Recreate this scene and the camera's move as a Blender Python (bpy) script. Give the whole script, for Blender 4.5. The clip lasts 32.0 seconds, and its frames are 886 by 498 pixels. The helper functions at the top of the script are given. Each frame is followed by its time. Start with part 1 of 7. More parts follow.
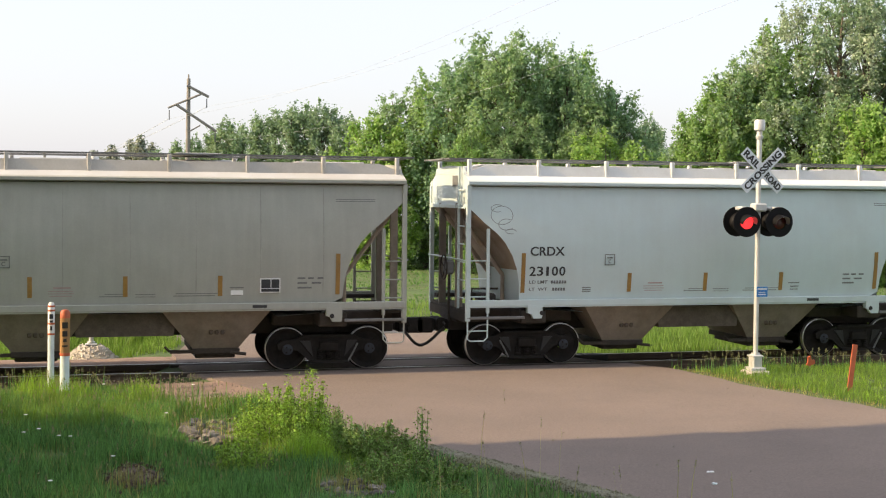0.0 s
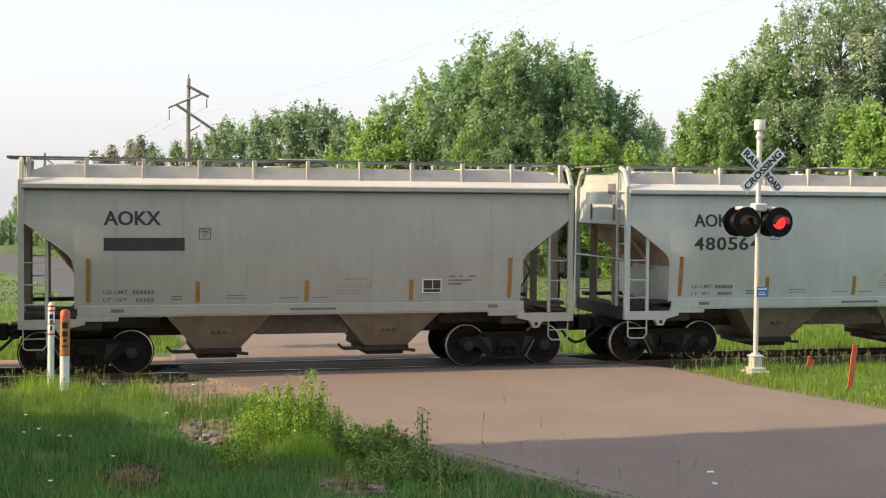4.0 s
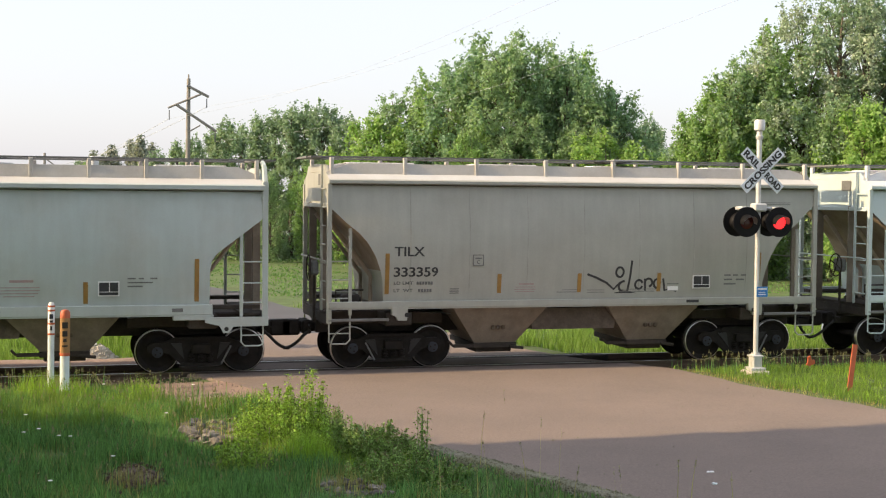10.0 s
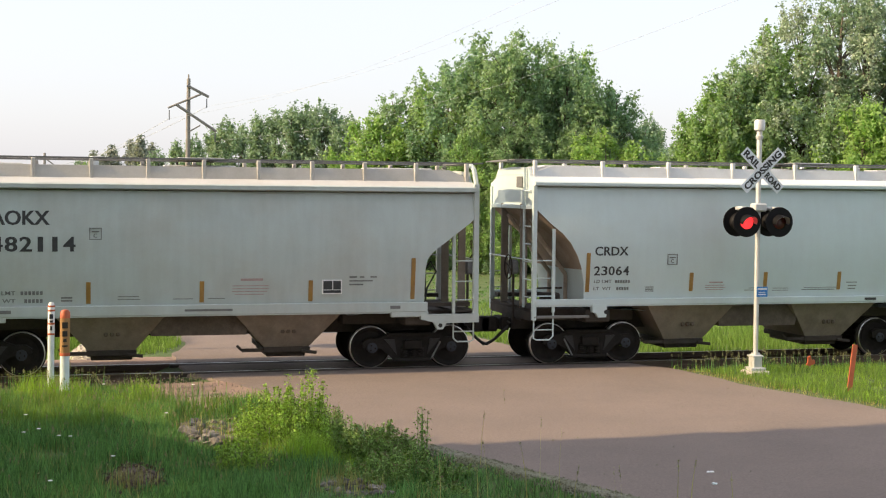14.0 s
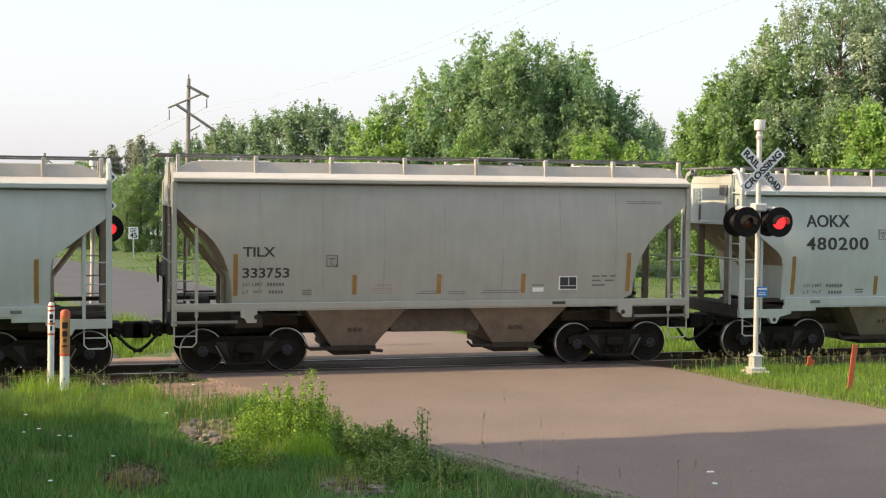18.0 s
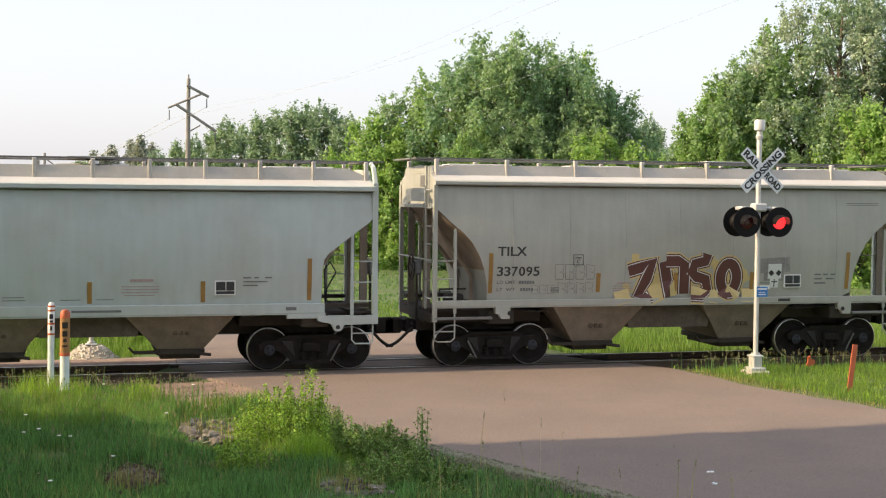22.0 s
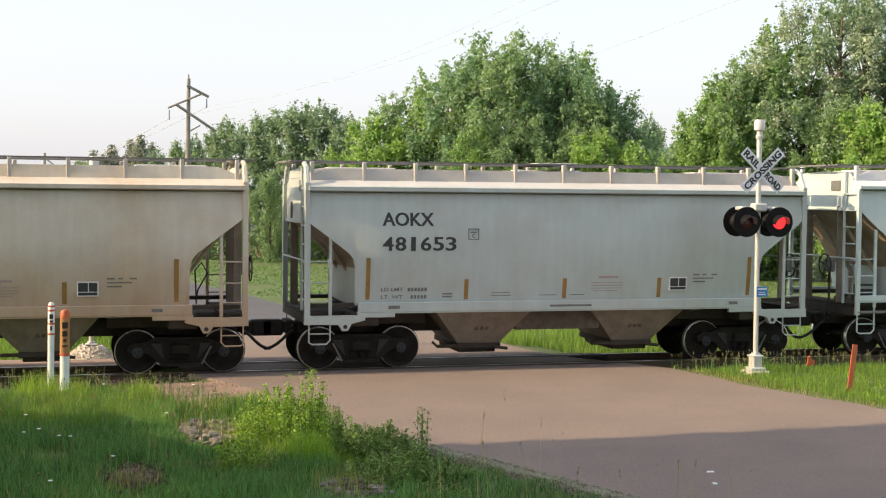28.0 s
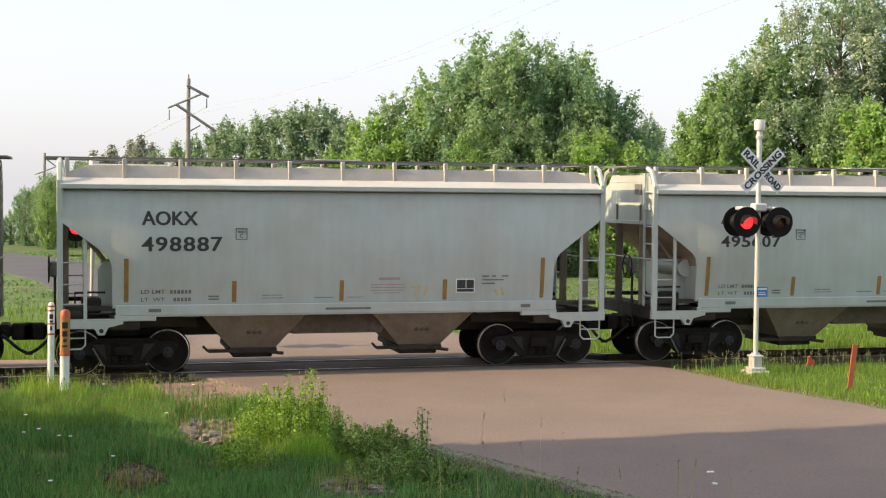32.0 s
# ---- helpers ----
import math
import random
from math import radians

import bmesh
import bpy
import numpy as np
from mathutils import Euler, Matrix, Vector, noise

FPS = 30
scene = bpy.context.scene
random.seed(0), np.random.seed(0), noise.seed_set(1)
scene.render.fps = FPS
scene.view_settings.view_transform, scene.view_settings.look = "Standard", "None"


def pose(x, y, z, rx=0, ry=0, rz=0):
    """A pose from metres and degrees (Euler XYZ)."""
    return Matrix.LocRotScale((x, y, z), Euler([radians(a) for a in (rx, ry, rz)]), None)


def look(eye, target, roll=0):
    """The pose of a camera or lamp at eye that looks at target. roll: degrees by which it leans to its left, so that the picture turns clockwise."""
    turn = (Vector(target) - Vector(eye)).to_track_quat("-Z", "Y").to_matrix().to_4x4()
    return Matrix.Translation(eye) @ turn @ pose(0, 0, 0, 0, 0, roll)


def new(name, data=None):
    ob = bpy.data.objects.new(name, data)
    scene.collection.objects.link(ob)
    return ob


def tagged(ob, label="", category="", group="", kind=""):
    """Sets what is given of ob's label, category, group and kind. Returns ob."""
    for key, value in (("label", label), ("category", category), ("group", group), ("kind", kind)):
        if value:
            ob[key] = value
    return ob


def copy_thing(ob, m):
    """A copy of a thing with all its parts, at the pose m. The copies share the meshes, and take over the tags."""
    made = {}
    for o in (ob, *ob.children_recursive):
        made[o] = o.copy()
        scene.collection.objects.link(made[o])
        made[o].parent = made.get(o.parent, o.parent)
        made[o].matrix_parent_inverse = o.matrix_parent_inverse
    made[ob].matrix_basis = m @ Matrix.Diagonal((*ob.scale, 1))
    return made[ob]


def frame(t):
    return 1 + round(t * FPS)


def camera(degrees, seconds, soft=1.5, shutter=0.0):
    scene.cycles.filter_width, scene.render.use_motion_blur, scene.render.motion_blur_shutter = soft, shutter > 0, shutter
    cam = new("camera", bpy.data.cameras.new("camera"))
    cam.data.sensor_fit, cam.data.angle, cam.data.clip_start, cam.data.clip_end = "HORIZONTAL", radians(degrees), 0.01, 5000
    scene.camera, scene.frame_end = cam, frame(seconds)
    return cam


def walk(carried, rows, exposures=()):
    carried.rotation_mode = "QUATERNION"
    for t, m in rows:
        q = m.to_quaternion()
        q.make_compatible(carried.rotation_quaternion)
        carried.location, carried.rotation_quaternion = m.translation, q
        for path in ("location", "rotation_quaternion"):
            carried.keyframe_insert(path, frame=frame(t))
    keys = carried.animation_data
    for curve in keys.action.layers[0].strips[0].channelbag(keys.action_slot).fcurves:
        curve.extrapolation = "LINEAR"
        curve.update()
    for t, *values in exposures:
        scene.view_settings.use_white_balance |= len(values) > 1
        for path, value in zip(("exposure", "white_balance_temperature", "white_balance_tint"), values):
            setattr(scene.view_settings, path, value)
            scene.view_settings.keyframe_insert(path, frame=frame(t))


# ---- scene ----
EYE = (0.0, -29.671, 3.776)
AIM = (7.8444, -0.7394, 2.5870)
cam = camera(36.11, 32.0, soft=1.15)
walk(cam, [(0.0, look(EYE, AIM, 0.518)), (32.0, look(EYE, AIM, 0.518))])
scene.view_settings.exposure = 0.23

# ---- light: low evening sun along the track, thin white haze over the whole sky ----
SUN_UP, SUN_TURN = 29.0, -90.0
world = bpy.data.worlds.new("sky")
scene.world = world
world.use_nodes = True
wt = world.node_tree
wt.nodes.clear()
sky = wt.nodes.new("ShaderNodeTexSky")
sky.sky_type, sky.sun_disc = "NISHITA", False
sky.sun_elevation, sky.sun_rotation = radians(SUN_UP), radians(SUN_TURN)
sky.air_density, sky.dust_density = 1.0, 3.0
bg_sky, bg_haze = wt.nodes.new("ShaderNodeBackground"), wt.nodes.new("ShaderNodeBackground")
bg_sky.inputs[1].default_value = 0.085
bg_haze.inputs[0].default_value = (0.975, 0.955, 1.01, 1)
bg_haze.inputs[1].default_value = 0.62
both, wout = wt.nodes.new("ShaderNodeAddShader"), wt.nodes.new("ShaderNodeOutputWorld")
wt.links.new(sky.outputs[0], bg_sky.inputs[0])
wt.links.new(bg_sky.outputs[0], both.inputs[0])
wt.links.new(bg_haze.outputs[0], both.inputs[1])
wt.links.new(both.outputs[0], wout.inputs[0])
sun_data = bpy.data.lights.new("sun", "SUN")
sun_data.energy, sun_data.angle, sun_data.color = 5.5, radians(0.6), (1.0, 0.73, 0.435)
sun = new("sun", sun_data)
sx = math.cos(radians(SUN_UP)) * math.sin(radians(SUN_TURN))
sy = math.cos(radians(SUN_UP)) * math.cos(radians(SUN_TURN))
sun.matrix_world = look((sx * 200, sy * 200, 200 * math.sin(radians(SUN_UP))), (0, 0, 0))


# ---- materials ----
def node(nt, kind, **values):
    n = nt.nodes.new(kind)
    for key, value in values.items():
        n.inputs[key.replace("_", " ")].default_value = value
    return n


def surface(name, col, rough=0.6, metal=0.0, vary=0.15, scale=1.5, fine=30.0, dirt=None, dirt_amt=0.0, dirt_scale=0.8,
            streak=0.0, bump=0.0, bump_scale=60.0, island=0.0, glow=0.0, speck=0.0, leaf=0.0, each=0.0, spec=0.5, low=None):
    """A plain surface with blotches at two scales, dirt patches, run-off streaks and fine relief."""
    m = bpy.data.materials.new(name)
    m.use_nodes = True
    nt = m.node_tree
    b = nt.nodes["Principled BSDF"]
    link = nt.links.new
    tc = nt.nodes.new("ShaderNodeTexCoord")
    value = None

    def blotch(size, amount, stretch=None):
        nonlocal value
        nz = node(nt, "ShaderNodeTexNoise", Scale=size, Detail=4.0)
        src = tc.outputs["Object"]
        if stretch:
            mp = nt.nodes.new("ShaderNodeMapping")
            mp.inputs["Scale"].default_value = stretch
            link(src, mp.inputs[0])
            src = mp.outputs[0]
        link(src, nz.inputs["Vector"])
        mr = node(nt, "ShaderNodeMapRange", From_Min=0.25, From_Max=0.75, To_Min=1.0 - amount, To_Max=1.0 + amount)
        link(nz.outputs["Fac"], mr.inputs["Value"])
        times(mr.outputs[0])

    def times(out):
        nonlocal value
        if value is None:
            value = out
        else:
            mu = nt.nodes.new("ShaderNodeMath")
            mu.operation = "MULTIPLY"
            link(value, mu.inputs[0])
            link(out, mu.inputs[1])
            value = mu.outputs[0]

    if vary:
        blotch(scale, vary)
        blotch(fine, vary * 0.6)
    if speck:
        blotch(26.0, speck)
        blotch(75.0, speck * 0.7)
    if streak:
        blotch(3.0, streak, (2.2, 2.2, 0.16))
    if island or each:
        src = nt.nodes.new("ShaderNodeNewGeometry").outputs["Random Per Island"] if island else nt.nodes.new("ShaderNodeObjectInfo").outputs["Random"]
        mr = node(nt, "ShaderNodeMapRange", To_Min=1.0 - (island or each), To_Max=1.0 + (island or each))
        link(src, mr.inputs["Value"])
        times(mr.outputs[0])
    rgb = nt.nodes.new("ShaderNodeRGB")
    rgb.outputs[0].default_value = (*col, 1)
    out = rgb.outputs[0]
    if dirt:
        nz = node(nt, "ShaderNodeTexNoise", Scale=dirt_scale, Detail=6.0, Roughness=0.65)
        link(tc.outputs["Object"], nz.inputs["Vector"])
        mr = node(nt, "ShaderNodeMapRange", From_Min=0.42, From_Max=0.68, To_Min=0.0, To_Max=dirt_amt)
        link(nz.outputs["Fac"], mr.inputs["Value"])
        mx = nt.nodes.new("ShaderNodeMix")
        mx.data_type = "RGBA"
        link(mr.outputs[0], mx.inputs[0])
        link(out, mx.inputs[6])
        mx.inputs[7].default_value = (*dirt, 1)
        out = mx.outputs[2]
    if low:
        # splashed dust with a ragged upper edge: colour, height, amount
        sp = nt.nodes.new("ShaderNodeSeparateXYZ")
        link(tc.outputs["Object"], sp.inputs[0])
        nz = node(nt, "ShaderNodeTexNoise", Scale=0.9, Detail=5.0)
        link(tc.outputs["Object"], nz.inputs["Vector"])
        ma = nt.nodes.new("ShaderNodeMath")
        ma.operation, ma.inputs[1].default_value = "MULTIPLY_ADD", 1.4
        link(nz.outputs["Fac"], ma.inputs[0])
        link(sp.outputs[2], ma.inputs[2])
        mr = node(nt, "ShaderNodeMapRange", From_Min=low[1] + 1.5, From_Max=low[1], To_Min=0.0, To_Max=low[2])
        link(ma.outputs[0], mr.inputs["Value"])
        mx = nt.nodes.new("ShaderNodeMix")
        mx.data_type = "RGBA"
        link(mr.outputs[0], mx.inputs[0])
        link(out, mx.inputs[6])
        mx.inputs[7].default_value = (*low[0], 1)
        out = mx.outputs[2]
    if value is not None:
        vm = nt.nodes.new("ShaderNodeVectorMath")
        vm.operation = "SCALE"
        link(out, vm.inputs[0])
        link(value, vm.inputs["Scale"])
        out = vm.outputs[0]
    link(out, b.inputs["Base Color"])
    b.inputs["Roughness"].default_value, b.inputs["Metallic"].default_value = rough, metal
    b.inputs["Specular IOR Level"].default_value = spec
    if bump:
        nz = node(nt, "ShaderNodeTexNoise", Scale=bump_scale, Detail=5.0)
        link(tc.outputs["Object"], nz.inputs["Vector"])
        bp = node(nt, "ShaderNodeBump", Strength=bump, Distance=0.02)
        link(nz.outputs["Fac"], bp.inputs["Height"])
        link(bp.outputs[0], b.inputs["Normal"])
    if glow:
        b.inputs["Emission Color"].default_value, b.inputs["Emission Strength"].default_value = (*col, 1), glow
    if leaf:
        tr, mix = nt.nodes.new("ShaderNodeBsdfTranslucent"), node(nt, "ShaderNodeMixShader", Fac=leaf)
        vm = nt.nodes.new("ShaderNodeVectorMath")
        vm.operation = "MULTIPLY"
        link(out, vm.inputs[0])
        vm.inputs[1].default_value = (1.12, 1.15, 0.7)
        link(vm.outputs[0], tr.inputs[0])
        link(b.outputs[0], mix.inputs[1])
        link(tr.outputs[0], mix.inputs[2])
        link(mix.outputs[0], nt.nodes["Material Output"].inputs[0])
    return m


RUST = (0.16, 0.085, 0.045)
PAINT = {
    "pale": surface("paint_pale_grey", (0.54, 0.64, 0.65), 0.36, vary=0.03, streak=0.02, dirt=(0.50, 0.545, 0.53), dirt_amt=0.5, dirt_scale=0.5),
    "grey": surface("paint_light_grey", (0.455, 0.525, 0.518), 0.38, vary=0.04, streak=0.05, dirt=(0.405, 0.40, 0.355), dirt_amt=0.5, dirt_scale=0.6),
    "dirty": surface("paint_taupe_grey", (0.39, 0.402, 0.362), 0.42, vary=0.05, streak=0.06, dirt=(0.325, 0.322, 0.28), dirt_amt=0.6, dirt_scale=0.7),
    "tan": surface("paint_dusty_tan", (0.60, 0.565, 0.49), 0.5, vary=0.06, streak=0.06, dirt=(0.52, 0.42, 0.29), dirt_amt=0.8, dirt_scale=0.5, low=((0.40, 0.255, 0.15), 2.0, 0.7)),
}
M = {
    "roof": surface("roof_white", (0.57, 0.585, 0.58), 0.5, vary=0.05, dirt=(0.5, 0.48, 0.44), dirt_amt=0.6, scale=2.0),
    "roof_pale": surface("roof_clean_white", (0.76, 0.78, 0.79), 0.45, vary=0.04, dirt=(0.62, 0.62, 0.60), dirt_amt=0.4, scale=2.0),
    # crown paints: darker copies of the roof whites, shade put into the colour
    "crown_pale": surface("roof_crown_pale_shade", (0.63, 0.65, 0.66), 0.6, vary=0.06, dirt=(0.5, 0.5, 0.48), dirt_amt=0.5, dirt_scale=1.2),
    "crown": surface("roof_crown_dusty_shade", (0.47, 0.46, 0.44), 0.7, vary=0.08, dirt=(0.36, 0.34, 0.31), dirt_amt=0.6, dirt_scale=1.2),
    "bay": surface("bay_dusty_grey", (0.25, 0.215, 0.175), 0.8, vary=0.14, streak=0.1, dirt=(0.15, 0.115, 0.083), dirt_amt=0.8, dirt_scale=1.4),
    "slope": surface("slope_rusty", (0.34, 0.27, 0.21), 0.75, vary=0.15, dirt=RUST, dirt_amt=0.5, dirt_scale=1.6),
    # rusty slope colour lightened for the braces, sunlight put into it
    "brace": surface("brace_sunlit_cream", (0.46, 0.39, 0.31), 0.7, vary=0.15, dirt=RUST, dirt_amt=0.3, dirt_scale=2.0),
    # rust tone of the lugs; on the hood it paints in shade
    "slope_dark": surface("dark_rust_and_shade", (0.10, 0.078, 0.06), 0.7, vary=0.3, scale=6.0),
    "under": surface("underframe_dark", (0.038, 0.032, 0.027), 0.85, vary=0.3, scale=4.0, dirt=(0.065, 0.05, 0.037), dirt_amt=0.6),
    "truck": surface("truck_steel", (0.018, 0.0165, 0.0155), 0.75, vary=0.3, scale=5.0, dirt=(0.028, 0.023, 0.018), dirt_amt=0.6, dirt_scale=3.0, bump=0.3, spec=0.2),
    "wheel": surface("wheel_steel", (0.017, 0.0155, 0.0145), 0.7, vary=0.25, scale=6.0, dirt=(0.035, 0.027, 0.02), dirt_amt=0.5, dirt_scale=4.0, spec=0.15),
    "tread": surface("polished_tread", (0.62, 0.60, 0.57), 0.32, 0.9, vary=0.1),
    "cap": surface("bearing_cap_blue", (0.022, 0.027, 0.038), 0.6, vary=0.2),
    "grate": surface("galvanised_grate", (0.20, 0.20, 0.195), 0.6, 0.4, vary=0.2),
    "black": surface("black_rubber", (0.02, 0.02, 0.02), 0.6, vary=0.2),
    "yellow": surface("reflector_amber", (0.31, 0.175, 0.04), 0.5, vary=0.18, scale=4.0, dirt=(0.25, 0.16, 0.07), dirt_amt=0.6, dirt_scale=5.0),
    "stain": surface("run_off_stain", (0.352, 0.358, 0.322), 0.5, vary=0.12, scale=3.0, streak=0.2),
    # dull leaf tone past x 3.8, part of it shade put into the colour
    "weed_dark": surface("weed_leaf_dull_shade", (0.215, 0.34, 0.10), 0.6, vary=0.0, island=0.5, leaf=0.35),
    "weed_tip": surface("weed_seed_brown", (0.27, 0.20, 0.13), 0.7, vary=0.0, island=0.4, leaf=0.3),
    "ink": surface("stencil_ink", (0.035, 0.037, 0.04), 0.6, vary=0.25, scale=9.0),
    "faint": surface("stencil_faded", (0.15, 0.155, 0.155), 0.6, vary=0.2, scale=12.0),
    "redink": surface("stencil_red_faded", (0.36, 0.265, 0.26), 0.6, vary=0.2, scale=12.0),
    "white": surface("white_paint", (0.78, 0.79, 0.78), 0.5, vary=0.05),
    "rail": surface("rail_steel", (0.10, 0.07, 0.05), 0.6, 0.3, vary=0.2),
    "railtop": surface("rail_head_polished", (0.45, 0.44, 0.43), 0.35, 0.9, vary=0.08),
    # bed darker than its stones: the train's shade is put into the colour
    "ballast": surface("ballast_dark", (0.13, 0.105, 0.09), 0.95, vary=0.35, scale=6.0, fine=50.0, bump=1.0, bump_scale=25.0),
    "stone": surface("ballast_stone", (0.24, 0.19, 0.165), 0.9, vary=0.2, island=0.45, scale=8.0),
    "tie": surface("creosote_timber", (0.07, 0.055, 0.045), 0.9, vary=0.3, scale=5.0, each=0.3),
    "road": surface("red_granite_asphalt", (0.217, 0.174, 0.149), 0.95, speck=0.16, vary=0.07, scale=0.55, fine=70.0, dirt=(0.183, 0.149, 0.131), dirt_amt=0.6, dirt_scale=0.35, bump=0.5, bump_scale=90.0),
    "road_grey": surface("grey_asphalt", (0.10, 0.105, 0.118), 0.9, vary=0.08, scale=0.5, fine=60.0, dirt=(0.115, 0.115, 0.12), dirt_amt=0.4, dirt_scale=0.3, spec=0.2),
    "gravel": surface("pink_gravel", (0.29, 0.205, 0.165), 0.95, vary=0.2, scale=2.0, fine=45.0, dirt=(0.26, 0.21, 0.15), dirt_amt=0.7, dirt_scale=1.6, bump=0.9, bump_scale=45.0),
    "soil": surface("soil_and_thatch", (0.075, 0.13, 0.036), 0.95, vary=0.3, scale=0.9, fine=14.0, dirt=(0.115, 0.125, 0.05), dirt_amt=0.6, dirt_scale=0.5, bump=0.8, bump_scale=12.0),
    "galv": surface("galvanised_mast", (0.60, 0.61, 0.60), 0.45, 0.3, vary=0.08, scale=6.0, streak=0.08),
    "concrete": surface("pale_concrete", (0.52, 0.49, 0.44), 0.9, vary=0.15, scale=4.0, bump=0.4),
    "signwhite": surface("sign_sheeting_white", (0.74, 0.79, 0.83), 0.45, vary=0.04),
    "blackpaint": surface("matt_black_paint", (0.007, 0.007, 0.008), 0.6, vary=0.2, spec=0.2),
    "lens_off": surface("lens_dark_red", (0.05, 0.006, 0.006), 0.2, vary=0.1),
    "lens_on": surface("lens_lit_red", (1.0, 0.03, 0.035), 0.4, vary=0.0, glow=1.35),
    "hood_in": surface("hood_underside_grey", (0.30, 0.28, 0.28), 0.5, vary=0.1),
    "blue": surface("blue_sign", (0.03, 0.20, 0.56), 0.45, vary=0.05),
    "orange": surface("marker_orange", (0.50, 0.12, 0.05), 0.5, vary=0.12, scale=8.0),
    "ochre": surface("marker_label_ochre", (0.36, 0.20, 0.075), 0.5, vary=0.12, scale=8.0),
    "paleblue": surface("marker_white_weathered", (0.68, 0.76, 0.78), 0.5, vary=0.06, streak=0.06, scale=5.0),
    "timber": surface("weathered_pole", (0.25, 0.235, 0.215), 0.9, vary=0.2, streak=0.15, scale=3.0),
    "wire": surface("aluminium_wire", (0.55, 0.57, 0.58), 0.5, 0.5, vary=0.05),
    "bark": surface("grey_bark", (0.13, 0.105, 0.085), 0.95, vary=0.3, scale=4.0, bump=0.8, bump_scale=14.0),
    "rock": surface("field_stone", (0.185, 0.168, 0.145), 0.9, vary=0.3, scale=7.0, each=0.5, bump=0.6, bump_scale=15.0),
    # mid, deep, aspen, far and needle tones carry distance haze in their colour
    "leaf_mid": surface("leaf_mid_green", (0.265, 0.39, 0.215), 0.55, vary=0.0, island=0.25, leaf=0.48),
    "leaf_deep": surface("leaf_deep_green", (0.225, 0.36, 0.22), 0.55, vary=0.0, island=0.25, leaf=0.45),
    "leaf_light": surface("leaf_light_green", (0.27, 0.42, 0.16), 0.55, vary=0.0, island=0.3, leaf=0.5),
    "leaf_maple": surface("leaf_bright_maple", (0.285, 0.445, 0.135), 0.55, vary=0.0, island=0.25, leaf=0.5),
    "leaf_aspen": surface("leaf_grey_green", (0.37, 0.45, 0.345), 0.45, vary=0.0, island=0.45, leaf=0.4),
    "leaf_far": surface("leaf_muted_green", (0.25, 0.36, 0.235), 0.6, vary=0.0, island=0.25, leaf=0.4),
    "needle": surface("needle_grey_green", (0.29, 0.325, 0.28), 0.7, vary=0.0, island=0.3, leaf=0.3),
    "grass": surface("grass_blade", (0.128, 0.275, 0.09), 0.6, vary=0.0, island=0.7, leaf=0.45),
    "grass_far": surface("grass_far_blade", (0.175, 0.29, 0.06), 0.6, vary=0.0, island=0.35, leaf=0.45),
    "lawn": surface("lawn_blade", (0.11, 0.225, 0.055), 0.7, vary=0.0, island=0.15, leaf=0.3),
    "straw": surface("seed_head_straw", (0.27, 0.27, 0.15), 0.8, vary=0.0, island=0.35, leaf=0.3),
    "weed": surface("weed_leaf", (0.26, 0.41, 0.07), 0.6, vary=0.0, island=0.65, leaf=0.4),
    "dry_grass": surface("dry_grass_blade", (0.36, 0.34, 0.13), 0.7, vary=0.0, island=0.35, leaf=0.35),
    "lime_grass": surface("young_grass_blade", (0.26, 0.42, 0.055), 0.55, vary=0.0, island=0.35, leaf=0.5),
    "edging": surface("pale_chip_edging", (0.205, 0.20, 0.145), 0.95, speck=0.35, vary=0.15, scale=1.5, dirt=(0.15, 0.16, 0.07), dirt_amt=0.8, dirt_scale=1.3, bump=0.9, bump_scale=45.0),
    "bare_soil": surface("bare_brown_soil", (0.085, 0.06, 0.045), 0.95, vary=0.3, scale=5.0, speck=0.3, dirt=(0.12, 0.09, 0.065), dirt_amt=0.7, dirt_scale=3.0, bump=1.0, bump_scale=30.0),
    "petal": surface("daisy_petal", (0.8, 0.8, 0.78), 0.6, vary=0.0),
    "spray_black": surface("spray_black", (0.03, 0.03, 0.035), 0.5, vary=0.15),
    "spray_red": surface("spray_red", (0.42, 0.07, 0.075), 0.5, vary=0.15),
    "spray_teal": surface("spray_teal", (0.16, 0.52, 0.42), 0.5, vary=0.15),
    "spray_plum": surface("spray_plum", (0.10, 0.035, 0.03), 0.5, vary=0.2),
    "spray_cream": surface("spray_cream", (0.56, 0.45, 0.20), 0.5, vary=0.15),
    "spray_grey": surface("spray_thin_grey", (0.24, 0.24, 0.235), 0.5, vary=0.3, scale=6.0),
    "spray_pale": surface("spray_pale_grey", (0.66, 0.69, 0.68), 0.5, vary=0.1),
}


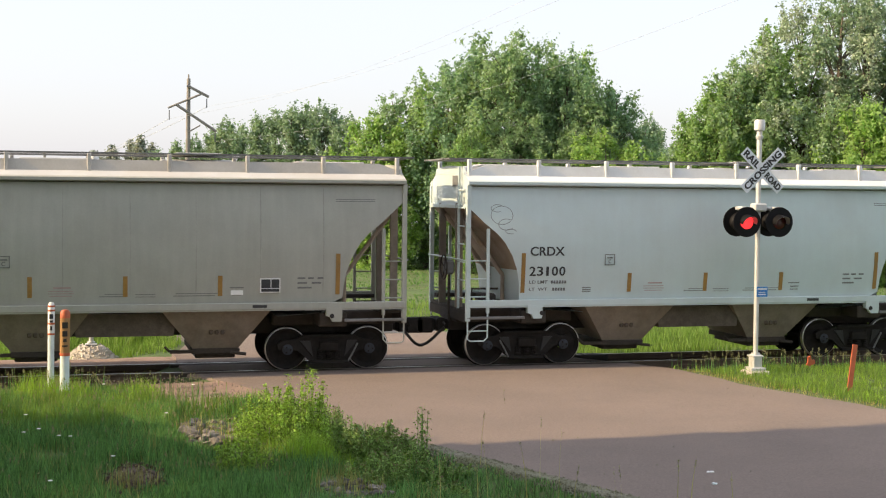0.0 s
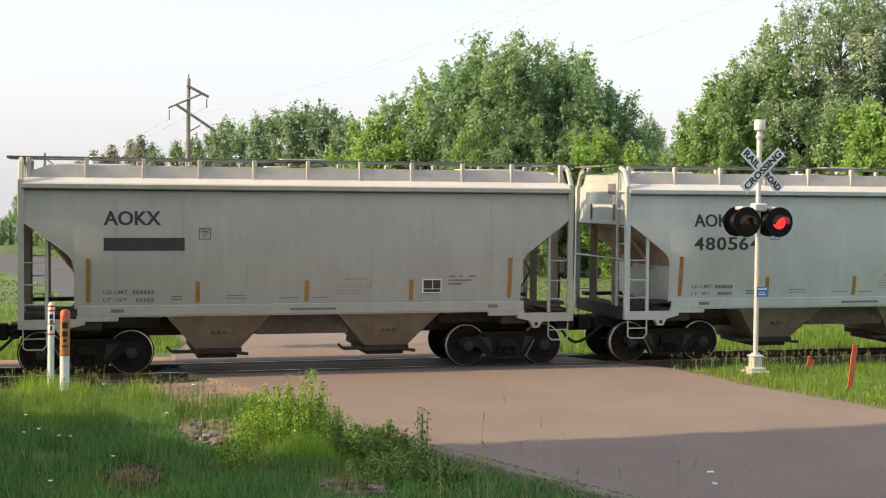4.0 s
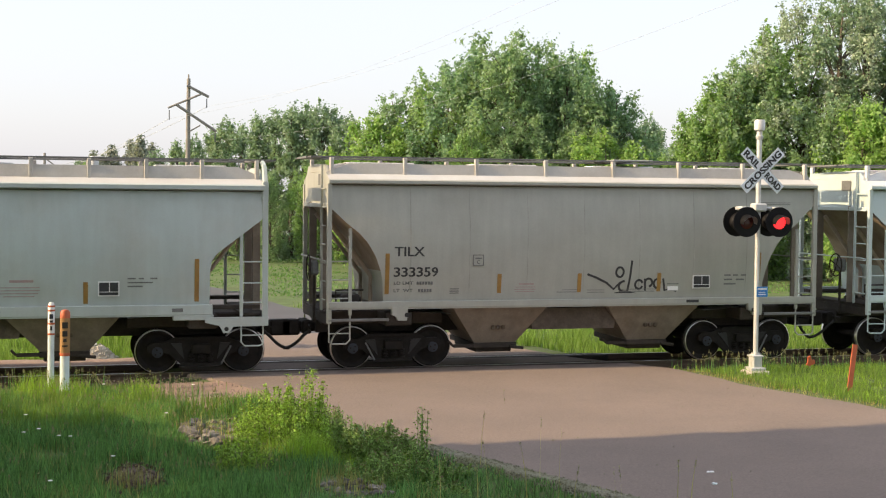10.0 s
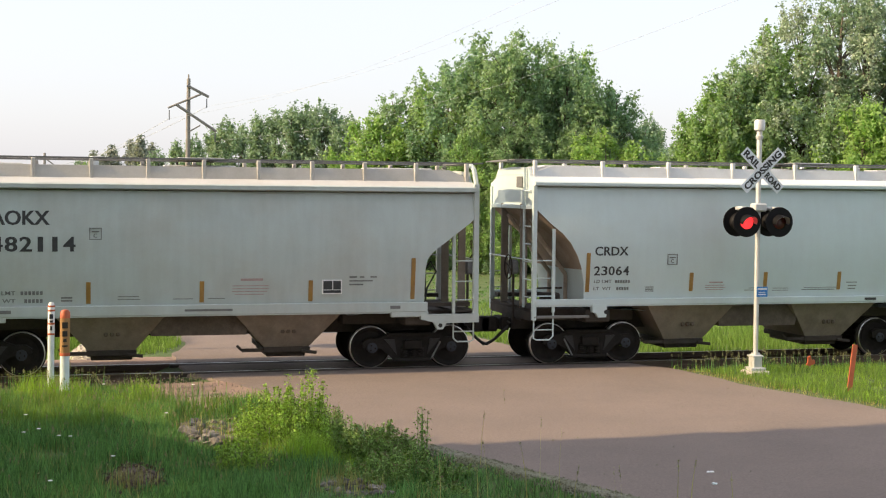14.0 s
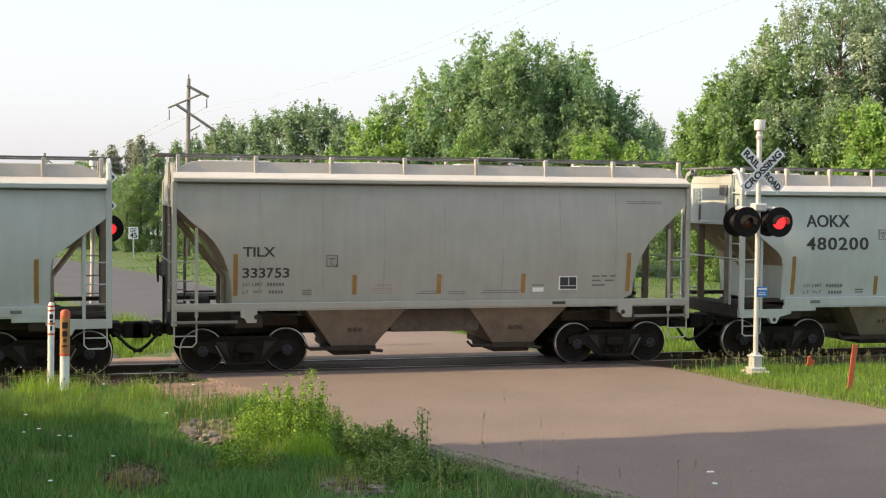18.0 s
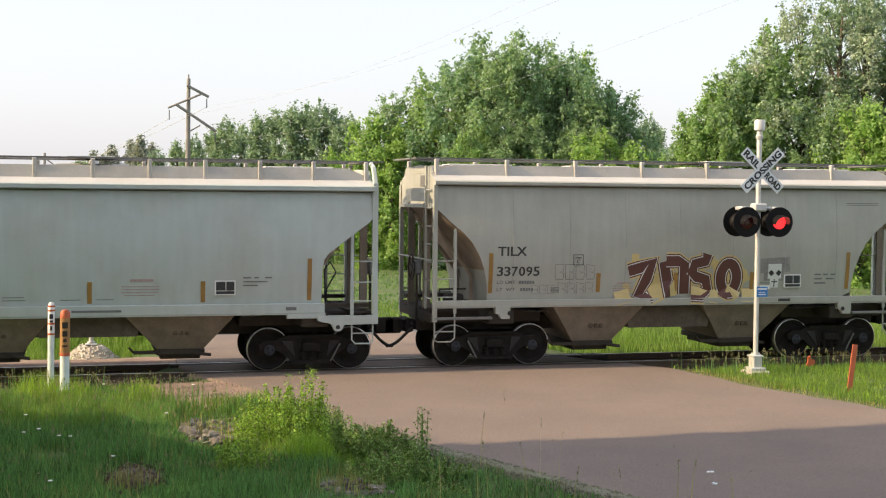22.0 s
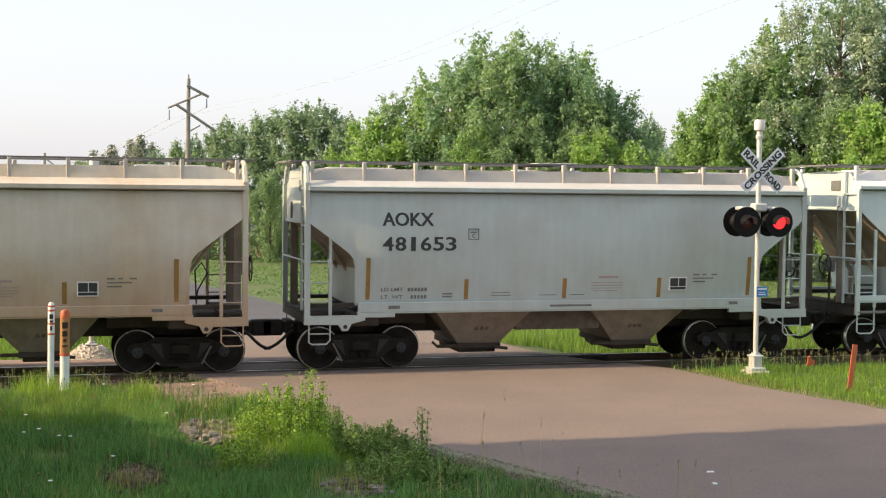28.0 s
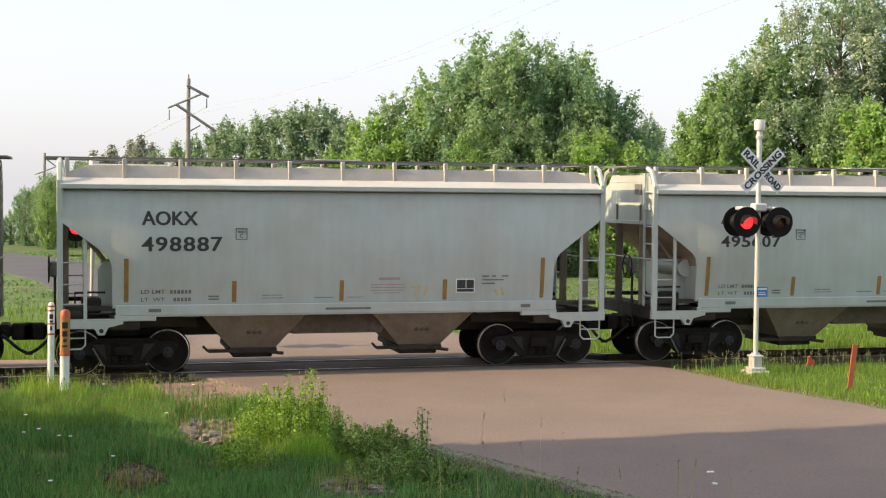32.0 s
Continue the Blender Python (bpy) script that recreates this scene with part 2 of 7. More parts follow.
# ---- mesh builder ----
class Shape:
    def __init__(self):
        self.v, self.f, self.mi = [], [], []

    def face(self, idx, mi=0):
        self.f.append(tuple(idx))
        self.mi.append(mi)

    def poly(self, pts, mi=0):
        n = len(self.v)
        self.v += [tuple(p) for p in pts]
        self.face(range(n, n + len(pts)), mi)

    def box(self, x0, x1, y0, y1, z0, z1, c=0.0, mi=0):
        n = len(self.v)
        lo, hi = (x0, y0, z0), (x1, y1, z1)
        if c <= 0:
            self.v += [((x0, x1)[i & 1], (y0, y1)[i >> 1 & 1], (z0, z1)[i >> 2]) for i in range(8)]
            for q in ((0, 2, 3, 1), (4, 5, 7, 6), (0, 1, 5, 4), (2, 6, 7, 3), (0, 4, 6, 2), (1, 3, 7, 5)):
                self.face([n + i for i in q], mi)
            return self
        ids = {}
        for s in range(8):
            for a in range(3):
                p = []
                for k in range(3):
                    top = s >> k & 1
                    e = hi[k] if top else lo[k]
                    p.append(e if k == a else e - c if top else e + c)
                ids[s, a] = len(self.v)
                self.v.append(tuple(p))
        for a in range(3):
            b, d = (a + 1) % 3, (a + 2) % 3
            for top in (0, 1):
                s = top << a
                self.face([ids[s, a], ids[s | 1 << b, a], ids[s | 1 << b | 1 << d, a], ids[s | 1 << d, a]], mi)
            for i in (0, 1):
                for j in (0, 1):
                    s = i << b | j << d
                    self.face([ids[s, b], ids[s | 1 << a, b], ids[s | 1 << a, d], ids[s, d]], mi)
        for s in range(8):
            self.face([ids[s, 0], ids[s, 1], ids[s, 2]], mi)
        return self

    def prism(self, pts, lo, hi, axis="y", mi=0):
        """A closed outline (x, z) drawn out along y, or (y, z) along x, or (x, y) along z."""
        def at(p, e):
            return {"y": (p[0], e, p[1]), "x": (e, p[0], p[1]), "z": (p[0], p[1], e)}[axis]
        n, k = len(self.v), len(pts)
        self.v += [at(p, lo) for p in pts] + [at(p, hi) for p in pts]
        self.face(range(n, n + k), mi)
        self.face(range(n + 2 * k - 1, n + k - 1, -1), mi)
        for i in range(k):
            j = (i + 1) % k
            self.face((n + i, n + j, n + k + j, n + k + i), mi)
        return self

    def tube(self, pts, r, n=6, mi=0, r1=None, caps=True):
        pts = [Vector(p) for p in pts]
        first = len(self.v)
        side = None
        for i, p in enumerate(pts):
            d = (pts[min(i + 1, len(pts) - 1)] - pts[max(i - 1, 0)]).normalized()
            if side is None:
                side = d.cross(Vector((0, 0, 1)) if abs(d.z) < 0.9 else Vector((1, 0, 0))).normalized()
            side = (side - d * side.dot(d)).normalized()
            other = d.cross(side)
            rr = r if r1 is None else r + (r1 - r) * i / (len(pts) - 1)
            self.v += [tuple(p + (side * math.cos(a) + other * math.sin(a)) * rr) for a in (math.tau * k / n for k in range(n))]
        for i in range(len(pts) - 1):
            for k in range(n):
                a, b = first + i * n + k, first + i * n + (k + 1) % n
                self.face((a, b, b + n, a + n), mi)
        if caps:
            self.face(range(first + n - 1, first - 1, -1), mi)
            e = first + (len(pts) - 1) * n
            self.face(range(e, e + n), mi)
        return self

    def lathe(self, prof, n=24, axis="y", centre=(0, 0, 0), mi=0, bands=()):
        """A closed profile of (radius, along) turned round an axis; bands gives another material to some profile steps."""
        first, k = len(self.v), len(prof)
        for i in range(n):
            a = math.tau * i / n
            c, s = math.cos(a), math.sin(a)
            for r, h in prof:
                p = {"y": (r * c, h, r * s), "z": (r * c, r * s, h), "x": (h, r * c, r * s)}[axis]
                self.v.append((p[0] + centre[0], p[1] + centre[1], p[2] + centre[2]))
        for i in range(n):
            j = (i + 1) % n
            for q in range(k - 1):
                self.face((first + i * k + q, first + j * k + q, first + j * k + q + 1, first + i * k + q + 1), bands[q] if bands else mi)
        return self

    def sheet(self, rows, mi=0):
        """A grid of points, rows of equal length, as quads."""
        first, k = len(self.v), len(rows[0])
        for r in rows:
            self.v += [tuple(p) for p in r]
        for i in range(len(rows) - 1):
            for j in range(k - 1):
                a = first + i * k + j
                self.face((a, a + 1, a + k + 1, a + k), mi)
        return self

    def ribbon(self, pts, w, y, depth=0.004, mi=0):
        """A flat painted stroke along (x, z) points on a wall that faces -y."""
        k = len(pts)
        lft, rgt = [], []
        for i in range(k):
            ax, az = pts[max(i - 1, 0)]
            bx, bz = pts[min(i + 1, k - 1)]
            dx, dz = bx - ax, bz - az
            n = math.hypot(dx, dz) or 1
            lft.append((pts[i][0] - dz / n * w / 2, y - depth, pts[i][1] + dx / n * w / 2))
            rgt.append((pts[i][0] + dz / n * w / 2, y - depth, pts[i][1] - dx / n * w / 2))
        self.sheet([lft, rgt], mi)
        return self

    def mesh(self, name, mats, smooth=True, fix=True):
        me = bpy.data.meshes.new(name)
        me.from_pydata(self.v, [], self.f)
        for m in mats:
            me.materials.append(m)
        if len(mats) > 1:
            me.polygons.foreach_set("material_index", self.mi)
        if fix:
            bm = bmesh.new()
            bm.from_mesh(me)
            bmesh.ops.recalc_face_normals(bm, faces=bm.faces)
            bm.to_mesh(me)
            bm.free()
        if smooth:
            me.polygons.foreach_set("use_smooth", [True] * len(me.polygons))
            me.set_sharp_from_angle(angle=radians(32))
        me.update()
        return me


def part(name, shape, mats, parent=None, label="", at=None, smooth=True, fix=True):
    """One mesh object, under a thing or a part of it."""
    me = shape if isinstance(shape, bpy.types.Mesh) else shape.mesh(name, mats if isinstance(mats, (list, tuple)) else [mats], smooth, fix)
    ob = new(name, me)
    ob.parent = parent
    if at is not None:
        ob.matrix_basis = at
    return tagged(ob, label)


def thing(name, at, label, category, group="", kind=""):
    ob = new(name)
    ob.matrix_basis = at
    return tagged(ob, label, category, group, kind)


# ---- lettering: all words drawn once with the built-in font ----
CARS = [
    # type, paint, mark, number, end that carries the brake gear
    ("C", "pale", "CRDX", "23100", -1), ("C", "dirty", "TILX", "333271", -1), ("A", "grey", "AOKX", "481537", -1),
    ("C", "pale", "CRDX", "23160", -1), ("A", "grey", "AOKX", "480564", 1), ("A", "dirty", "AOKX", "", 1),
    ("A", "grey", "AOKX", "480055", -1), ("C", "pale", "CRDX", "23176", -1), ("A", "tan", "AOKX", "495502", 1),
    ("C", "pale", "CRDX", "23288", -1), ("C", "pale", "CRDX", "23571", -1), ("C", "dirty", "TILX", "333359", -1),
    ("A", "grey", "AOKX", "483951", -1), ("A", "grey", "AOKX", "499938", 1), ("C", "pale", "CRDX", "23350", 1),
    ("C", "pale", "CRDX", "23064", -1), ("A", "grey", "AOKX", "482114", 1), ("A", "dirty", "AOKX", "", 1),
    ("A", "grey", "AOKX", "482035", 1), ("A", "grey", "AOKX", "480200", 1), ("C", "dirty", "TILX", "333753", -1),
    ("A", "grey", "AOKX", "483950", -1), ("A", "grey", "AOKX", "499900", 1), ("A", "grey", "AOKX", "483854", 1),
    ("C", "dirty", "TILX", "337095", -1), ("A", "grey", "AOKX", "496695", 1), ("C", "dirty", "TILX", "336985", -1),
    ("A", "grey", "AOKX", "482150", -1), ("C", "dirty", "TILX", "337154", -1), ("C", "dirty", "", "", -1),
    ("C", "pale", "CRDX", "20696", -1), ("A", "grey", "AOKX", "481653", 1), ("A", "tan", "AOKX", "495533", 1),
    ("C", "dirty", "TILX", "337145", -1), ("C", "dirty", "TILX", "337359", -1), ("A", "grey", "AOKX", "495607", -1),
    ("A", "grey", "AOKX", "498887", -1), ("A", "dirty", "AOKX", "", -1),
]
WORDS = sorted({w for c in CARS for w in c[2:4] if w} | {"RAIL", "ROAD", "CROSSING", "LD LMT", "LT  WT", "45", "SPEED", "LIMIT", "C"})
glyphs = {}
drafts = []
for w in WORDS + [d for d in "0123456789"]:
    cu = bpy.data.curves.new("word", "FONT")
    cu.body, cu.size, cu.offset, cu.resolution_u = w, 1.0, 0.03 if w in ("RAIL", "ROAD", "CROSSING") else 0.012, 3
    drafts.append((w, new("word", cu)))
bpy.context.view_layer.update()
deps = bpy.context.evaluated_depsgraph_get()
for w, ob in drafts:
    me = bpy.data.meshes.new_from_object(ob.evaluated_get(deps))
    co = np.array([v.co[:2] for v in me.vertices])
    lo, hi = co.min(0), co.max(0)
    glyphs[w] = ((co - lo) / (hi - lo), [tuple(p.vertices) for p in me.polygons])
    bpy.data.meshes.remove(me)
    cu = ob.data
    bpy.data.objects.remove(ob)
    bpy.data.curves.remove(cu)


def letters(name, word, parent, mat, origin, right, up, label="", bold=0.05):
    """A word whose lower left corner lies at origin and which spans the vectors right and up."""
    if word.isdigit() and len(word) > 2:
        co, faces, pitch = np.zeros((0, 2)), [], 1.0 / (len(word) - 0.18)
        for k, d in enumerate(word):
            gc, gf = glyphs[d]
            wide = 0.32 if d == "1" else 0.82
            faces = faces + [tuple(i + len(co) for i in f) for f in gf]
            co = np.concatenate([co, np.stack([(k + (0.82 - wide) * 0.5 + gc[:, 0] * wide) * pitch, gc[:, 1]], 1)])
    else:
        co, faces = glyphs[word]
    o, r, u = np.array(origin), np.array(right), np.array(up)
    me = bpy.data.meshes.new(name)
    k = len(co)
    off, back = r / np.linalg.norm(r) * np.linalg.norm(u) * bold, np.cross(r, u) / np.linalg.norm(np.cross(r, u)) * -0.001
    me.from_pydata([tuple(o + r * a + u * b) for a, b in co] + ([tuple(o + off + back + r * a + u * b) for a, b in co] if bold else []),
                   [], faces + ([tuple(i + k for i in f) for f in faces] if bold else []))
    me.materials.append(mat)
    return part(name, me, None, parent, label)


# ---- ground, road, track ----
LEFT_EDGE = [(-40, 24.0), (-30, 15.0), (-22, 10.5), (-14.0, 6.95), (-12.0, 6.15), (-10.2, 5.45), (-7.5, 4.25), (-5.0, 3.55), (-2.8, 3.2), (-0.85, 2.25), (0.8, 2.2), (2.8, 2.2), (5.2, 2.8),
             (9.0, 1.8), (13.2, 0.71), (16.0, 0.31), (22.5, -0.46), (30.3, -1.45), (38.7, -3.47), (50, -8.0), (62, -15.0)]
RIGHT_EDGE = [(-40, 44.0), (-30, 33.0), (-22, 25.0), (-14.0, 18.0), (-10.0, 15.2), (-8.15, 14.2), (-5.85, 13.56), (-4.4, 13.1), (-2.2, 12.9), (-1.1, 12.25), (0.3, 11.3), (2.0, 10.8), (6.0, 10.3),
              (10.6, 8.4), (16.2, 6.85), (21.6, 6.3), (24.8, 5.6), (32.4, 4.1), (40.1, 2.25), (52.7, -1.5), (62, -6.0)]


def along(table, y):
    return float(np.interp(y, [p[0] for p in table], [p[1] for p in table]))


def smooth(a, b, x):
    k = min(max((x - a) / (b - a), 0.0), 1.0)
    return k * k * (3 - 2 * k)


def off_road(x, y):
    """Metres outside the road's edge, negative on the road."""
    if not -40 < y < 62:
        return 30.0
    return max(along(LEFT_EDGE, y) - x, x - along(RIGHT_EDGE, y))


def terrain(x, y):
    out = off_road(x, y)
    z = -0.05 + 0.05 * noise.noise((x * 0.35, y * 0.35, 0)) * smooth(0, 1.5, out) + 0.02 * noise.noise((x * 1.7, y * 1.7, 3)) * smooth(0, 0.6, out)
    z -= 0.22 * smooth(0.2, 2.0, out) * smooth(0.5, 2.5, y) * (1 - smooth(8, 16, y))
    z -= 0.22 * smooth(0.1, 0.8, out) * (1 - smooth(1.6, 2.4, abs(y)))
    # shallow stony ditch beside the road, and a low bank towards the eye
    d = abs(x - (along(LEFT_EDGE, y) - 1.5))
    z -= 0.28 * (1 - smooth(0.2, 1.1, d)) * smooth(-15.5, -13.5, y) * (1 - smooth(-7.2, -5.4, y))
    z += 1.9 * smooth(-16, -29, y) * (1 - smooth(2, 9, x))
    # the land falls away behind the pines
    z -= 0.03 * max(0.0, y - 92)
    return z


def ground_sheet():
    xs = [-900, -500, -250, -120, -60, -35, -20] + [-14 + 0.5 * i for i in range(80)] + [27, 30, 34, 40, 50, 65, 90, 140, 250, 500, 900]
    ys = [-300, -120, -70, -50, -40, -34] + [-30 + 0.5 * i for i in range(90)] + [16, 18, 20, 23, 26, 30, 35, 40, 46, 54, 62, 75, 95, 130, 200, 400, 800, 1500]
    sh = Shape().sheet([[(x, y, terrain(x, y)) for x in xs] for y in ys])
    ob = part("ground", sh, M["soil"], None, smooth=True, fix=False)
    tagged(ob, "rough grassy verge with patches of bare soil", "ground", kind="structure")


def road_sheet():
    ys = [-40, -34, -30, -26] + [-22 + 0.5 * i for i in range(56)] + [6 + i for i in range(10)] + [16 + 2 * i for i in range(24)]
    rnd = random.Random(3)
    top = []
    for y in ys:
        a, b = along(LEFT_EDGE, y) + rnd.uniform(-0.05, 0.05), along(RIGHT_EDGE, y) + rnd.uniform(-0.05, 0.05)
        row = []
        for k in range(17):
            x = a + (b - a) * k / 16
            row.append((x, y, -0.012 + 0.012 * noise.noise((x * 0.3, y * 0.3, 7)) - 0.02 * smooth(1.2, 6, abs(y))))
        low = [(row[0][0] - 0.06, y, -0.14)] + row + [(row[-1][0] + 0.06, y, -0.14)]
        top.append(low)
    cut = next(i for i, y in enumerate(ys) if y >= 7)
    ob = part("road", Shape().sheet(top[:cut + 1]), M["road"], None, fix=False)
    tagged(ob, "worn reddish-pink asphalt road over the level crossing", "road", kind="structure")
    ob = part("road", Shape().sheet(top[cut:]), M["road_grey"], None, fix=False)
    tagged(ob, "grey asphalt road curving away beyond the crossing", "road", kind="structure")
    # gravel shoulders
    rows = []
    for i in range(25):
        y = -2.15 - 0.16 * i
        w = 2.9 * math.sin(math.pi * min(1.0, (i + 4) / 26)) ** 0.6
        x1 = along(LEFT_EDGE, y) + 0.12
        rows.append([(x1 - w * k / 6 + rnd.uniform(-0.05, 0.05), y, -0.018 - 0.02 * k / 6 + rnd.uniform(-0.008, 0.008) - (0.06 if k == 6 else 0)) for k in range(7)])
    ob = part("gravel_shoulder", Shape().sheet(rows), M["gravel"], None, fix=False)
    tagged(ob, "loose pink gravel shoulder at the road's edge", "gravel", kind="structure")
    rows = []
    for i in range(30):
        y = -6.5 - 0.35 * i
        x1 = along(LEFT_EDGE, y) + 0.1
        rows.append([(x1 - (0.14 if k == 1 else 0) - (0.50 + 0.08 * math.sin(i * 1.7)) * k / 3, y, -0.024 + (0.004 if k in (1, 2) else -0.012) - (0.06 if k == 3 else 0)) for k in range(4)])
    ob = part("road_edging", Shape().sheet(rows), M["edging"], None, fix=False)
    tagged(ob, "pale crumbling edge strip along the asphalt", "road edge", kind="structure")
    rows = []
    for i in range(14):
        x = 2.6 - 0.5 * i
        rows.append([(x, 1.25, -0.06), (x, 1.4, -0.03), (x, 2.4 + 0.15 * math.sin(i), -0.05), (x, 2.9 + 0.15 * math.sin(i * 2.1), -0.16)])
    ob = part("gravel_shoulder", Shape().sheet(rows), M["gravel"], None, fix=False)
    tagged(ob, "pink gravel beside the track", "gravel", kind="structure")


def track():
    prof = [(-0.07, -0.17), (0.07, -0.17), (0.07, -0.155), (0.012, -0.13), (0.012, -0.045), (0.036, -0.035), (0.036, -0.006), (0.03, -0.001), (-0.03, -0.001), (-0.036, -0.006), (-0.036, -0.035), (-0.012, -0.045), (-0.012, -0.13), (-0.07, -0.155)]
    for y in (-0.753, 0.753):
        sh = Shape().prism([(y + a, z) for a, z in prof], -520, 520, "x")
        sh.box(-520, 520, y - 0.028, y + 0.028, -0.003, 0.001, mi=1)
        tagged(part("rail", sh, [M["rail"], M["railtop"]], None, smooth=False), "steel running rail with a polished head", "rail", "track", "structure")
    for x0, x1 in ((-520, 2.0), (12.4, 520)):
        bed = Shape()
        xs = (x0, x1)
        bed.sheet([[(x, -2.5, -0.40), (x, -1.75, -0.20), (x, -0.2, -0.185), (x, 0.2, -0.185), (x, 1.75, -0.20), (x, 2.5, -0.45)] for x in xs])
        tagged(part("ballast_bed", bed, M["ballast"], None, fix=False), "dark ballast under the track, train shade in its colour", "ballast", kind="structure")
    tie = Shape().box(-0.115, 0.115, -1.3, 1.3, -0.33, -0.165, 0.012).mesh("tie", [M["tie"]])
    for i in range(-14, 50):
        x = i * 0.53
        if 2.0 < x < 12.5:
            continue
        ob = part("railway_tie", tie, None, None, at=pose(x, random.uniform(-0.03, 0.03), 0, 0, 0, random.uniform(-1, 1)))
        tagged(ob, "dark creosoted timber tie under the rails", "railway tie", "track")
    # crossing surface: flange timbers beside each rail
    for y in (-0.90, -0.60, 0.60, 0.90):
        ob = part("crossing_plank", Shape().box(2.0, 12.3, y - 0.075, y + 0.075, -0.2, -0.004, 0.012), M["under"], None)
        tagged(ob, "dark rubber strip beside the rail in the crossing", "crossing plank", "track", "structure")
    # loose stones
    rnd = np.random.RandomState(8)
    n = 5200
    x = np.where(rnd.rand(n) < 0.5, rnd.uniform(-6, 2.2, n), rnd.uniform(12.2, 24, n))
    y = rnd.uniform(-2.3, 2.3, n)
    gx, gy = rnd.uniform(-0.8, 3.2, 1400), rnd.uniform(-5.4, -1.3, 1400)
    x, y = np.concatenate([x, gx]), np.concatenate([y, gy])
    r = np.concatenate([rnd.uniform(0.018, 0.045, n), rnd.uniform(0.006, 0.022, 1400)])
    z = np.concatenate([-0.195 - 0.28 * np.clip((abs(y[:n]) - 1.75) / 0.75, 0, 1), np.full(1400, -0.02)])
    keep = np.abs(np.abs(y) - 0.753) > 0.1
    scatter_lumps("ballast_stones", x[keep], y[keep], z[keep], r[keep], M["stone"], rnd, "loose dark pinkish ballast stones")


def scatter_lumps(name, x, y, z, r, mat, rnd, label):
    octa = np.array([(1, 0, 0), (-1, 0, 0), (0, 1, 0), (0, -1, 0), (0, 0, 1), (0, 0, -1)], float)
    tri = np.array([(0, 2, 4), (2, 1, 4), (1, 3, 4), (3, 0, 4), (2, 0, 5), (1, 2, 5), (3, 1, 5), (0, 3, 5)])
    n = len(x)
    jit = octa[None] * rnd.uniform(0.6, 1.3, (n, 6, 1)) + rnd.uniform(-0.2, 0.2, (n, 6, 3))
    v = jit * r[:, None, None] + np.stack([x, y, z], 1)[:, None, :]
    f = (tri[None] + 6 * np.arange(n)[:, None, None]).reshape(-1, 3)
    return stuff(name, v.reshape(-1, 3), f, mat, label)


def stuff(name, v, f, mat, label, category="", kind="stuff", parent=None):
    me = bpy.data.meshes.new(name)
    me.from_pydata(v.tolist(), [], f.tolist() if hasattr(f, "tolist") else f)
    me.materials.append(mat)
    ob = new(name, me)
    ob.parent = parent
    return tagged(ob, label, category or name.replace("_", " "), "", kind)


# ---- crossing signals ----
DRUMS = []


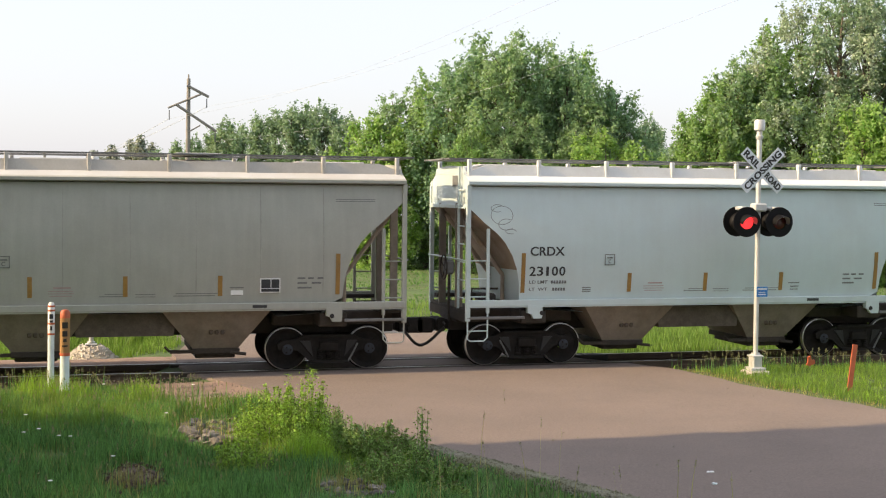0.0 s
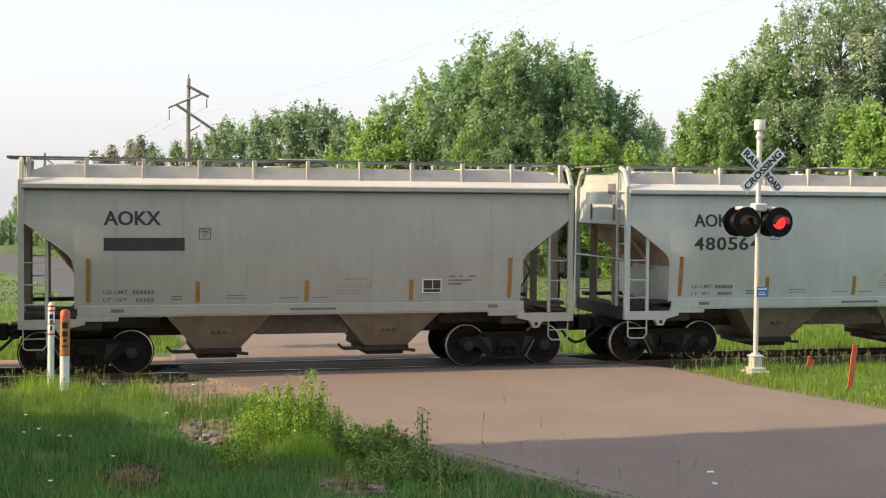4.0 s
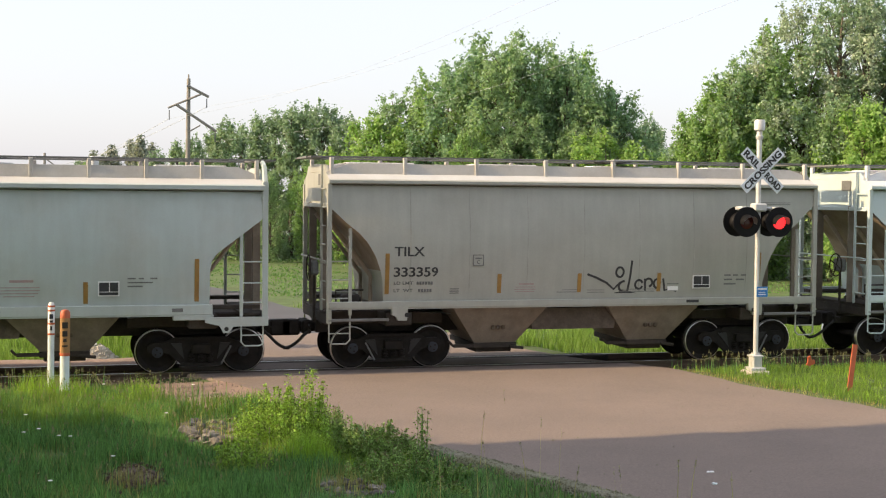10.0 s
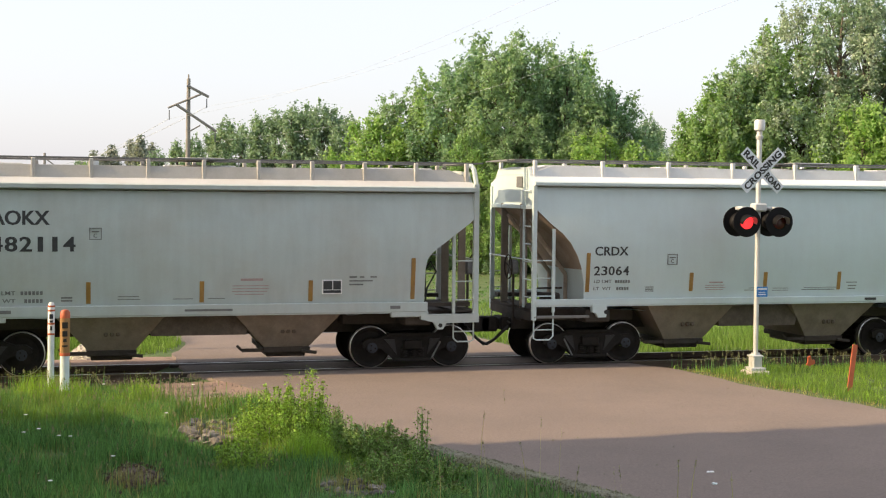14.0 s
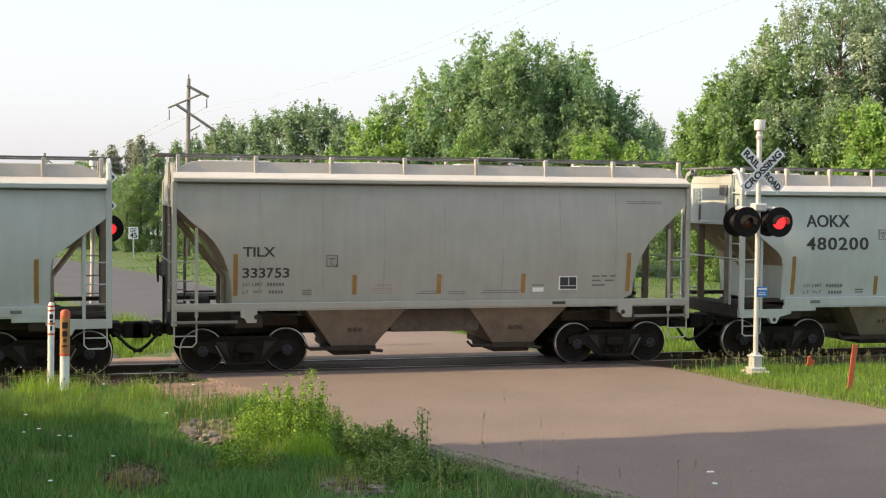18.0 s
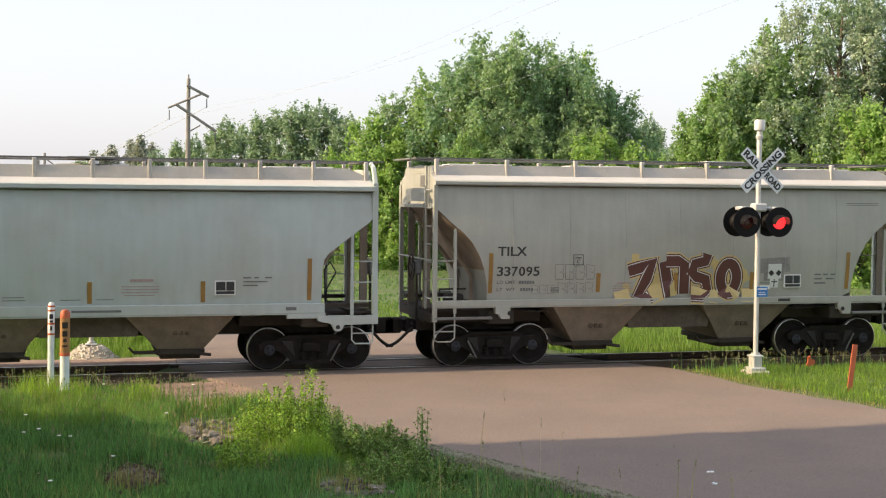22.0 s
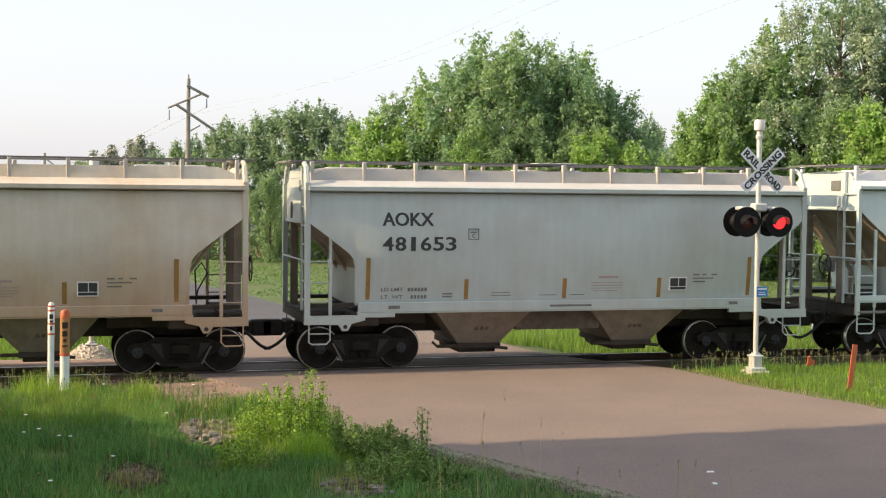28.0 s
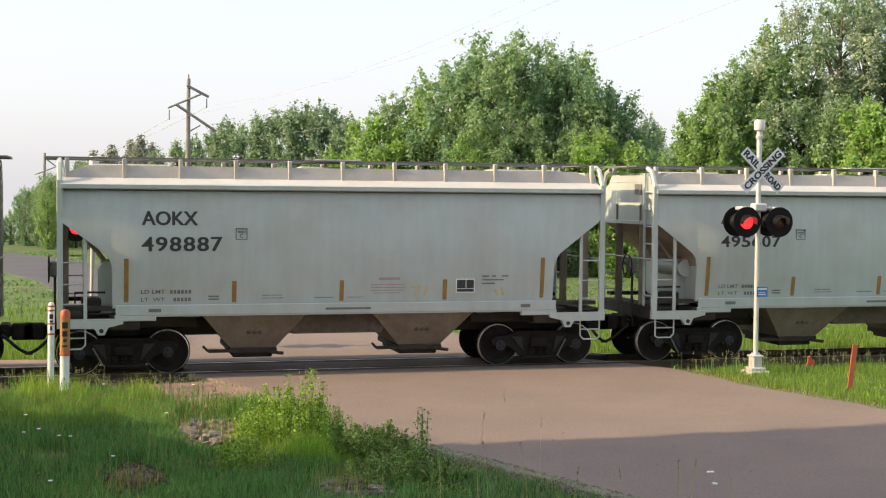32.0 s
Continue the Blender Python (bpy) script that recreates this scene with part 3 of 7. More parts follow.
def crossing_signal(at, label, height, buck_z, head_z, arm_z, plate):
    sig = thing("crossing_signal", at, label, "crossing signal", "crossing signals")
    part("base", Shape().box(-0.115, 0.115, -0.115, 0.115, -0.02, 0.33, 0.03).box(-0.17, 0.17, -0.17, 0.17, -0.04, 0.05, 0.015).box(-0.135, 0.135, -0.135, 0.135, 0.28, 0.31, 0.01).tube([(0, 0, 0.28), (0, 0, 0.36)], 0.095, 14), M["galv"], sig, "cast aluminium mast base")
    part("foundation", Shape().box(-0.24, 0.24, -0.24, 0.24, -0.35, -0.02, 0.03), M["concrete"], sig)
    part("mast", Shape().tube([(0, 0, 0.3), (0, 0, height - 0.42)], 0.054, 16), M["galv"], sig, "round galvanised mast")
    part("bell", Shape().lathe([(0, height - 0.42), (0.07, height - 0.42), (0.085, height - 0.36), (0.06, height - 0.33), (0.06, height - 0.25), (0.115, height - 0.22), (0.12, height - 0.04), (0.10, height), (0, height)], 18, "z"), M["galv"], sig, "weathered metal bell at the mast top")
    # crossbuck
    for sgn, words in ((1, ("CROSSING",)), (-1, ("RAIL", "ROAD"))):
        a = radians(43.5) * sgn
        r, u = Vector((math.cos(a), 0, math.sin(a))), Vector((-math.sin(a), 0, math.cos(a)))
        y = -0.10 - (0.012 if sgn > 0 else 0.0)
        c = Vector((0.03, y, buck_z))
        hw, hh = 0.61, 0.115
        sh = Shape()
        pts = [(-hw, -hh), (hw, -hh), (hw, hh), (-hw, hh)]
        front, back = [c + r * p + u * q for p, q in pts], [c + r * p + u * q + Vector((0, 0.006, 0)) for p, q in pts]
        sh.poly(front)
        sh.poly(back[::-1])
        for i in range(4):
            sh.poly([front[i], back[i], back[(i + 1) % 4], front[(i + 1) % 4]])
        blade = part("crossbuck_blade", sh, M["signwhite"], sig, "white crossbuck blade with black letters")
        spans = [(-0.56, 0.56)] if len(words) == 1 else [(-0.57, -0.12), (0.12, 0.57)]
        for w, (lo, hi) in zip(words, spans):
            letters("lettering", w, blade, M["ink"], c + r * lo + u * -0.075 + Vector((0, -0.004, 0)), r * (hi - lo), u * 0.15)
    arm = Shape().tube([(-0.40, 0, arm_z - 0.05), (0.42, 0, arm_z - 0.05)], 0.035, 8).box(-0.14, 0.16, -0.12, 0.12, arm_z - 0.12, arm_z + 0.06, 0.03)
    for x in (-0.385, 0.385):
        arm.box(x - 0.09, x + 0.09, -0.16, 0.16, arm_z - 0.09, arm_z - 0.01, 0.02).tube([(x, -0.12, arm_z - 0.06), (x, -0.12, head_z + 0.1)], 0.03).tube([(x, 0.12, arm_z - 0.06), (x, 0.12, head_z + 0.1)], 0.03)
    part("lamp_arm", arm, M["galv"], sig)
    for face in (-1, 1):
        for x in (-0.385, 0.385):
            y = face * 0.22
            head = Shape().lathe([(0.16, y), (0.32, y), (0.325, y + face * 0.012), (0.32, y + face * 0.02), (0.16, y + face * 0.02), (0.16, y)], 32, "y", (x, 0, head_z))
            head.lathe([(0.0, y - face * 0.20), (0.10, y - face * 0.19), (0.17, y - face * 0.10), (0.18, y), (0.155, y)], 24, "y", (x, 0, head_z))
            hd = part("lamp_head", head, M["blackpaint"], sig, "black lamp head with a round background disc")
            rows = []
            for k in range(19):
                t = radians(-10 + 200 * k / 18)
                reach = 0.32 - 0.16 * abs(k - 9) / 9
                rows.append([(x + 0.165 * math.cos(t), y + face * d, head_z + 0.165 * math.sin(t) - (0.05 * d / 0.32)) for d in (0.0, reach * 0.5, reach)])
            part("visor", Shape().sheet(rows), M["blackpaint"], hd, fix=False)
            rows = [[(p[0] + (x - p[0]) * 0.03, p[1], p[2] + (head_z - p[2]) * 0.03) for p in q] for q in rows]
            part("visor_lining", Shape().sheet(rows), M["hood_in"], hd, fix=False)
            drum = Shape().lathe([(0.0, -0.012), (0.10, -0.02), (0.152, -0.004), (0.152, 0.004), (0.10, 0.02), (0.0, 0.012)], 24, "y", bands=(0, 0, 1, 1, 1))
            ob = part("lens_drum", drum, [M["lens_on"], M["lens_off"]], hd, "round red lens", at=pose(x, y + face * 0.008, head_z, 0, 0, 0 if face < 0 else 180))
            lit_odd = x > 0
            DRUMS.append((ob, lit_odd))
    if plate:
        pl = part("notice_plate", Shape().box(-0.04, 0.22, -0.085, -0.07, plate, plate + 0.22, 0.004), M["blue"], sig, "small blue notice plate")
        part("notice_lines", Shape().box(-0.02, 0.20, -0.088, -0.084, plate + 0.15, plate + 0.19).box(0.0, 0.18, -0.088, -0.084, plate + 0.04, plate + 0.065).box(0.0, 0.16, -0.088, -0.084, plate + 0.09, plate + 0.105), M["signwhite"], pl)
    return sig


def roadside():
    crossing_signal(pose(14.25, -3.1, 0.06), "galvanised railroad crossing signal with crossbuck and red flashing lamps", 5.40, 4.31, 3.20, 3.54, 1.58)
    crossing_signal(pose(0.37, 3.8, -0.16, 0, 0.9, 0), "galvanised crossing signal on a gravel mound beyond the track", 4.78, 3.96, 3.08, 3.42, 0)
    # gravel mound under the far signal
    rows = []
    for i in range(9):
        rad = 0.22 + 0.42 * i / 8
        rows.append([(0.37 + rad * 1.1 * math.cos(a), 3.7 + rad * math.sin(a), -0.30 + 0.40 * (1 - i / 8) ** 0.8 + 0.05 * noise.noise((math.cos(a) * 3, math.sin(a) * 3, i))) for a in (math.tau * k / 24 for k in range(25))])
    tagged(part("gravel_mound", Shape().sheet(rows), M["concrete"], None, fix=False), "pale gravel mound round the signal's foot", "gravel")
    rnd = np.random.RandomState(4)
    a, q = rnd.uniform(0, math.tau, 420), rnd.uniform(0.2, 0.64, 420)
    scatter_lumps("mound_stones", 0.37 + q * 1.1 * np.cos(a), 3.7 + q * np.sin(a), -0.30 + 0.40 * np.clip(1 - (q - 0.22) / 0.42, 0, 1) ** 0.8, rnd.uniform(0.02, 0.055, 420), M["concrete"], rnd, "pale crushed stones on the mound")
    # buried-line marker posts
    for x, y, top, kind in ((-0.45, -2.83, 1.67, 0), (-0.19, -3.98, 1.62, 1)):
        post = thing("marker_post", pose(x, y, -0.05, 0, 0.6, 0), "white and orange buried-line marker post in the grass" if kind == 0 else "pale marker post with an orange cap and ochre label", "marker post", "marker posts")
        r = 0.062 if kind == 0 else 0.085
        h = top + 0.05
        part("shaft", Shape().lathe([(0, -0.1), (r, -0.1), (r, h - 0.62), (0, h - 0.62)], 18, "z"), M["paleblue"], post)
        if kind == 0:
            part("upper_sleeve", Shape().lathe([(0, h - 0.62), (r + 0.003, h - 0.62), (r + 0.003, h - 0.06), (r * 0.6, h), (0, h + 0.005)], 18, "z"), M["white"], post)
            for z in (h - 0.62, h - 0.42, h - 0.17, h - 0.09):
                part("orange_band", Shape().lathe([(r + 0.004, z), (r + 0.006, z + 0.005), (r + 0.006, z + 0.03), (r + 0.004, z + 0.035)], 18, "z"), M["orange"], post)
            part("label_print", Shape().box(-0.03, 0.03, -r - 0.006, -r + 0.01, h - 0.38, h - 0.34), M["ink"], post)
            part("label_print", Shape().box(-0.035, 0.035, -r - 0.006, -r + 0.01, h - 0.31, h - 0.22), M["ink"], post)
            part("label_print", Shape().box(-0.02, 0.02, -r - 0.006, -r + 0.01, h - 0.53, h - 0.45), M["ink"], post)
        else:
            part("label_sleeve", Shape().lathe([(0, h - 0.82), (r + 0.004, h - 0.82), (r + 0.004, h - 0.14), (0, h - 0.14)], 18, "z"), M["ochre"], post)
            part("orange_cap", Shape().lathe([(0, h - 0.15), (r + 0.006, h - 0.15), (r + 0.006, h - 0.05), (r * 0.7, h), (0, h + 0.01)], 18, "z"), M["orange"], post)
            part("orange_band", Shape().lathe([(r + 0.004, h - 0.84), (r + 0.008, h - 0.835), (r + 0.008, h - 0.79), (r + 0.004, h - 0.785)], 18, "z"), M["orange"], post)
            part("label_print", Shape().box(-0.05, 0.05, -r - 0.008, -r + 0.02, h - 0.33, h - 0.22), M["under"], post)
            part("label_print", Shape().box(-0.045, 0.045, -r - 0.008, -r + 0.02, h - 0.48, h - 0.38), M["under"], post)
            part("label_print", Shape().box(-0.03, 0.03, -r - 0.008, -r + 0.02, h - 0.58, h - 0.52), M["under"], post)
            part("label_print", Shape().box(-0.05, 0.05, -r - 0.008, -r + 0.02, h - 0.67, h - 0.64), M["under"], post)
    stake = thing("marker_stake", pose(14.79, -5.94, -0.05, -4, 9.5, 0), "leaning orange-red wooden marker stake in the verge", "marker stake")
    part("slat", Shape().box(-0.055, 0.055, -0.012, 0.012, -0.15, 0.95, 0.004), M["orange"], stake)
    stub = thing("marker_flag", pose(15.7, -2.9, -0.1), "small stake with a torn orange-red rag in the grass", "marker flag")
    part("stub", Shape().box(-0.015, 0.015, -0.012, 0.012, 0, 0.34, 0.003), M["timber"], stub)
    part("rag", Shape().prism([(-0.10, 0.20), (-0.04, 0.17), (0.03, 0.19), (0.11, 0.23), (0.09, 0.31), (0.03, 0.30), (-0.01, 0.40), (-0.07, 0.36), (-0.06, 0.28)], -0.025, 0.02), M["orange"], stub, "torn orange-red rag")
    # speed sign far down the road
    sp = thing("speed_sign", pose(3.22, 49.6, -0.1), "small white speed limit sign on a post beside the road", "road sign")
    part("post", Shape().box(-0.04, 0.04, 0.0, 0.05, 0, 1.9), M["galv"], sp)
    pl = part("plate", Shape().box(-0.27, 0.27, -0.02, 0.0, 1.22, 1.90, 0.01), M["signwhite"], sp)
    letters("lettering", "45", pl, M["ink"], (-0.2, -0.026, 1.28), (0.4, 0, 0), (0, 0, 0.3))
    letters("lettering", "SPEED", pl, M["ink"], (-0.19, -0.026, 1.76), (0.38, 0, 0), (0, 0, 0.08))
    letters("lettering", "LIMIT", pl, M["ink"], (-0.17, -0.026, 1.64), (0.34, 0, 0), (0, 0, 0.08))
    litter = part("paper_scrap", Shape().prism([(-0.06, -0.03), (0.05, -0.04), (0.07, 0.02), (-0.02, 0.04)], 0.0, 0.012, "z"), M["white"], None, at=pose(8.5, -12.57, -0.034))
    tagged(litter, "white scrap of paper lying on the asphalt", "litter")
    scrap = part("paper_scrap", Shape().prism([(-0.035, -0.03), (0.04, -0.02), (0.03, 0.03), (-0.02, 0.035)], 0.0, 0.02, "z"), M["paleblue"], None, at=pose(8.2, -13.33, -0.034, 8, 0, 40))
    tagged(scrap, "small bluish crumpled paper scrap on the asphalt", "litter")
    # line poles and wires
    p = thing("utility_pole", pose(6.55, 53.7, -0.1, 0, 0.45, 0), "tall wooden power pole with angled cross-arms", "utility pole", "power poles")
    part("pole", Shape().tube([(0, 0, 0), (0, 0, 10.75)], 0.19, 12, r1=0.11), M["timber"], p)
    part("cap", Shape().tube([(0, 0, 10.7), (0, 0, 11.0)], 0.05, 6), M["timber"], p)
    for q0, q1, r in (((-0.1, 10.32), (1.2, 9.68), 0.085), ((-1.22, 8.94), (0.8, 9.86), 0.06), ((-0.72, 9.15), (1.68, 7.6), 0.085), ((0.02, 7.55), (0.7, 7.95), 0.04)):
        part("cross_arm", Shape().tube([(q0[0], -0.15, q0[1]), (q1[0], -0.15, q1[1])], r, 8), M["timber"], p)
    for x, z in ((1.08, 9.62), (-1.14, 8.86), (1.6, 7.6)):
        part("insulator", Shape().tube([(x, -0.15, z - 0.05), (x, -0.15, z - 0.62)], 0.035, 6), M["faint"], p, "grey string insulator")
    p2 = thing("utility_pole", pose(-2.4, 85, -0.1, 0, 0.5, 0), "distant wooden power pole above the trees", "utility pole", "power poles")
    part("pole", Shape().tube([(0, 0, 0), (0, 0, 7.0)], 0.17, 10, r1=0.10), M["timber"], p2)
    for q0, q1 in (((-0.75, 5.2), (0.9, 5.9)), ((0.0, 6.6), (0.9, 5.9))):
        part("cross_arm", Shape().tube([(q0[0], -0.1, q0[1]), (q1[0], -0.1, q1[1])], 0.06, 6), M["timber"], p2)
    wires = []
    for (x0, z0), (x1, y1, z1) in (((7.75, 9.0), (22.0, 8.0, 13.5)), ((5.45, 8.2), (19.5, 8.0, 13.0)), ((8.2, 6.9), (24.0, 10.0, 11.5))):
        pts = []
        for k in range(25):
            t = k / 24
            pts.append((x0 + (x1 - x0) * t, 53.5 + (y1 - 53.5) * t, z0 + (z1 - z0) * t - 1.2 * math.sin(math.pi * t)))
        ob = part("power_line", Shape().tube(pts, 0.005, 5), M["wire"], None)
        tagged(ob, "thin sagging power line from the wooden pole", "cable", "power lines")
    for (x0, z0), (x1, z1) in (((7.75, 9.0), (-1.6, 5.8)), ((5.45, 8.2), (-3.1, 5.1))):
        ob = part("power_line", Shape().tube([(x0 + (x1 - x0) * k / 12, 53.5 + 31.4 * k / 12, z0 + (z1 - z0) * k / 12 - 0.5 * math.sin(math.pi * k / 12)) for k in range(13)], 0.015, 5), M["wire"], None)
        tagged(ob, "thin sagging power line from the wooden pole", "cable", "power lines")


# ---- trees ----
def leaf_cards(rnd, centres, radii, count, size, squash=0.8, single=False):
    """Small folded leaf clumps in a shell round each centre."""
    which = rnd.choice(len(centres), count, p=radii ** 2 / (radii ** 2).sum())
    d = rnd.normal(size=(count, 3))
    d /= np.linalg.norm(d, axis=1)[:, None]
    c = centres[which] + d * (radii[which] * np.clip(np.abs(rnd.normal(0, 0.70, count)), 0, 1.25))[:, None] * np.array((1, 1, squash))
    n = d * 0.8 + rnd.normal(size=(count, 3)) * 0.55 + np.array((0, 0, 0.35))
    n /= np.linalg.norm(n, axis=1)[:, None]
    a = np.cross(n, rnd.normal(size=(count, 3)))
    a /= np.linalg.norm(a, axis=1)[:, None]
    b = np.cross(n, a)
    s = (size * rnd.uniform(0.55, 1.3, count))[:, None]
    if single:
        v = np.stack([c - a * s * 0.8, c + a * s * 0.8, c + b * s * 1.5 + n * s * 0.2], 1)
        return v.reshape(-1, 3), 3 * np.arange(count)[:, None] + np.array((0, 1, 2))
    v = np.stack([c - a * s, c + b * s * 0.6 + n * s * 0.2, c + a * s, c - b * s * 0.6 + n * s * 0.2], 1)
    k = 4 * np.arange(count)[:, None]
    f = np.concatenate([k + np.array((0, 1, 2)), k + np.array((0, 2, 3))], 0)
    return v.reshape(-1, 3), f


def make_tree(name, seed, h, w, leaf_mat, label, clear=0.12, cards=6500, leaf=0.106, lobes=220, form="round"):
    """Trunk and limbs, with leaf sprays along the limbs that fill the crown and stand up from it in uneven plumes."""
    rnd = np.random.RandomState(seed)
    tr = thing(name, pose(0, 0, 0), label, "tree", "trees beyond the crossing")
    sh = Shape()
    bend = rnd.uniform(-0.3, 0.3, 2)
    trunk = [(bend[0] * t * t, bend[1] * t * t, h * 0.93 * t) for t in (0, 0.15, 0.35, 0.6, 0.8, 1.0)]
    sh.tube(trunk, 0.016 * h + 0.03, 9, r1=0.02)
    centres, radii = [], []
    swell = rnd.uniform(0, math.tau, 3)

    def girth(u, a):
        if form == "conifer":
            g = (1 - u) ** 0.75 * (0.8 + 0.2 * math.sin(u * 40))
        elif form == "column":
            g = min(1.0, u / 0.1) ** 0.5 * min(1.0, (1 - u) / 0.1) ** 0.5
        elif form == "spire":
            g = min(1.0, u / 0.25) ** 0.5 * (1 - 0.9 * u ** 1.7)
        else:
            g = math.sin(math.pi * min(max(u / 1.06, 0.04), 1.0) ** 1.15) ** 0.65
        return g * (1 + (0.14 * math.sin(2 * a + swell[0] + 5 * u) + 0.10 * math.sin(5 * a + swell[1] - 9 * u) if form in ("round", "spire") else 0.0))

    spray_of = 8 if form in ("round", "spire") else 1
    for i in range(lobes):
        # lobes sit in sprays: each spray follows one bough outwards and up
        if i % spray_of == 0:
            u = (i + rnd.uniform(0, spray_of)) / lobes
            a = (i // spray_of) * 2.39996 + rnd.uniform(-0.4, 0.4)
            t = clear + (1 - clear) * u
            reach = w * girth(u, a) * rnd.uniform(0.12, 1.0) ** 0.5
            tip = np.array((reach * math.cos(a) + bend[0] * t * t, reach * math.sin(a) + bend[1] * t * t, h * t * 0.93))
            run = np.array((math.cos(a) * 0.55, math.sin(a) * 0.55, rnd.uniform(0.5, 1.1))) * w * 0.42
        p = tip if spray_of == 1 else tip + run * ((i % spray_of) / spray_of - 0.75) + rnd.normal(0, 0.12 * w, 3)
        size = w * rnd.uniform(0.07, 0.15) + 0.08
        centres.append(p)
        radii.append(size)
        # a plume that rises out of the crown
        if form in ("round", "spire") and u > 0.25 and rnd.rand() < 0.13:
            for k in range(1, 4):
                centres.append(p + np.array((math.cos(a) * 0.10 * k, math.sin(a) * 0.10 * k, size * 0.8 * k)))
                radii.append(size * (1 - 0.24 * k))
        if i % 5 == 0 or form == "conifer" and i % 2 == 0:
            base = max(0.05, t - 0.2) if form != "conifer" else t
            q = (bend[0] * base * base, bend[1] * base * base, h * 0.93 * base)
            mid = [(q[k] + p[k]) / 2 + (0.15 if k == 2 else 0) for k in range(3)]
            sh.tube([q, mid, tuple(p)], 0.003 * h + 0.008, 4, r1=0.006)
    centres.append(np.array((bend[0], bend[1], h * 0.96)))
    radii.append(0.035 * h)
    v, f = leaf_cards(rnd, np.array(centres), np.array(radii), cards * 2, leaf * 0.72, 1.15 if form != "conifer" else 0.45, True)
    part("trunk", sh, M["bark"], tr, fix=False)
    me = bpy.data.meshes.new("crown")
    me.from_pydata(v.tolist(), [], f.tolist())
    me.materials.append(leaf_mat)
    part("crown", me, None, tr)
    return tr


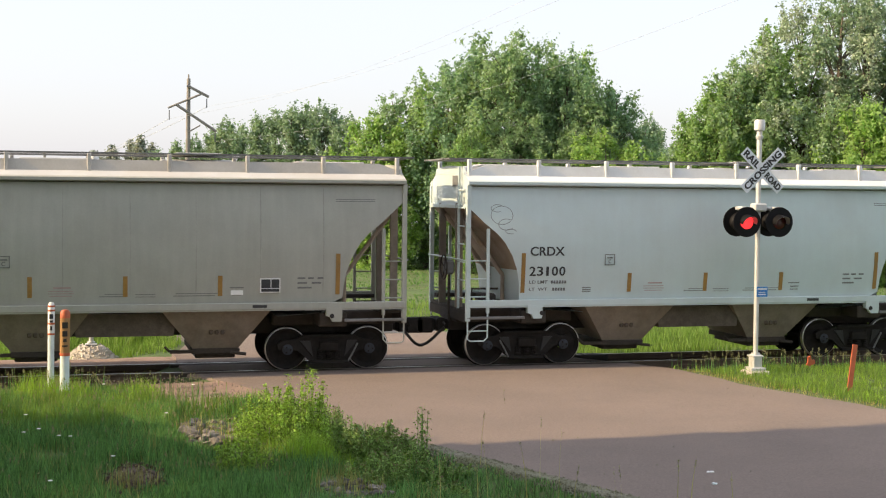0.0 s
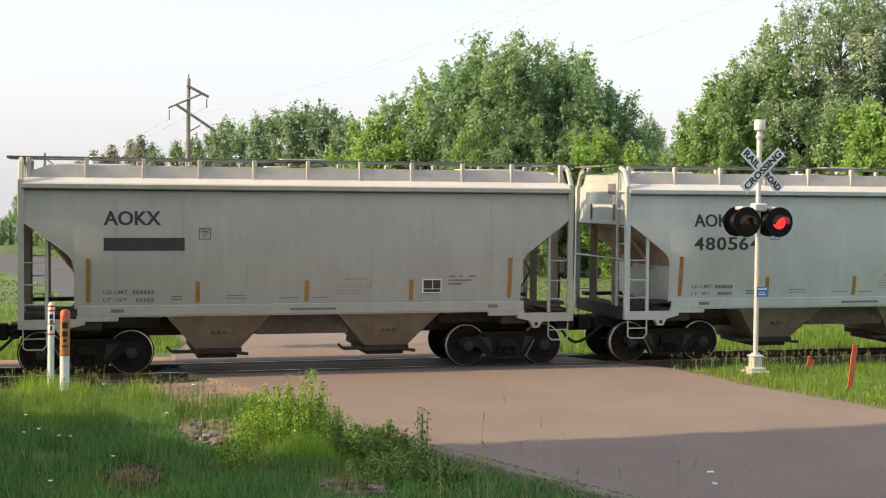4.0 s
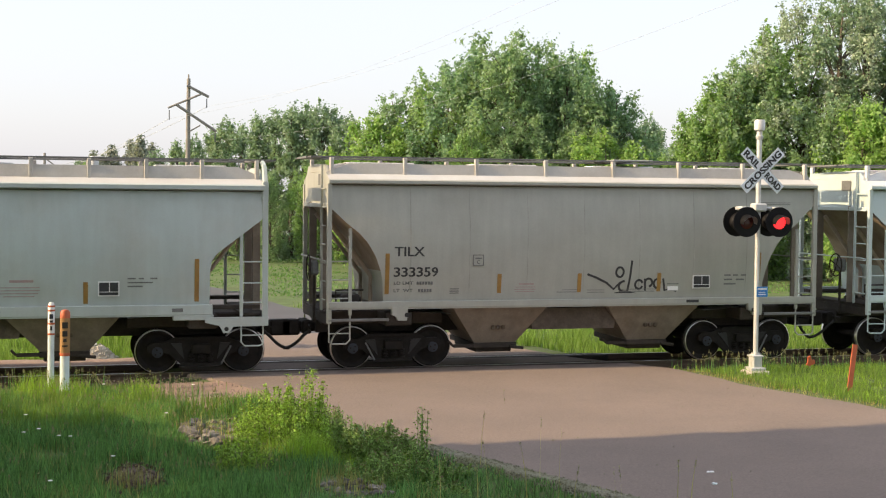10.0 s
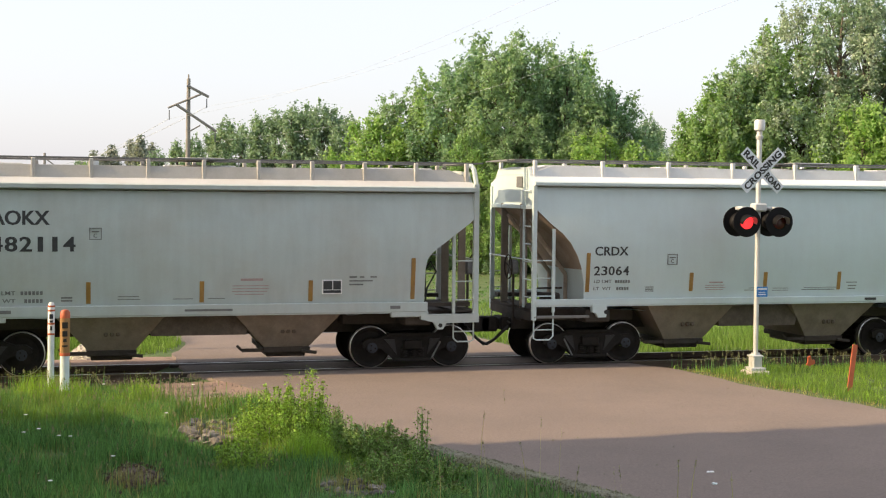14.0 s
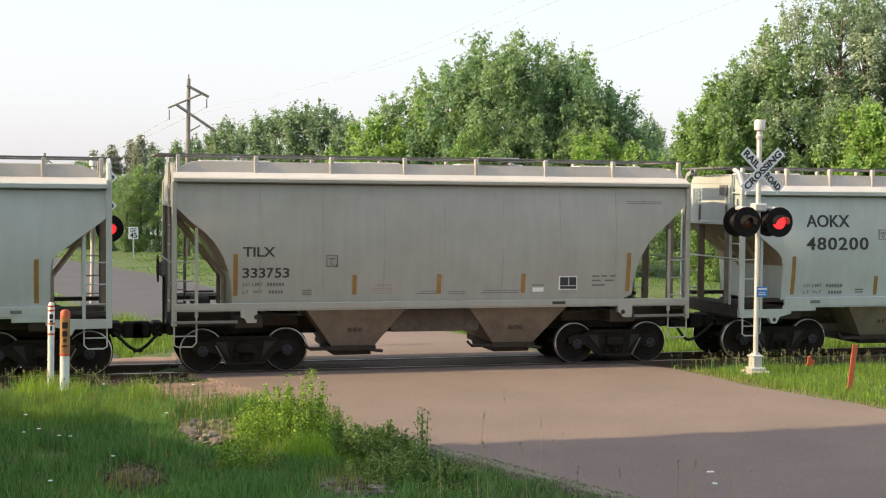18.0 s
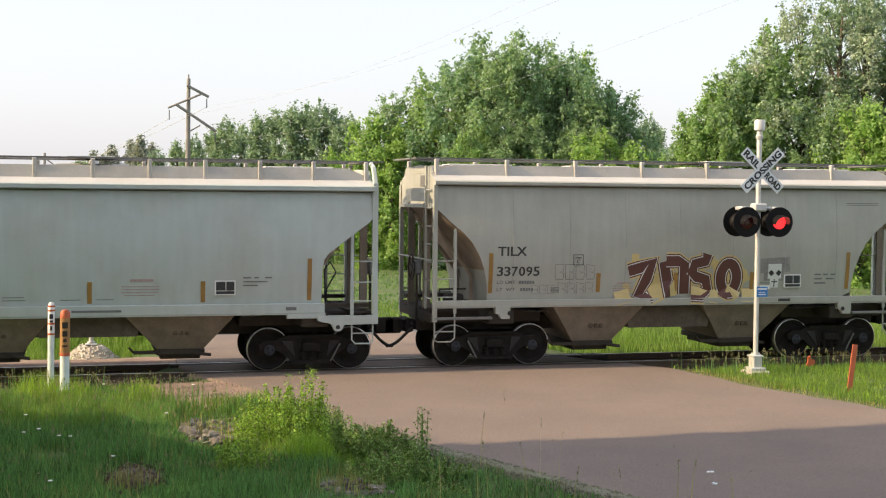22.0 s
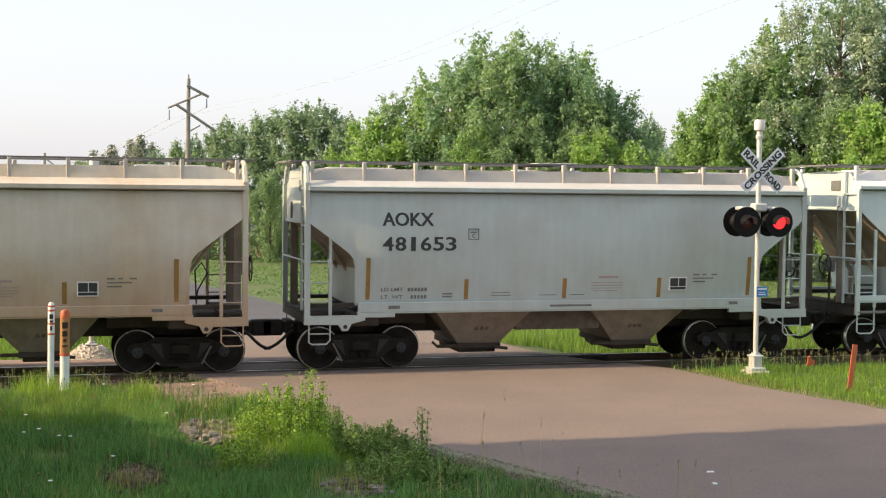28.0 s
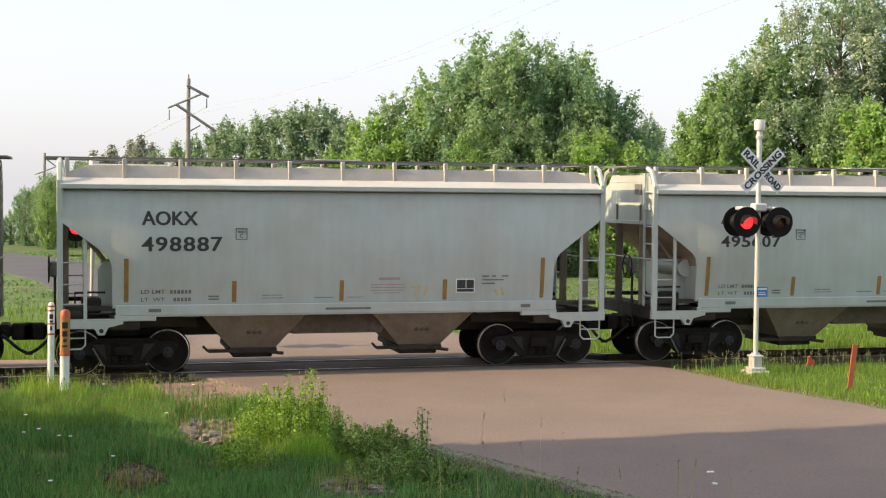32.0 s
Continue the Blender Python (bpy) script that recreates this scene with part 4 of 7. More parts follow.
TREES = [
    # sort, x, y, height, turn: the broad crown behind the crossing
    ("oak", 21.5, 35.0, 12.4, 334), ("oak", 20.5, 35.5, 11.4, 75), ("ash", 19.6, 36.5, 11.7, 155), ("oak", 18.9, 37.0, 11.0, 305), ("oak", 22.6, 34.5, 11.6, 275), ("ash", 25.0, 36.0, 11.4, 342), ("oak", 24.6, 33.5, 10.1, 234), ("oak", 26.1, 34.0, 9.3, 126),
    ("oak", 27.0, 34.5, 8.0, 266), ("ash", 18.4, 38.0, 10.7, 130), ("ash", 17.7, 39.0, 10.1, 245), ("oak", 23.4, 34.0, 11.0, 160), ("oak", 20.2, 33.4, 8.2, 75), ("ash", 18.6, 33.6, 7.4, 40),
    ("ash", 23.0, 31.8, 7.6, 140), ("oak", 25.4, 31.8, 6.6, 15), ("maple", 24.4, 30.4, 7.3, 70), ("maple", 14.6, 39.5, 8.4, 190), ("ash", 16.2, 40.0, 9.4, 30), ("maple", 15.6, 38.0, 7.2, 300), ("ash", 21.3, 31.0, 5.6, 90), ("ash", 19.8, 31.6, 5.4, 10),
    # the group on the far side of the gap, with tall aspens
    ("ash", 27.9, 29.0, 7.5, 120), ("ash", 28.0, 28.0, 8.5, 316), ("oak", 28.4, 28.2, 8.0, 124), ("ash", 28.5, 27.5, 9.3, 194), ("ash", 29.5, 28.0, 10.6, 44), ("oak", 30.4, 28.4, 10.2, 240), ("ash", 30.8, 27.5, 10.6, 55), ("ash", 31.8, 28.0, 12.0, 244),
    ("aspen", 32.8, 27.2, 13.8, 220), ("aspen", 33.9, 26.4, 14.6, 210), ("aspen", 35.4, 26.0, 14.3, 270), ("aspen", 36.8, 26.0, 14.7, 330), ("maple", 32.7, 22.4, 8.4, 172), ("maple", 34.0, 22.0, 7.8, 120), ("oak", 33.4, 24.2, 8.8, 290),
    ("ash", 29.8, 26.8, 6.6, 55), ("oak", 36.6, 22.8, 10.4, 160), ("ash", 28.2, 27.0, 5.6, 260), ("oak", 37.5, 27.5, 12.0, 10),
    # behind the gap
    ("poplar", 39.4, 60.0, 9.7, 60), ("poplar", 40.6, 62.0, 9.2, 140), ("poplar", 42.5, 61.0, 8.6, 210), ("oak", 33.5, 55.0, 8.2, 330), ("oak", 31.5, 48.0, 7.8, 15), ("oak", 29.5, 43.0, 7.0, 100), ("oak", 34.0, 46.0, 7.0, 190),
    # the further row towards the power pole
    ("poplar", 6.4, 58.0, 7.3, 0), ("poplar", 7.3, 57.0, 7.5, 67), ("poplar", 8.1, 56.0, 8.1, 134), ("poplar", 8.9, 55.0, 8.6, 201), ("poplar", 9.9, 54.0, 8.1, 268), ("poplar", 10.7, 52.0, 8.7, 335), ("poplar", 11.7, 52.0, 9.1, 42), ("poplar", 12.3, 50.0, 9.2, 109),
    ("poplar", 13.0, 50.0, 9.4, 176), ("poplar", 13.9, 49.0, 9.3, 243), ("poplar", 14.9, 49.0, 9.1, 310), ("poplar", 15.5, 48.0, 8.6, 17), ("ash", 10.4, 45.0, 5.2, 0), ("ash", 12.3, 45.0, 5.5, 97), ("ash", 8.8, 47.0, 4.9, 194), ("ash", 14.0, 44.0, 5.9, 291),
    ("ash", 7.1, 49.0, 4.9, 28), ("ash", 5.6, 50.0, 4.6, 125),
    # beyond the bend of the road
    ("ash", -6.9, 72.0, 2.4, 0), ("poplar", -5.9, 72.0, 2.1, 71), ("oak", -5.0, 72.0, 2.1, 142), ("ash", -4.4, 72.0, 2.6, 213), ("poplar", -3.8, 72.0, 3.7, 284), ("oak", -3.3, 70.0, 4.2, 355), ("ash", -2.8, 70.0, 4.4, 66), ("poplar", -2.2, 68.0, 4.8, 137), ("oak", -1.6, 66.0, 5.3, 208),
    ("ash", -1.7, 64.0, 3.9, 0), ("ash", -1.2, 66.0, 4.9, 67), ("ash", -0.5, 66.0, 5.5, 134), ("poplar", 0.1, 66.0, 6.1, 201), ("ash", 0.9, 64.0, 5.9, 268), ("ash", 1.6, 62.0, 5.4, 335), ("ash", 2.4, 62.0, 5.0, 42), ("oak", 3.2, 60.0, 5.3, 109), ("ash", 4.1, 60.0, 5.7, 176), ("poplar", 5.2, 60.0, 6.8, 243),
    ("pine", 1.4, 88.0, 7.6, 0), ("pine", 2.0, 90.0, 7.3, 67), ("pine", 2.9, 88.0, 8.1, 134), ("pine", 3.5, 90.0, 7.7, 201), ("pine", 4.9, 88.0, 8.6, 268), ("pine", 5.3, 86.0, 8.9, 335), ("pine", 6.0, 88.0, 8.4, 42), ("pine", 0.4, 90.0, 6.9, 109),
    # a row beside the road, out of view, whose shade falls across the near asphalt
    ("thicket", -6.0, -5.0, 2.8, 10), ("thicket", -6.1, -6.1, 3.1, 250), ("thicket", -5.9, -7.4, 3.8, 120), ("thicket", -6.0, -8.6, 4.1, 200), ("thicket", -6.0, -9.7, 4.4, 80), ("thicket", -6.1, -10.8, 5.2, 300), ("thicket", -6.2, -12.2, 5.6, 160), ("thicket", -6.3, -13.5, 5.2, 30),
    ("column", -7.0, -11.75, 15.5, 40), ("column", -9.2, -11.95, 19.0, 150), ("column", -11.4, -12.0, 21.5, 260), ("column", -7.4, -14.6, 17.0, 100), ("column", -9.8, -14.8, 18.5, 220),
    ("canopy", -7.5, -17.6, 14.0, 100), ("canopy", -7.5, -20.5, 14.0, 200), ("canopy", -7.5, -24.0, 14.0, 300), ("canopy", -10.0, -18.4, 18.0, 230), ("canopy", -10.0, -22.2, 18.0, 20),
    # unseen crowns behind and beside the camera, added to dim the sky light
    ("canopy", -6.0, -41.0, 15.0, 10), ("canopy", -1.0, -42.5, 16.0, 90), ("canopy", 4.0, -41.0, 15.0, 170), ("canopy", 9.0, -43.0, 16.0, 250), ("canopy", 14.0, -42.0, 15.0, 330), ("canopy", 28.0, -18.0, 13.0, 50), ("canopy", 33.0, -22.0, 14.0, 50),
    # last unseen crowns of the shading row beside the road
    ("canopy", -13.0, -17.0, 21.5, 50), ("canopy", -13.0, -20.0, 22.0, 170), ("canopy", -13.0, -24.0, 22.0, 290),
]


def woods():
    sorts = {
        "oak": [make_tree("oak_tree", 11, 10.0, 2.6, M["leaf_mid"], "dense broad green deciduous tree", 0.04, 11500, 0.112, 400), make_tree("oak_tree", 12, 10.0, 2.5, M["leaf_deep"], "dense dark green deciduous tree", 0.04, 11500, 0.112, 400)],
        "ash": [make_tree("ash_tree", 21, 10.0, 2.1, M["leaf_mid"], "upright green deciduous tree with open crown", 0.04, 9500, 0.115, 320), make_tree("ash_tree", 22, 10.0, 2.2, M["leaf_light"], "upright light green deciduous tree", 0.04, 9500, 0.115, 320)],
        "maple": [make_tree("maple_tree", 31, 8.0, 2.4, M["leaf_maple"], "young bright green maple tree in the sun", 0.03, 9500, 0.13, 200)],
        "aspen": [make_tree("aspen_tree", 41, 13.0, 2.5, M["leaf_aspen"], "tall airy grey-green aspen with small leaves", 0.08, 10500, 0.10, 300), make_tree("aspen_tree", 42, 13.0, 2.7, M["leaf_far"], "tall green aspen with small leaves", 0.08, 10500, 0.105, 300)],
        "poplar": [make_tree("poplar_tree", 71, 9.0, 1.9, M["leaf_far"], "distant pointed dark green tree", 0.04, 6500, 0.12, 170, "spire"), make_tree("poplar_tree", 72, 9.0, 2.3, M["leaf_far"], "distant dark green tree with a ragged crown", 0.04, 7000, 0.125, 180, "spire")],
        "thicket": [make_tree("thicket_tree", 61, 10.0, 2.7, M["leaf_deep"], "dense dark shrub beside the road", 0.05, 4200, 0.48, 150)],
        "canopy": [make_tree("canopy_tree", 62, 20.0, 4.6, M["leaf_deep"], "unseen tall tree with high dense crown, added to block light", 0.40, 3600, 0.92, 200)],
        "column": [make_tree("column_tree", 63, 17.0, 1.7, M["leaf_deep"], "dense columnar tree beside the road", 0.41, 4800, 0.42, 260, "column")],
        "pine": [make_tree("pine_tree", 51, 8.0, 2.3, M["needle"], "distant grey-green pine tree", 0.1, 4200, 0.14, 170, "conifer")],
    }
    tall = {"oak": 10.0, "ash": 10.0, "maple": 8.0, "aspen": 13.0, "pine": 8.0, "poplar": 9.0, "thicket": 10.0, "canopy": 20.0, "column": 17.0}
    used = set()
    for i, (sort, x, y, h, turn) in enumerate(TREES):
        pick = sorts[sort][i % len(sorts[sort])]
        k = h / tall[sort]
        at = pose(x, y, terrain(x, y) - 0.05, 0, 0, turn)
        ob = pick if pick not in used else copy_thing(pick, at)
        used.add(pick)
        ob.matrix_basis = at
        ob.scale = (k * (0.9 + 0.02 * (i % 11)), k, k)


# ---- grass, weeds and stones ----
def blades(rnd, x, y, z, hgt, wid, lean=0.45):
    n = len(x)
    a, b = rnd.uniform(0, math.tau, n), rnd.uniform(0, math.tau, n)
    bend = hgt * lean * rnd.uniform(0.2, 1.0, n)
    dx, dy = np.cos(a) * wid, np.sin(a) * wid
    ox, oy = np.cos(b) * bend, np.sin(b) * bend
    v = np.stack([np.stack([x - dx, y - dy, z], 1), np.stack([x + dx, y + dy, z], 1),
                  np.stack([x - dx * 0.7 + ox * 0.35, y - dy * 0.7 + oy * 0.35, z + hgt * 0.6], 1), np.stack([x + dx * 0.7 + ox * 0.35, y + dy * 0.7 + oy * 0.35, z + hgt * 0.6], 1),
                  np.stack([x + ox, y + oy, z + hgt], 1)], 1)
    k = 5 * np.arange(n)[:, None]
    f = np.concatenate([k + np.array((0, 1, 3)), k + np.array((0, 3, 2)), k + np.array((2, 3, 4))], 0)
    return v.reshape(-1, 3), f


def meadow(name, seed, n, xr, yr, hgt, wid, mat, label, test, clump=1.1, tall=None):
    rnd = np.random.RandomState(seed)
    x, y = rnd.uniform(*xr, n), rnd.uniform(*yr, n)
    z = np.empty(n)
    hh = np.empty(n)
    keep = np.zeros(n, bool)
    for i in range(n):
        d = noise.noise((x[i] * clump, y[i] * clump, seed))
        if test(x[i], y[i]) and d > -0.42 + 0.25 * rnd.rand():
            keep[i] = True
            z[i] = terrain(x[i], y[i]) - 0.02
            hh[i] = (0.62 + 0.55 * d + 0.35 * rnd.rand()) * (tall(x[i], y[i]) if tall else 1.0)
    x, y, z, hh = x[keep], y[keep], z[keep], hh[keep]
    v, f = blades(rnd, x, y, z, hgt * hh, np.full(len(x), wid))
    return stuff(name, v, f, mat, label, "grass")


def left_verge(x, y):
    if math.hypot((x - 2.25) / 0.62, (y + 7.6) / 1.6) < 1 or math.hypot((x - 3.5) / 0.45, (y + 12.4) / 0.75) < 1 or math.hypot((x - 0.76) / (0.30 + 0.12 * math.sin(y * 5)), (y + 11.1) / 0.95) < 1 - 0.35 * noise.noise((x * 4, y * 2, 5)):
        return False
    return x < along(LEFT_EDGE, y) - (0.48 + 0.12 * math.sin(y * 6.0) if y < -9.6 else 0.42) - (1.6 if y > -5.2 else 0) * (1 if x > -0.9 + (-1.5 - y) * 0.35 else 0.0) and y < -2.7


def left_height(x, y):
    """Grass is short by the bare soil, the stones, the road's edge and the track."""
    k = 1.0
    for cx, cy, rx, ry in ((0.76, -11.6, 0.5, 1.5), (2.3, -8.0, 0.85, 2.3), (3.5, -12.7, 0.6, 1.0)):
        k = min(k, 0.3 + 0.7 * smooth(0.7, 1.25, math.hypot((x - cx) / rx, (y - cy) / ry)))
    if y < -9.0:
        k = min(k, 0.45 + 0.55 * smooth(0.5, 1.4, along(LEFT_EDGE, y) - x))
    return k * (1 - 0.45 * smooth(-4.6, -3.6, y))


def right_verge(x, y):
    return x > along(RIGHT_EDGE, y) + 0.30 + 0.12 * math.sin(y * 4.0) and y < -1.7


def far_verge(x, y):
    return off_road(x, y) > 0.15 and (y > 3.1 or (y > 2.4 and x > 12)) and math.hypot((x - 0.37) / 1.1, y - 3.7) > 0.72


def stalks(name, seed, spots, mat_stem, mat_head, hgt, label):
    rnd = np.random.RandomState(seed)
    x, y = np.array([p[0] for p in spots]), np.array([p[1] for p in spots])
    z = np.array([terrain(*p) for p in spots])
    h = hgt * rnd.uniform(0.6, 1.15, len(x))
    vs, fs = blades(rnd, x, y, z, h, np.full(len(x), 0.006), 0.15)
    q = vs.reshape(-1, 5, 3)
    mid, tips = (q[:, 2] + q[:, 3]) / 2, q[:, 4]
    cs = np.concatenate([tips + (mid - tips) * k for k in (0.0, 0.09, 0.18, 0.27, 0.36)])
    v2, f2 = leaf_cards(rnd, cs, np.full(len(cs), 0.014), len(cs) * 3, 0.013, 1.6)
    stuff(name, vs, fs, mat_stem, label, "grass")
    stuff(name, v2, f2, mat_head, label, "grass")


def weed_clump(seed, x, y, h, r, cards, label, leaf=0.023, mat="weed", tips=0):
    rnd = np.random.RandomState(seed)
    z = terrain(x, y)
    cl = thing("weed_bush", pose(x, y, z - 0.03), label, "weeds", "roadside weeds")
    sh = Shape()
    cs, rr = [], []
    for i in range(34 if r > 0.18 else 5):
        a, q = rnd.uniform(0, math.tau), r * math.sqrt(rnd.uniform(0, 1))
        t = (q * math.cos(a), q * math.sin(a), h * 1.08 * rnd.uniform(0.5, 1.0) * (1 - 0.3 * q / r))
        sh.tube([(t[0] * 0.75, t[1] * 0.75, 0), (t[0] * 0.9, t[1] * 0.9, t[2] * 0.6), t], 0.008, 4, r1=0.003)
        for k in (0.3, 0.45, 0.6, 0.72, 0.84, 0.94, 1.0):
            cs.append((t[0] * (0.75 + 0.25 * k), t[1] * (0.75 + 0.25 * k), t[2] * k))
            rr.append((0.075 * h + 0.05) * (1.25 - 0.75 * k))
    v, f = leaf_cards(rnd, np.array(cs), np.array(rr), int(cards * 3.4), leaf, 0.9)
    part("stalk", sh, M[mat], cl, fix=False)
    if tips:
        ends = np.array([c for k, c in enumerate(cs) if k % 7 == 6])
        tv, tf = leaf_cards(rnd, ends, np.full(len(ends), 0.05), len(ends) * tips, 0.012, 1.4)
        tm = bpy.data.meshes.new("seed_head")
        tm.from_pydata(tv.tolist(), [], tf.tolist())
        tm.materials.append(M["weed_tip"])
        tagged(part("seed_head", tm, None, cl, "brownish seed heads"), kind="stuff")
    me = bpy.data.meshes.new("foliage")
    me.from_pydata(v.tolist(), [], f.tolist())
    me.materials.append(M[mat])
    part("foliage", me, None, cl)


def planting():
    meadow("verge_grass", 1, 78000, (-2.2, 6.4), (-14.6, -2.1), 0.32, 0.0052, M["grass"], "long green grass on the near verge", left_verge, 1.1, left_height)
    meadow("verge_grass", 25, 13000, (-2.2, 2.4), (-13.5, -7.0), 0.30, 0.0052, M["grass"], "long green grass on the near verge", left_verge, 0.7, left_height)
    meadow("verge_grass", 21, 5000, (-2.2, 6.4), (-14.6, -3.0), 0.34, 0.004, M["dry_grass"], "dry stems among the green grass", left_verge, 0.8, left_height)
    meadow("verge_grass", 22, 14000, (12.0, 19.0), (-10.5, -1.8), 0.12, 0.006, M["dry_grass"], "short dry grass along the asphalt", lambda x, y: 0.0 < x - along(RIGHT_EDGE, y) < 0.75, 0.3)
    meadow("verge_grass", 23, 2200, (2.0, 7.0), (-14.6, -9.0), 0.07, 0.006, M["dry_grass"], "sparse moss and grass in the road edging", lambda x, y: 0.02 < along(LEFT_EDGE, y) - x < 0.75, 2.0)
    meadow("verge_grass", 2, 16000, (-2.6, 3.6), (-8.0, -2.3), 0.40, 0.006, M["grass_far"], "sunlit yellow-green grass beside the track", left_verge, 1.1, left_height)
    meadow("verge_grass", 3, 22000, (12.6, 19.0), (-10.5, -1.8), 0.20, 0.006, M["grass_far"], "bright trimmed grass strip at the crossing", right_verge)
    meadow("verge_grass", 24, 11000, (12.2, 19.0), (-10.5, -1.8), 0.16, 0.006, M["lime_grass"], "bright yellow-green grass at the crossing", right_verge, 1.6)
    meadow("far_grass", 4, 30000, (-6.0, 26.0), (2.4, 16.0), 0.30, 0.012, M["grass_far"], "bright grass beyond the track", far_verge)
    meadow("far_grass", 5, 34000, (-14.0, 40.0), (14.0, 60.0), 0.10, 0.04, M["lawn"], "mown green lawn in front of the trees", far_verge, 0.25)
    for k, (cx, cy, n, h) in enumerate(((3.2, -10.9, 620, 0.60), (3.55, -10.6, 380, 0.52), (2.85, -10.3, 380, 0.5), (2.75, -8.7, 340, 0.5), (4.35, -10.7, 300, 0.42), (2.45, -9.9, 260, 0.42))):
        meadow("tall_grass_tuft", 70 + k, n, (cx - 0.4, cx + 0.4), (cy - 0.4, cy + 0.4), h, 0.006, M["lime_grass"], "tall sunlit grass tuft beside the ditch", lambda x, y: math.hypot(x - cx, y - cy) < 0.36, 0.2)
    meadow("tall_grass_tuft", 8, 1500, (-1.0, 2.4), (-4.9, -3.2), 0.50, 0.006, M["lime_grass"], "tall sunlit grass round the marker posts", left_verge, 0.9)
    meadow("tall_grass_tuft", 16, 2600, (-1.2, 2.5), (5.0, 9.5), 0.66, 0.012, M["grass_far"], "tall grass between the track and the far road", far_verge)
    meadow("far_grass", 14, 7000, (-4.5, 2.7), (2.9, 9.0), 0.30, 0.010, M["grass_far"], "bright grass beyond the track", far_verge)
    meadow("far_grass", 15, 12000, (10.4, 24.0), (2.0, 8.0), 0.34, 0.010, M["grass_far"], "bright grass beyond the track", far_verge)
    rnd = random.Random(9)
    spots = [(rnd.uniform(12.7, 17.5), rnd.uniform(-3.3, -1.9)) for _ in range(230)] + [(rnd.uniform(-1.6, 0.6), rnd.uniform(-4.6, -2.2)) for _ in range(160)] + [(rnd.uniform(-1.6, 3.0), rnd.uniform(-13, -4.5)) for _ in range(260)] + [(rnd.uniform(-0.6, 2.4), rnd.uniform(-6.2, -3.4)) for _ in range(130)]
    stalks("seed_stalks", 10, [p for p in spots if off_road(*p) > 0.1 and math.hypot(p[0] - 15.7, (p[1] + 3.2) * 0.5) > 0.28], M["grass"], M["straw"], 0.42, "dry seed heads standing above the grass")
    for i, (x, y, h, r, n) in enumerate(((3.00, -9.10, 1.42, 0.32, 1500), (3.40, -9.30, 1.62, 0.32, 1900), (2.65, -9.60, 0.95, 0.4, 1200), (3.85, -9.50, 0.85, 0.4, 1300), (4.55, -9.90, 0.6, 0.45, 1200), (3.25, -10.10, 1.05, 0.42, 1500), (4.20, -11.20, 0.6, 0.5, 1200),
                                         (5.03, -10.05, 0.95, 0.10, 60), (3.90, -11.90, 0.5, 0.5, 1000), (2.20, -11.20, 0.6, 0.4, 900), (4.95, -11.50, 0.45, 0.4, 900), (4.25, -9.85, 0.62, 0.4, 1200), (4.7, -10.5, 0.5, 0.42, 1100), (3.10, -8.50, 1.1, 0.16, 260), (3.95, -8.60, 0.75, 0.22, 420), (4.60, -12.60, 0.4, 0.45, 900), (2.55, -8.90, 0.8, 0.22, 400))):
        dull = x > 3.8 or i in (7, 11)
        weed_clump(60 + i, x, y, h, r, n, "dull green weeds with brownish seed heads" if dull else "leafy green roadside weeds beside the ditch", mat="weed_dark" if dull else "weed", tips=9 if dull else 4)
    stalks("tall_stalks", 33, [(6.1, -15.2), (6.6, -15.6), (6.9, -15.3), (5.6, -14.9), (5.3, -14.2), (7.2, -15.8), (6.35, -14.4), (5.9, -13.6), (5.1, -13.2), (6.0, -12.6), (5.75, -12.0), (5.5, -11.5), (4.6, -14.4), (4.2, -14.2)], M["dry_grass"], M["straw"], 1.0, "tall thin grass stalks at the road's edge")
    for cx, cy, rad in ((2.25, -7.9, 0.75), (3.4, -12.6, 0.5), (0.6, -11.9, 0.5), (2.7, -10.6, 0.5)):
        meadow("dry_stems", int(cx * 100), 170, (cx - rad, cx + rad), (cy - rad, cy + rad), 0.40, 0.004, M["dry_grass"], "dry pale stems standing among the weeds", lambda x, y: math.hypot(x - cx, y - cy) < rad, 0.2)
    # bare soil between the tufts
    q = [[(0.76 + 0.5 * k / 6 * math.cos(a), -11.1 + 1.15 * k / 6 * math.sin(a)) for a in (math.tau * i / 28 for i in range(29))] for k in range(7)]
    ob = part("bare_soil", Shape().sheet([[(x, y, terrain(x, y) + 0.05 - 0.12 * (k / 6) ** 3 + 0.03 * noise.noise((x * 5, y * 5, 2))) for x, y in row] for k, row in enumerate(q)]), M["bare_soil"], None, fix=False)
    tagged(ob, "patch of bare brown soil in the grass", "soil", kind="structure")
    rs = np.random.RandomState(31)
    sx_, sy_ = rs.normal(0.76, 0.2, 320), rs.normal(-11.1, 0.5, 320)
    scatter_lumps("soil_clods", sx_, sy_, np.array([terrain(a, b) + 0.045 for a, b in zip(sx_, sy_)]), rs.uniform(0.008, 0.035, 320), M["bare_soil"], rs, "loose clods of brown soil")
    ey = rs.uniform(-14.5, -9.6, 1500)
    ex = np.array([along(LEFT_EDGE, b) for b in ey]) + 0.02 - rs.uniform(0, 0.6, 1500)
    scatter_lumps("edging_chips", ex, ey, np.full(1500, -0.03), rs.uniform(0.006, 0.026, 1500), M["edging"], rs, "loose pale stone chips at the asphalt's edge")
    fx, fy = rs.uniform(4.5, 14.0, 70), rs.uniform(-13.5, -2.2, 70)
    on = np.array([off_road(a, b) < -0.3 for a, b in zip(fx, fy)])
    scatter_lumps("road_flecks", fx[on], fy[on], np.full(on.sum(), -0.022), rs.uniform(0.006, 0.014, on.sum()), M["edging"], rs, "pale gravel flecks lying on the asphalt")
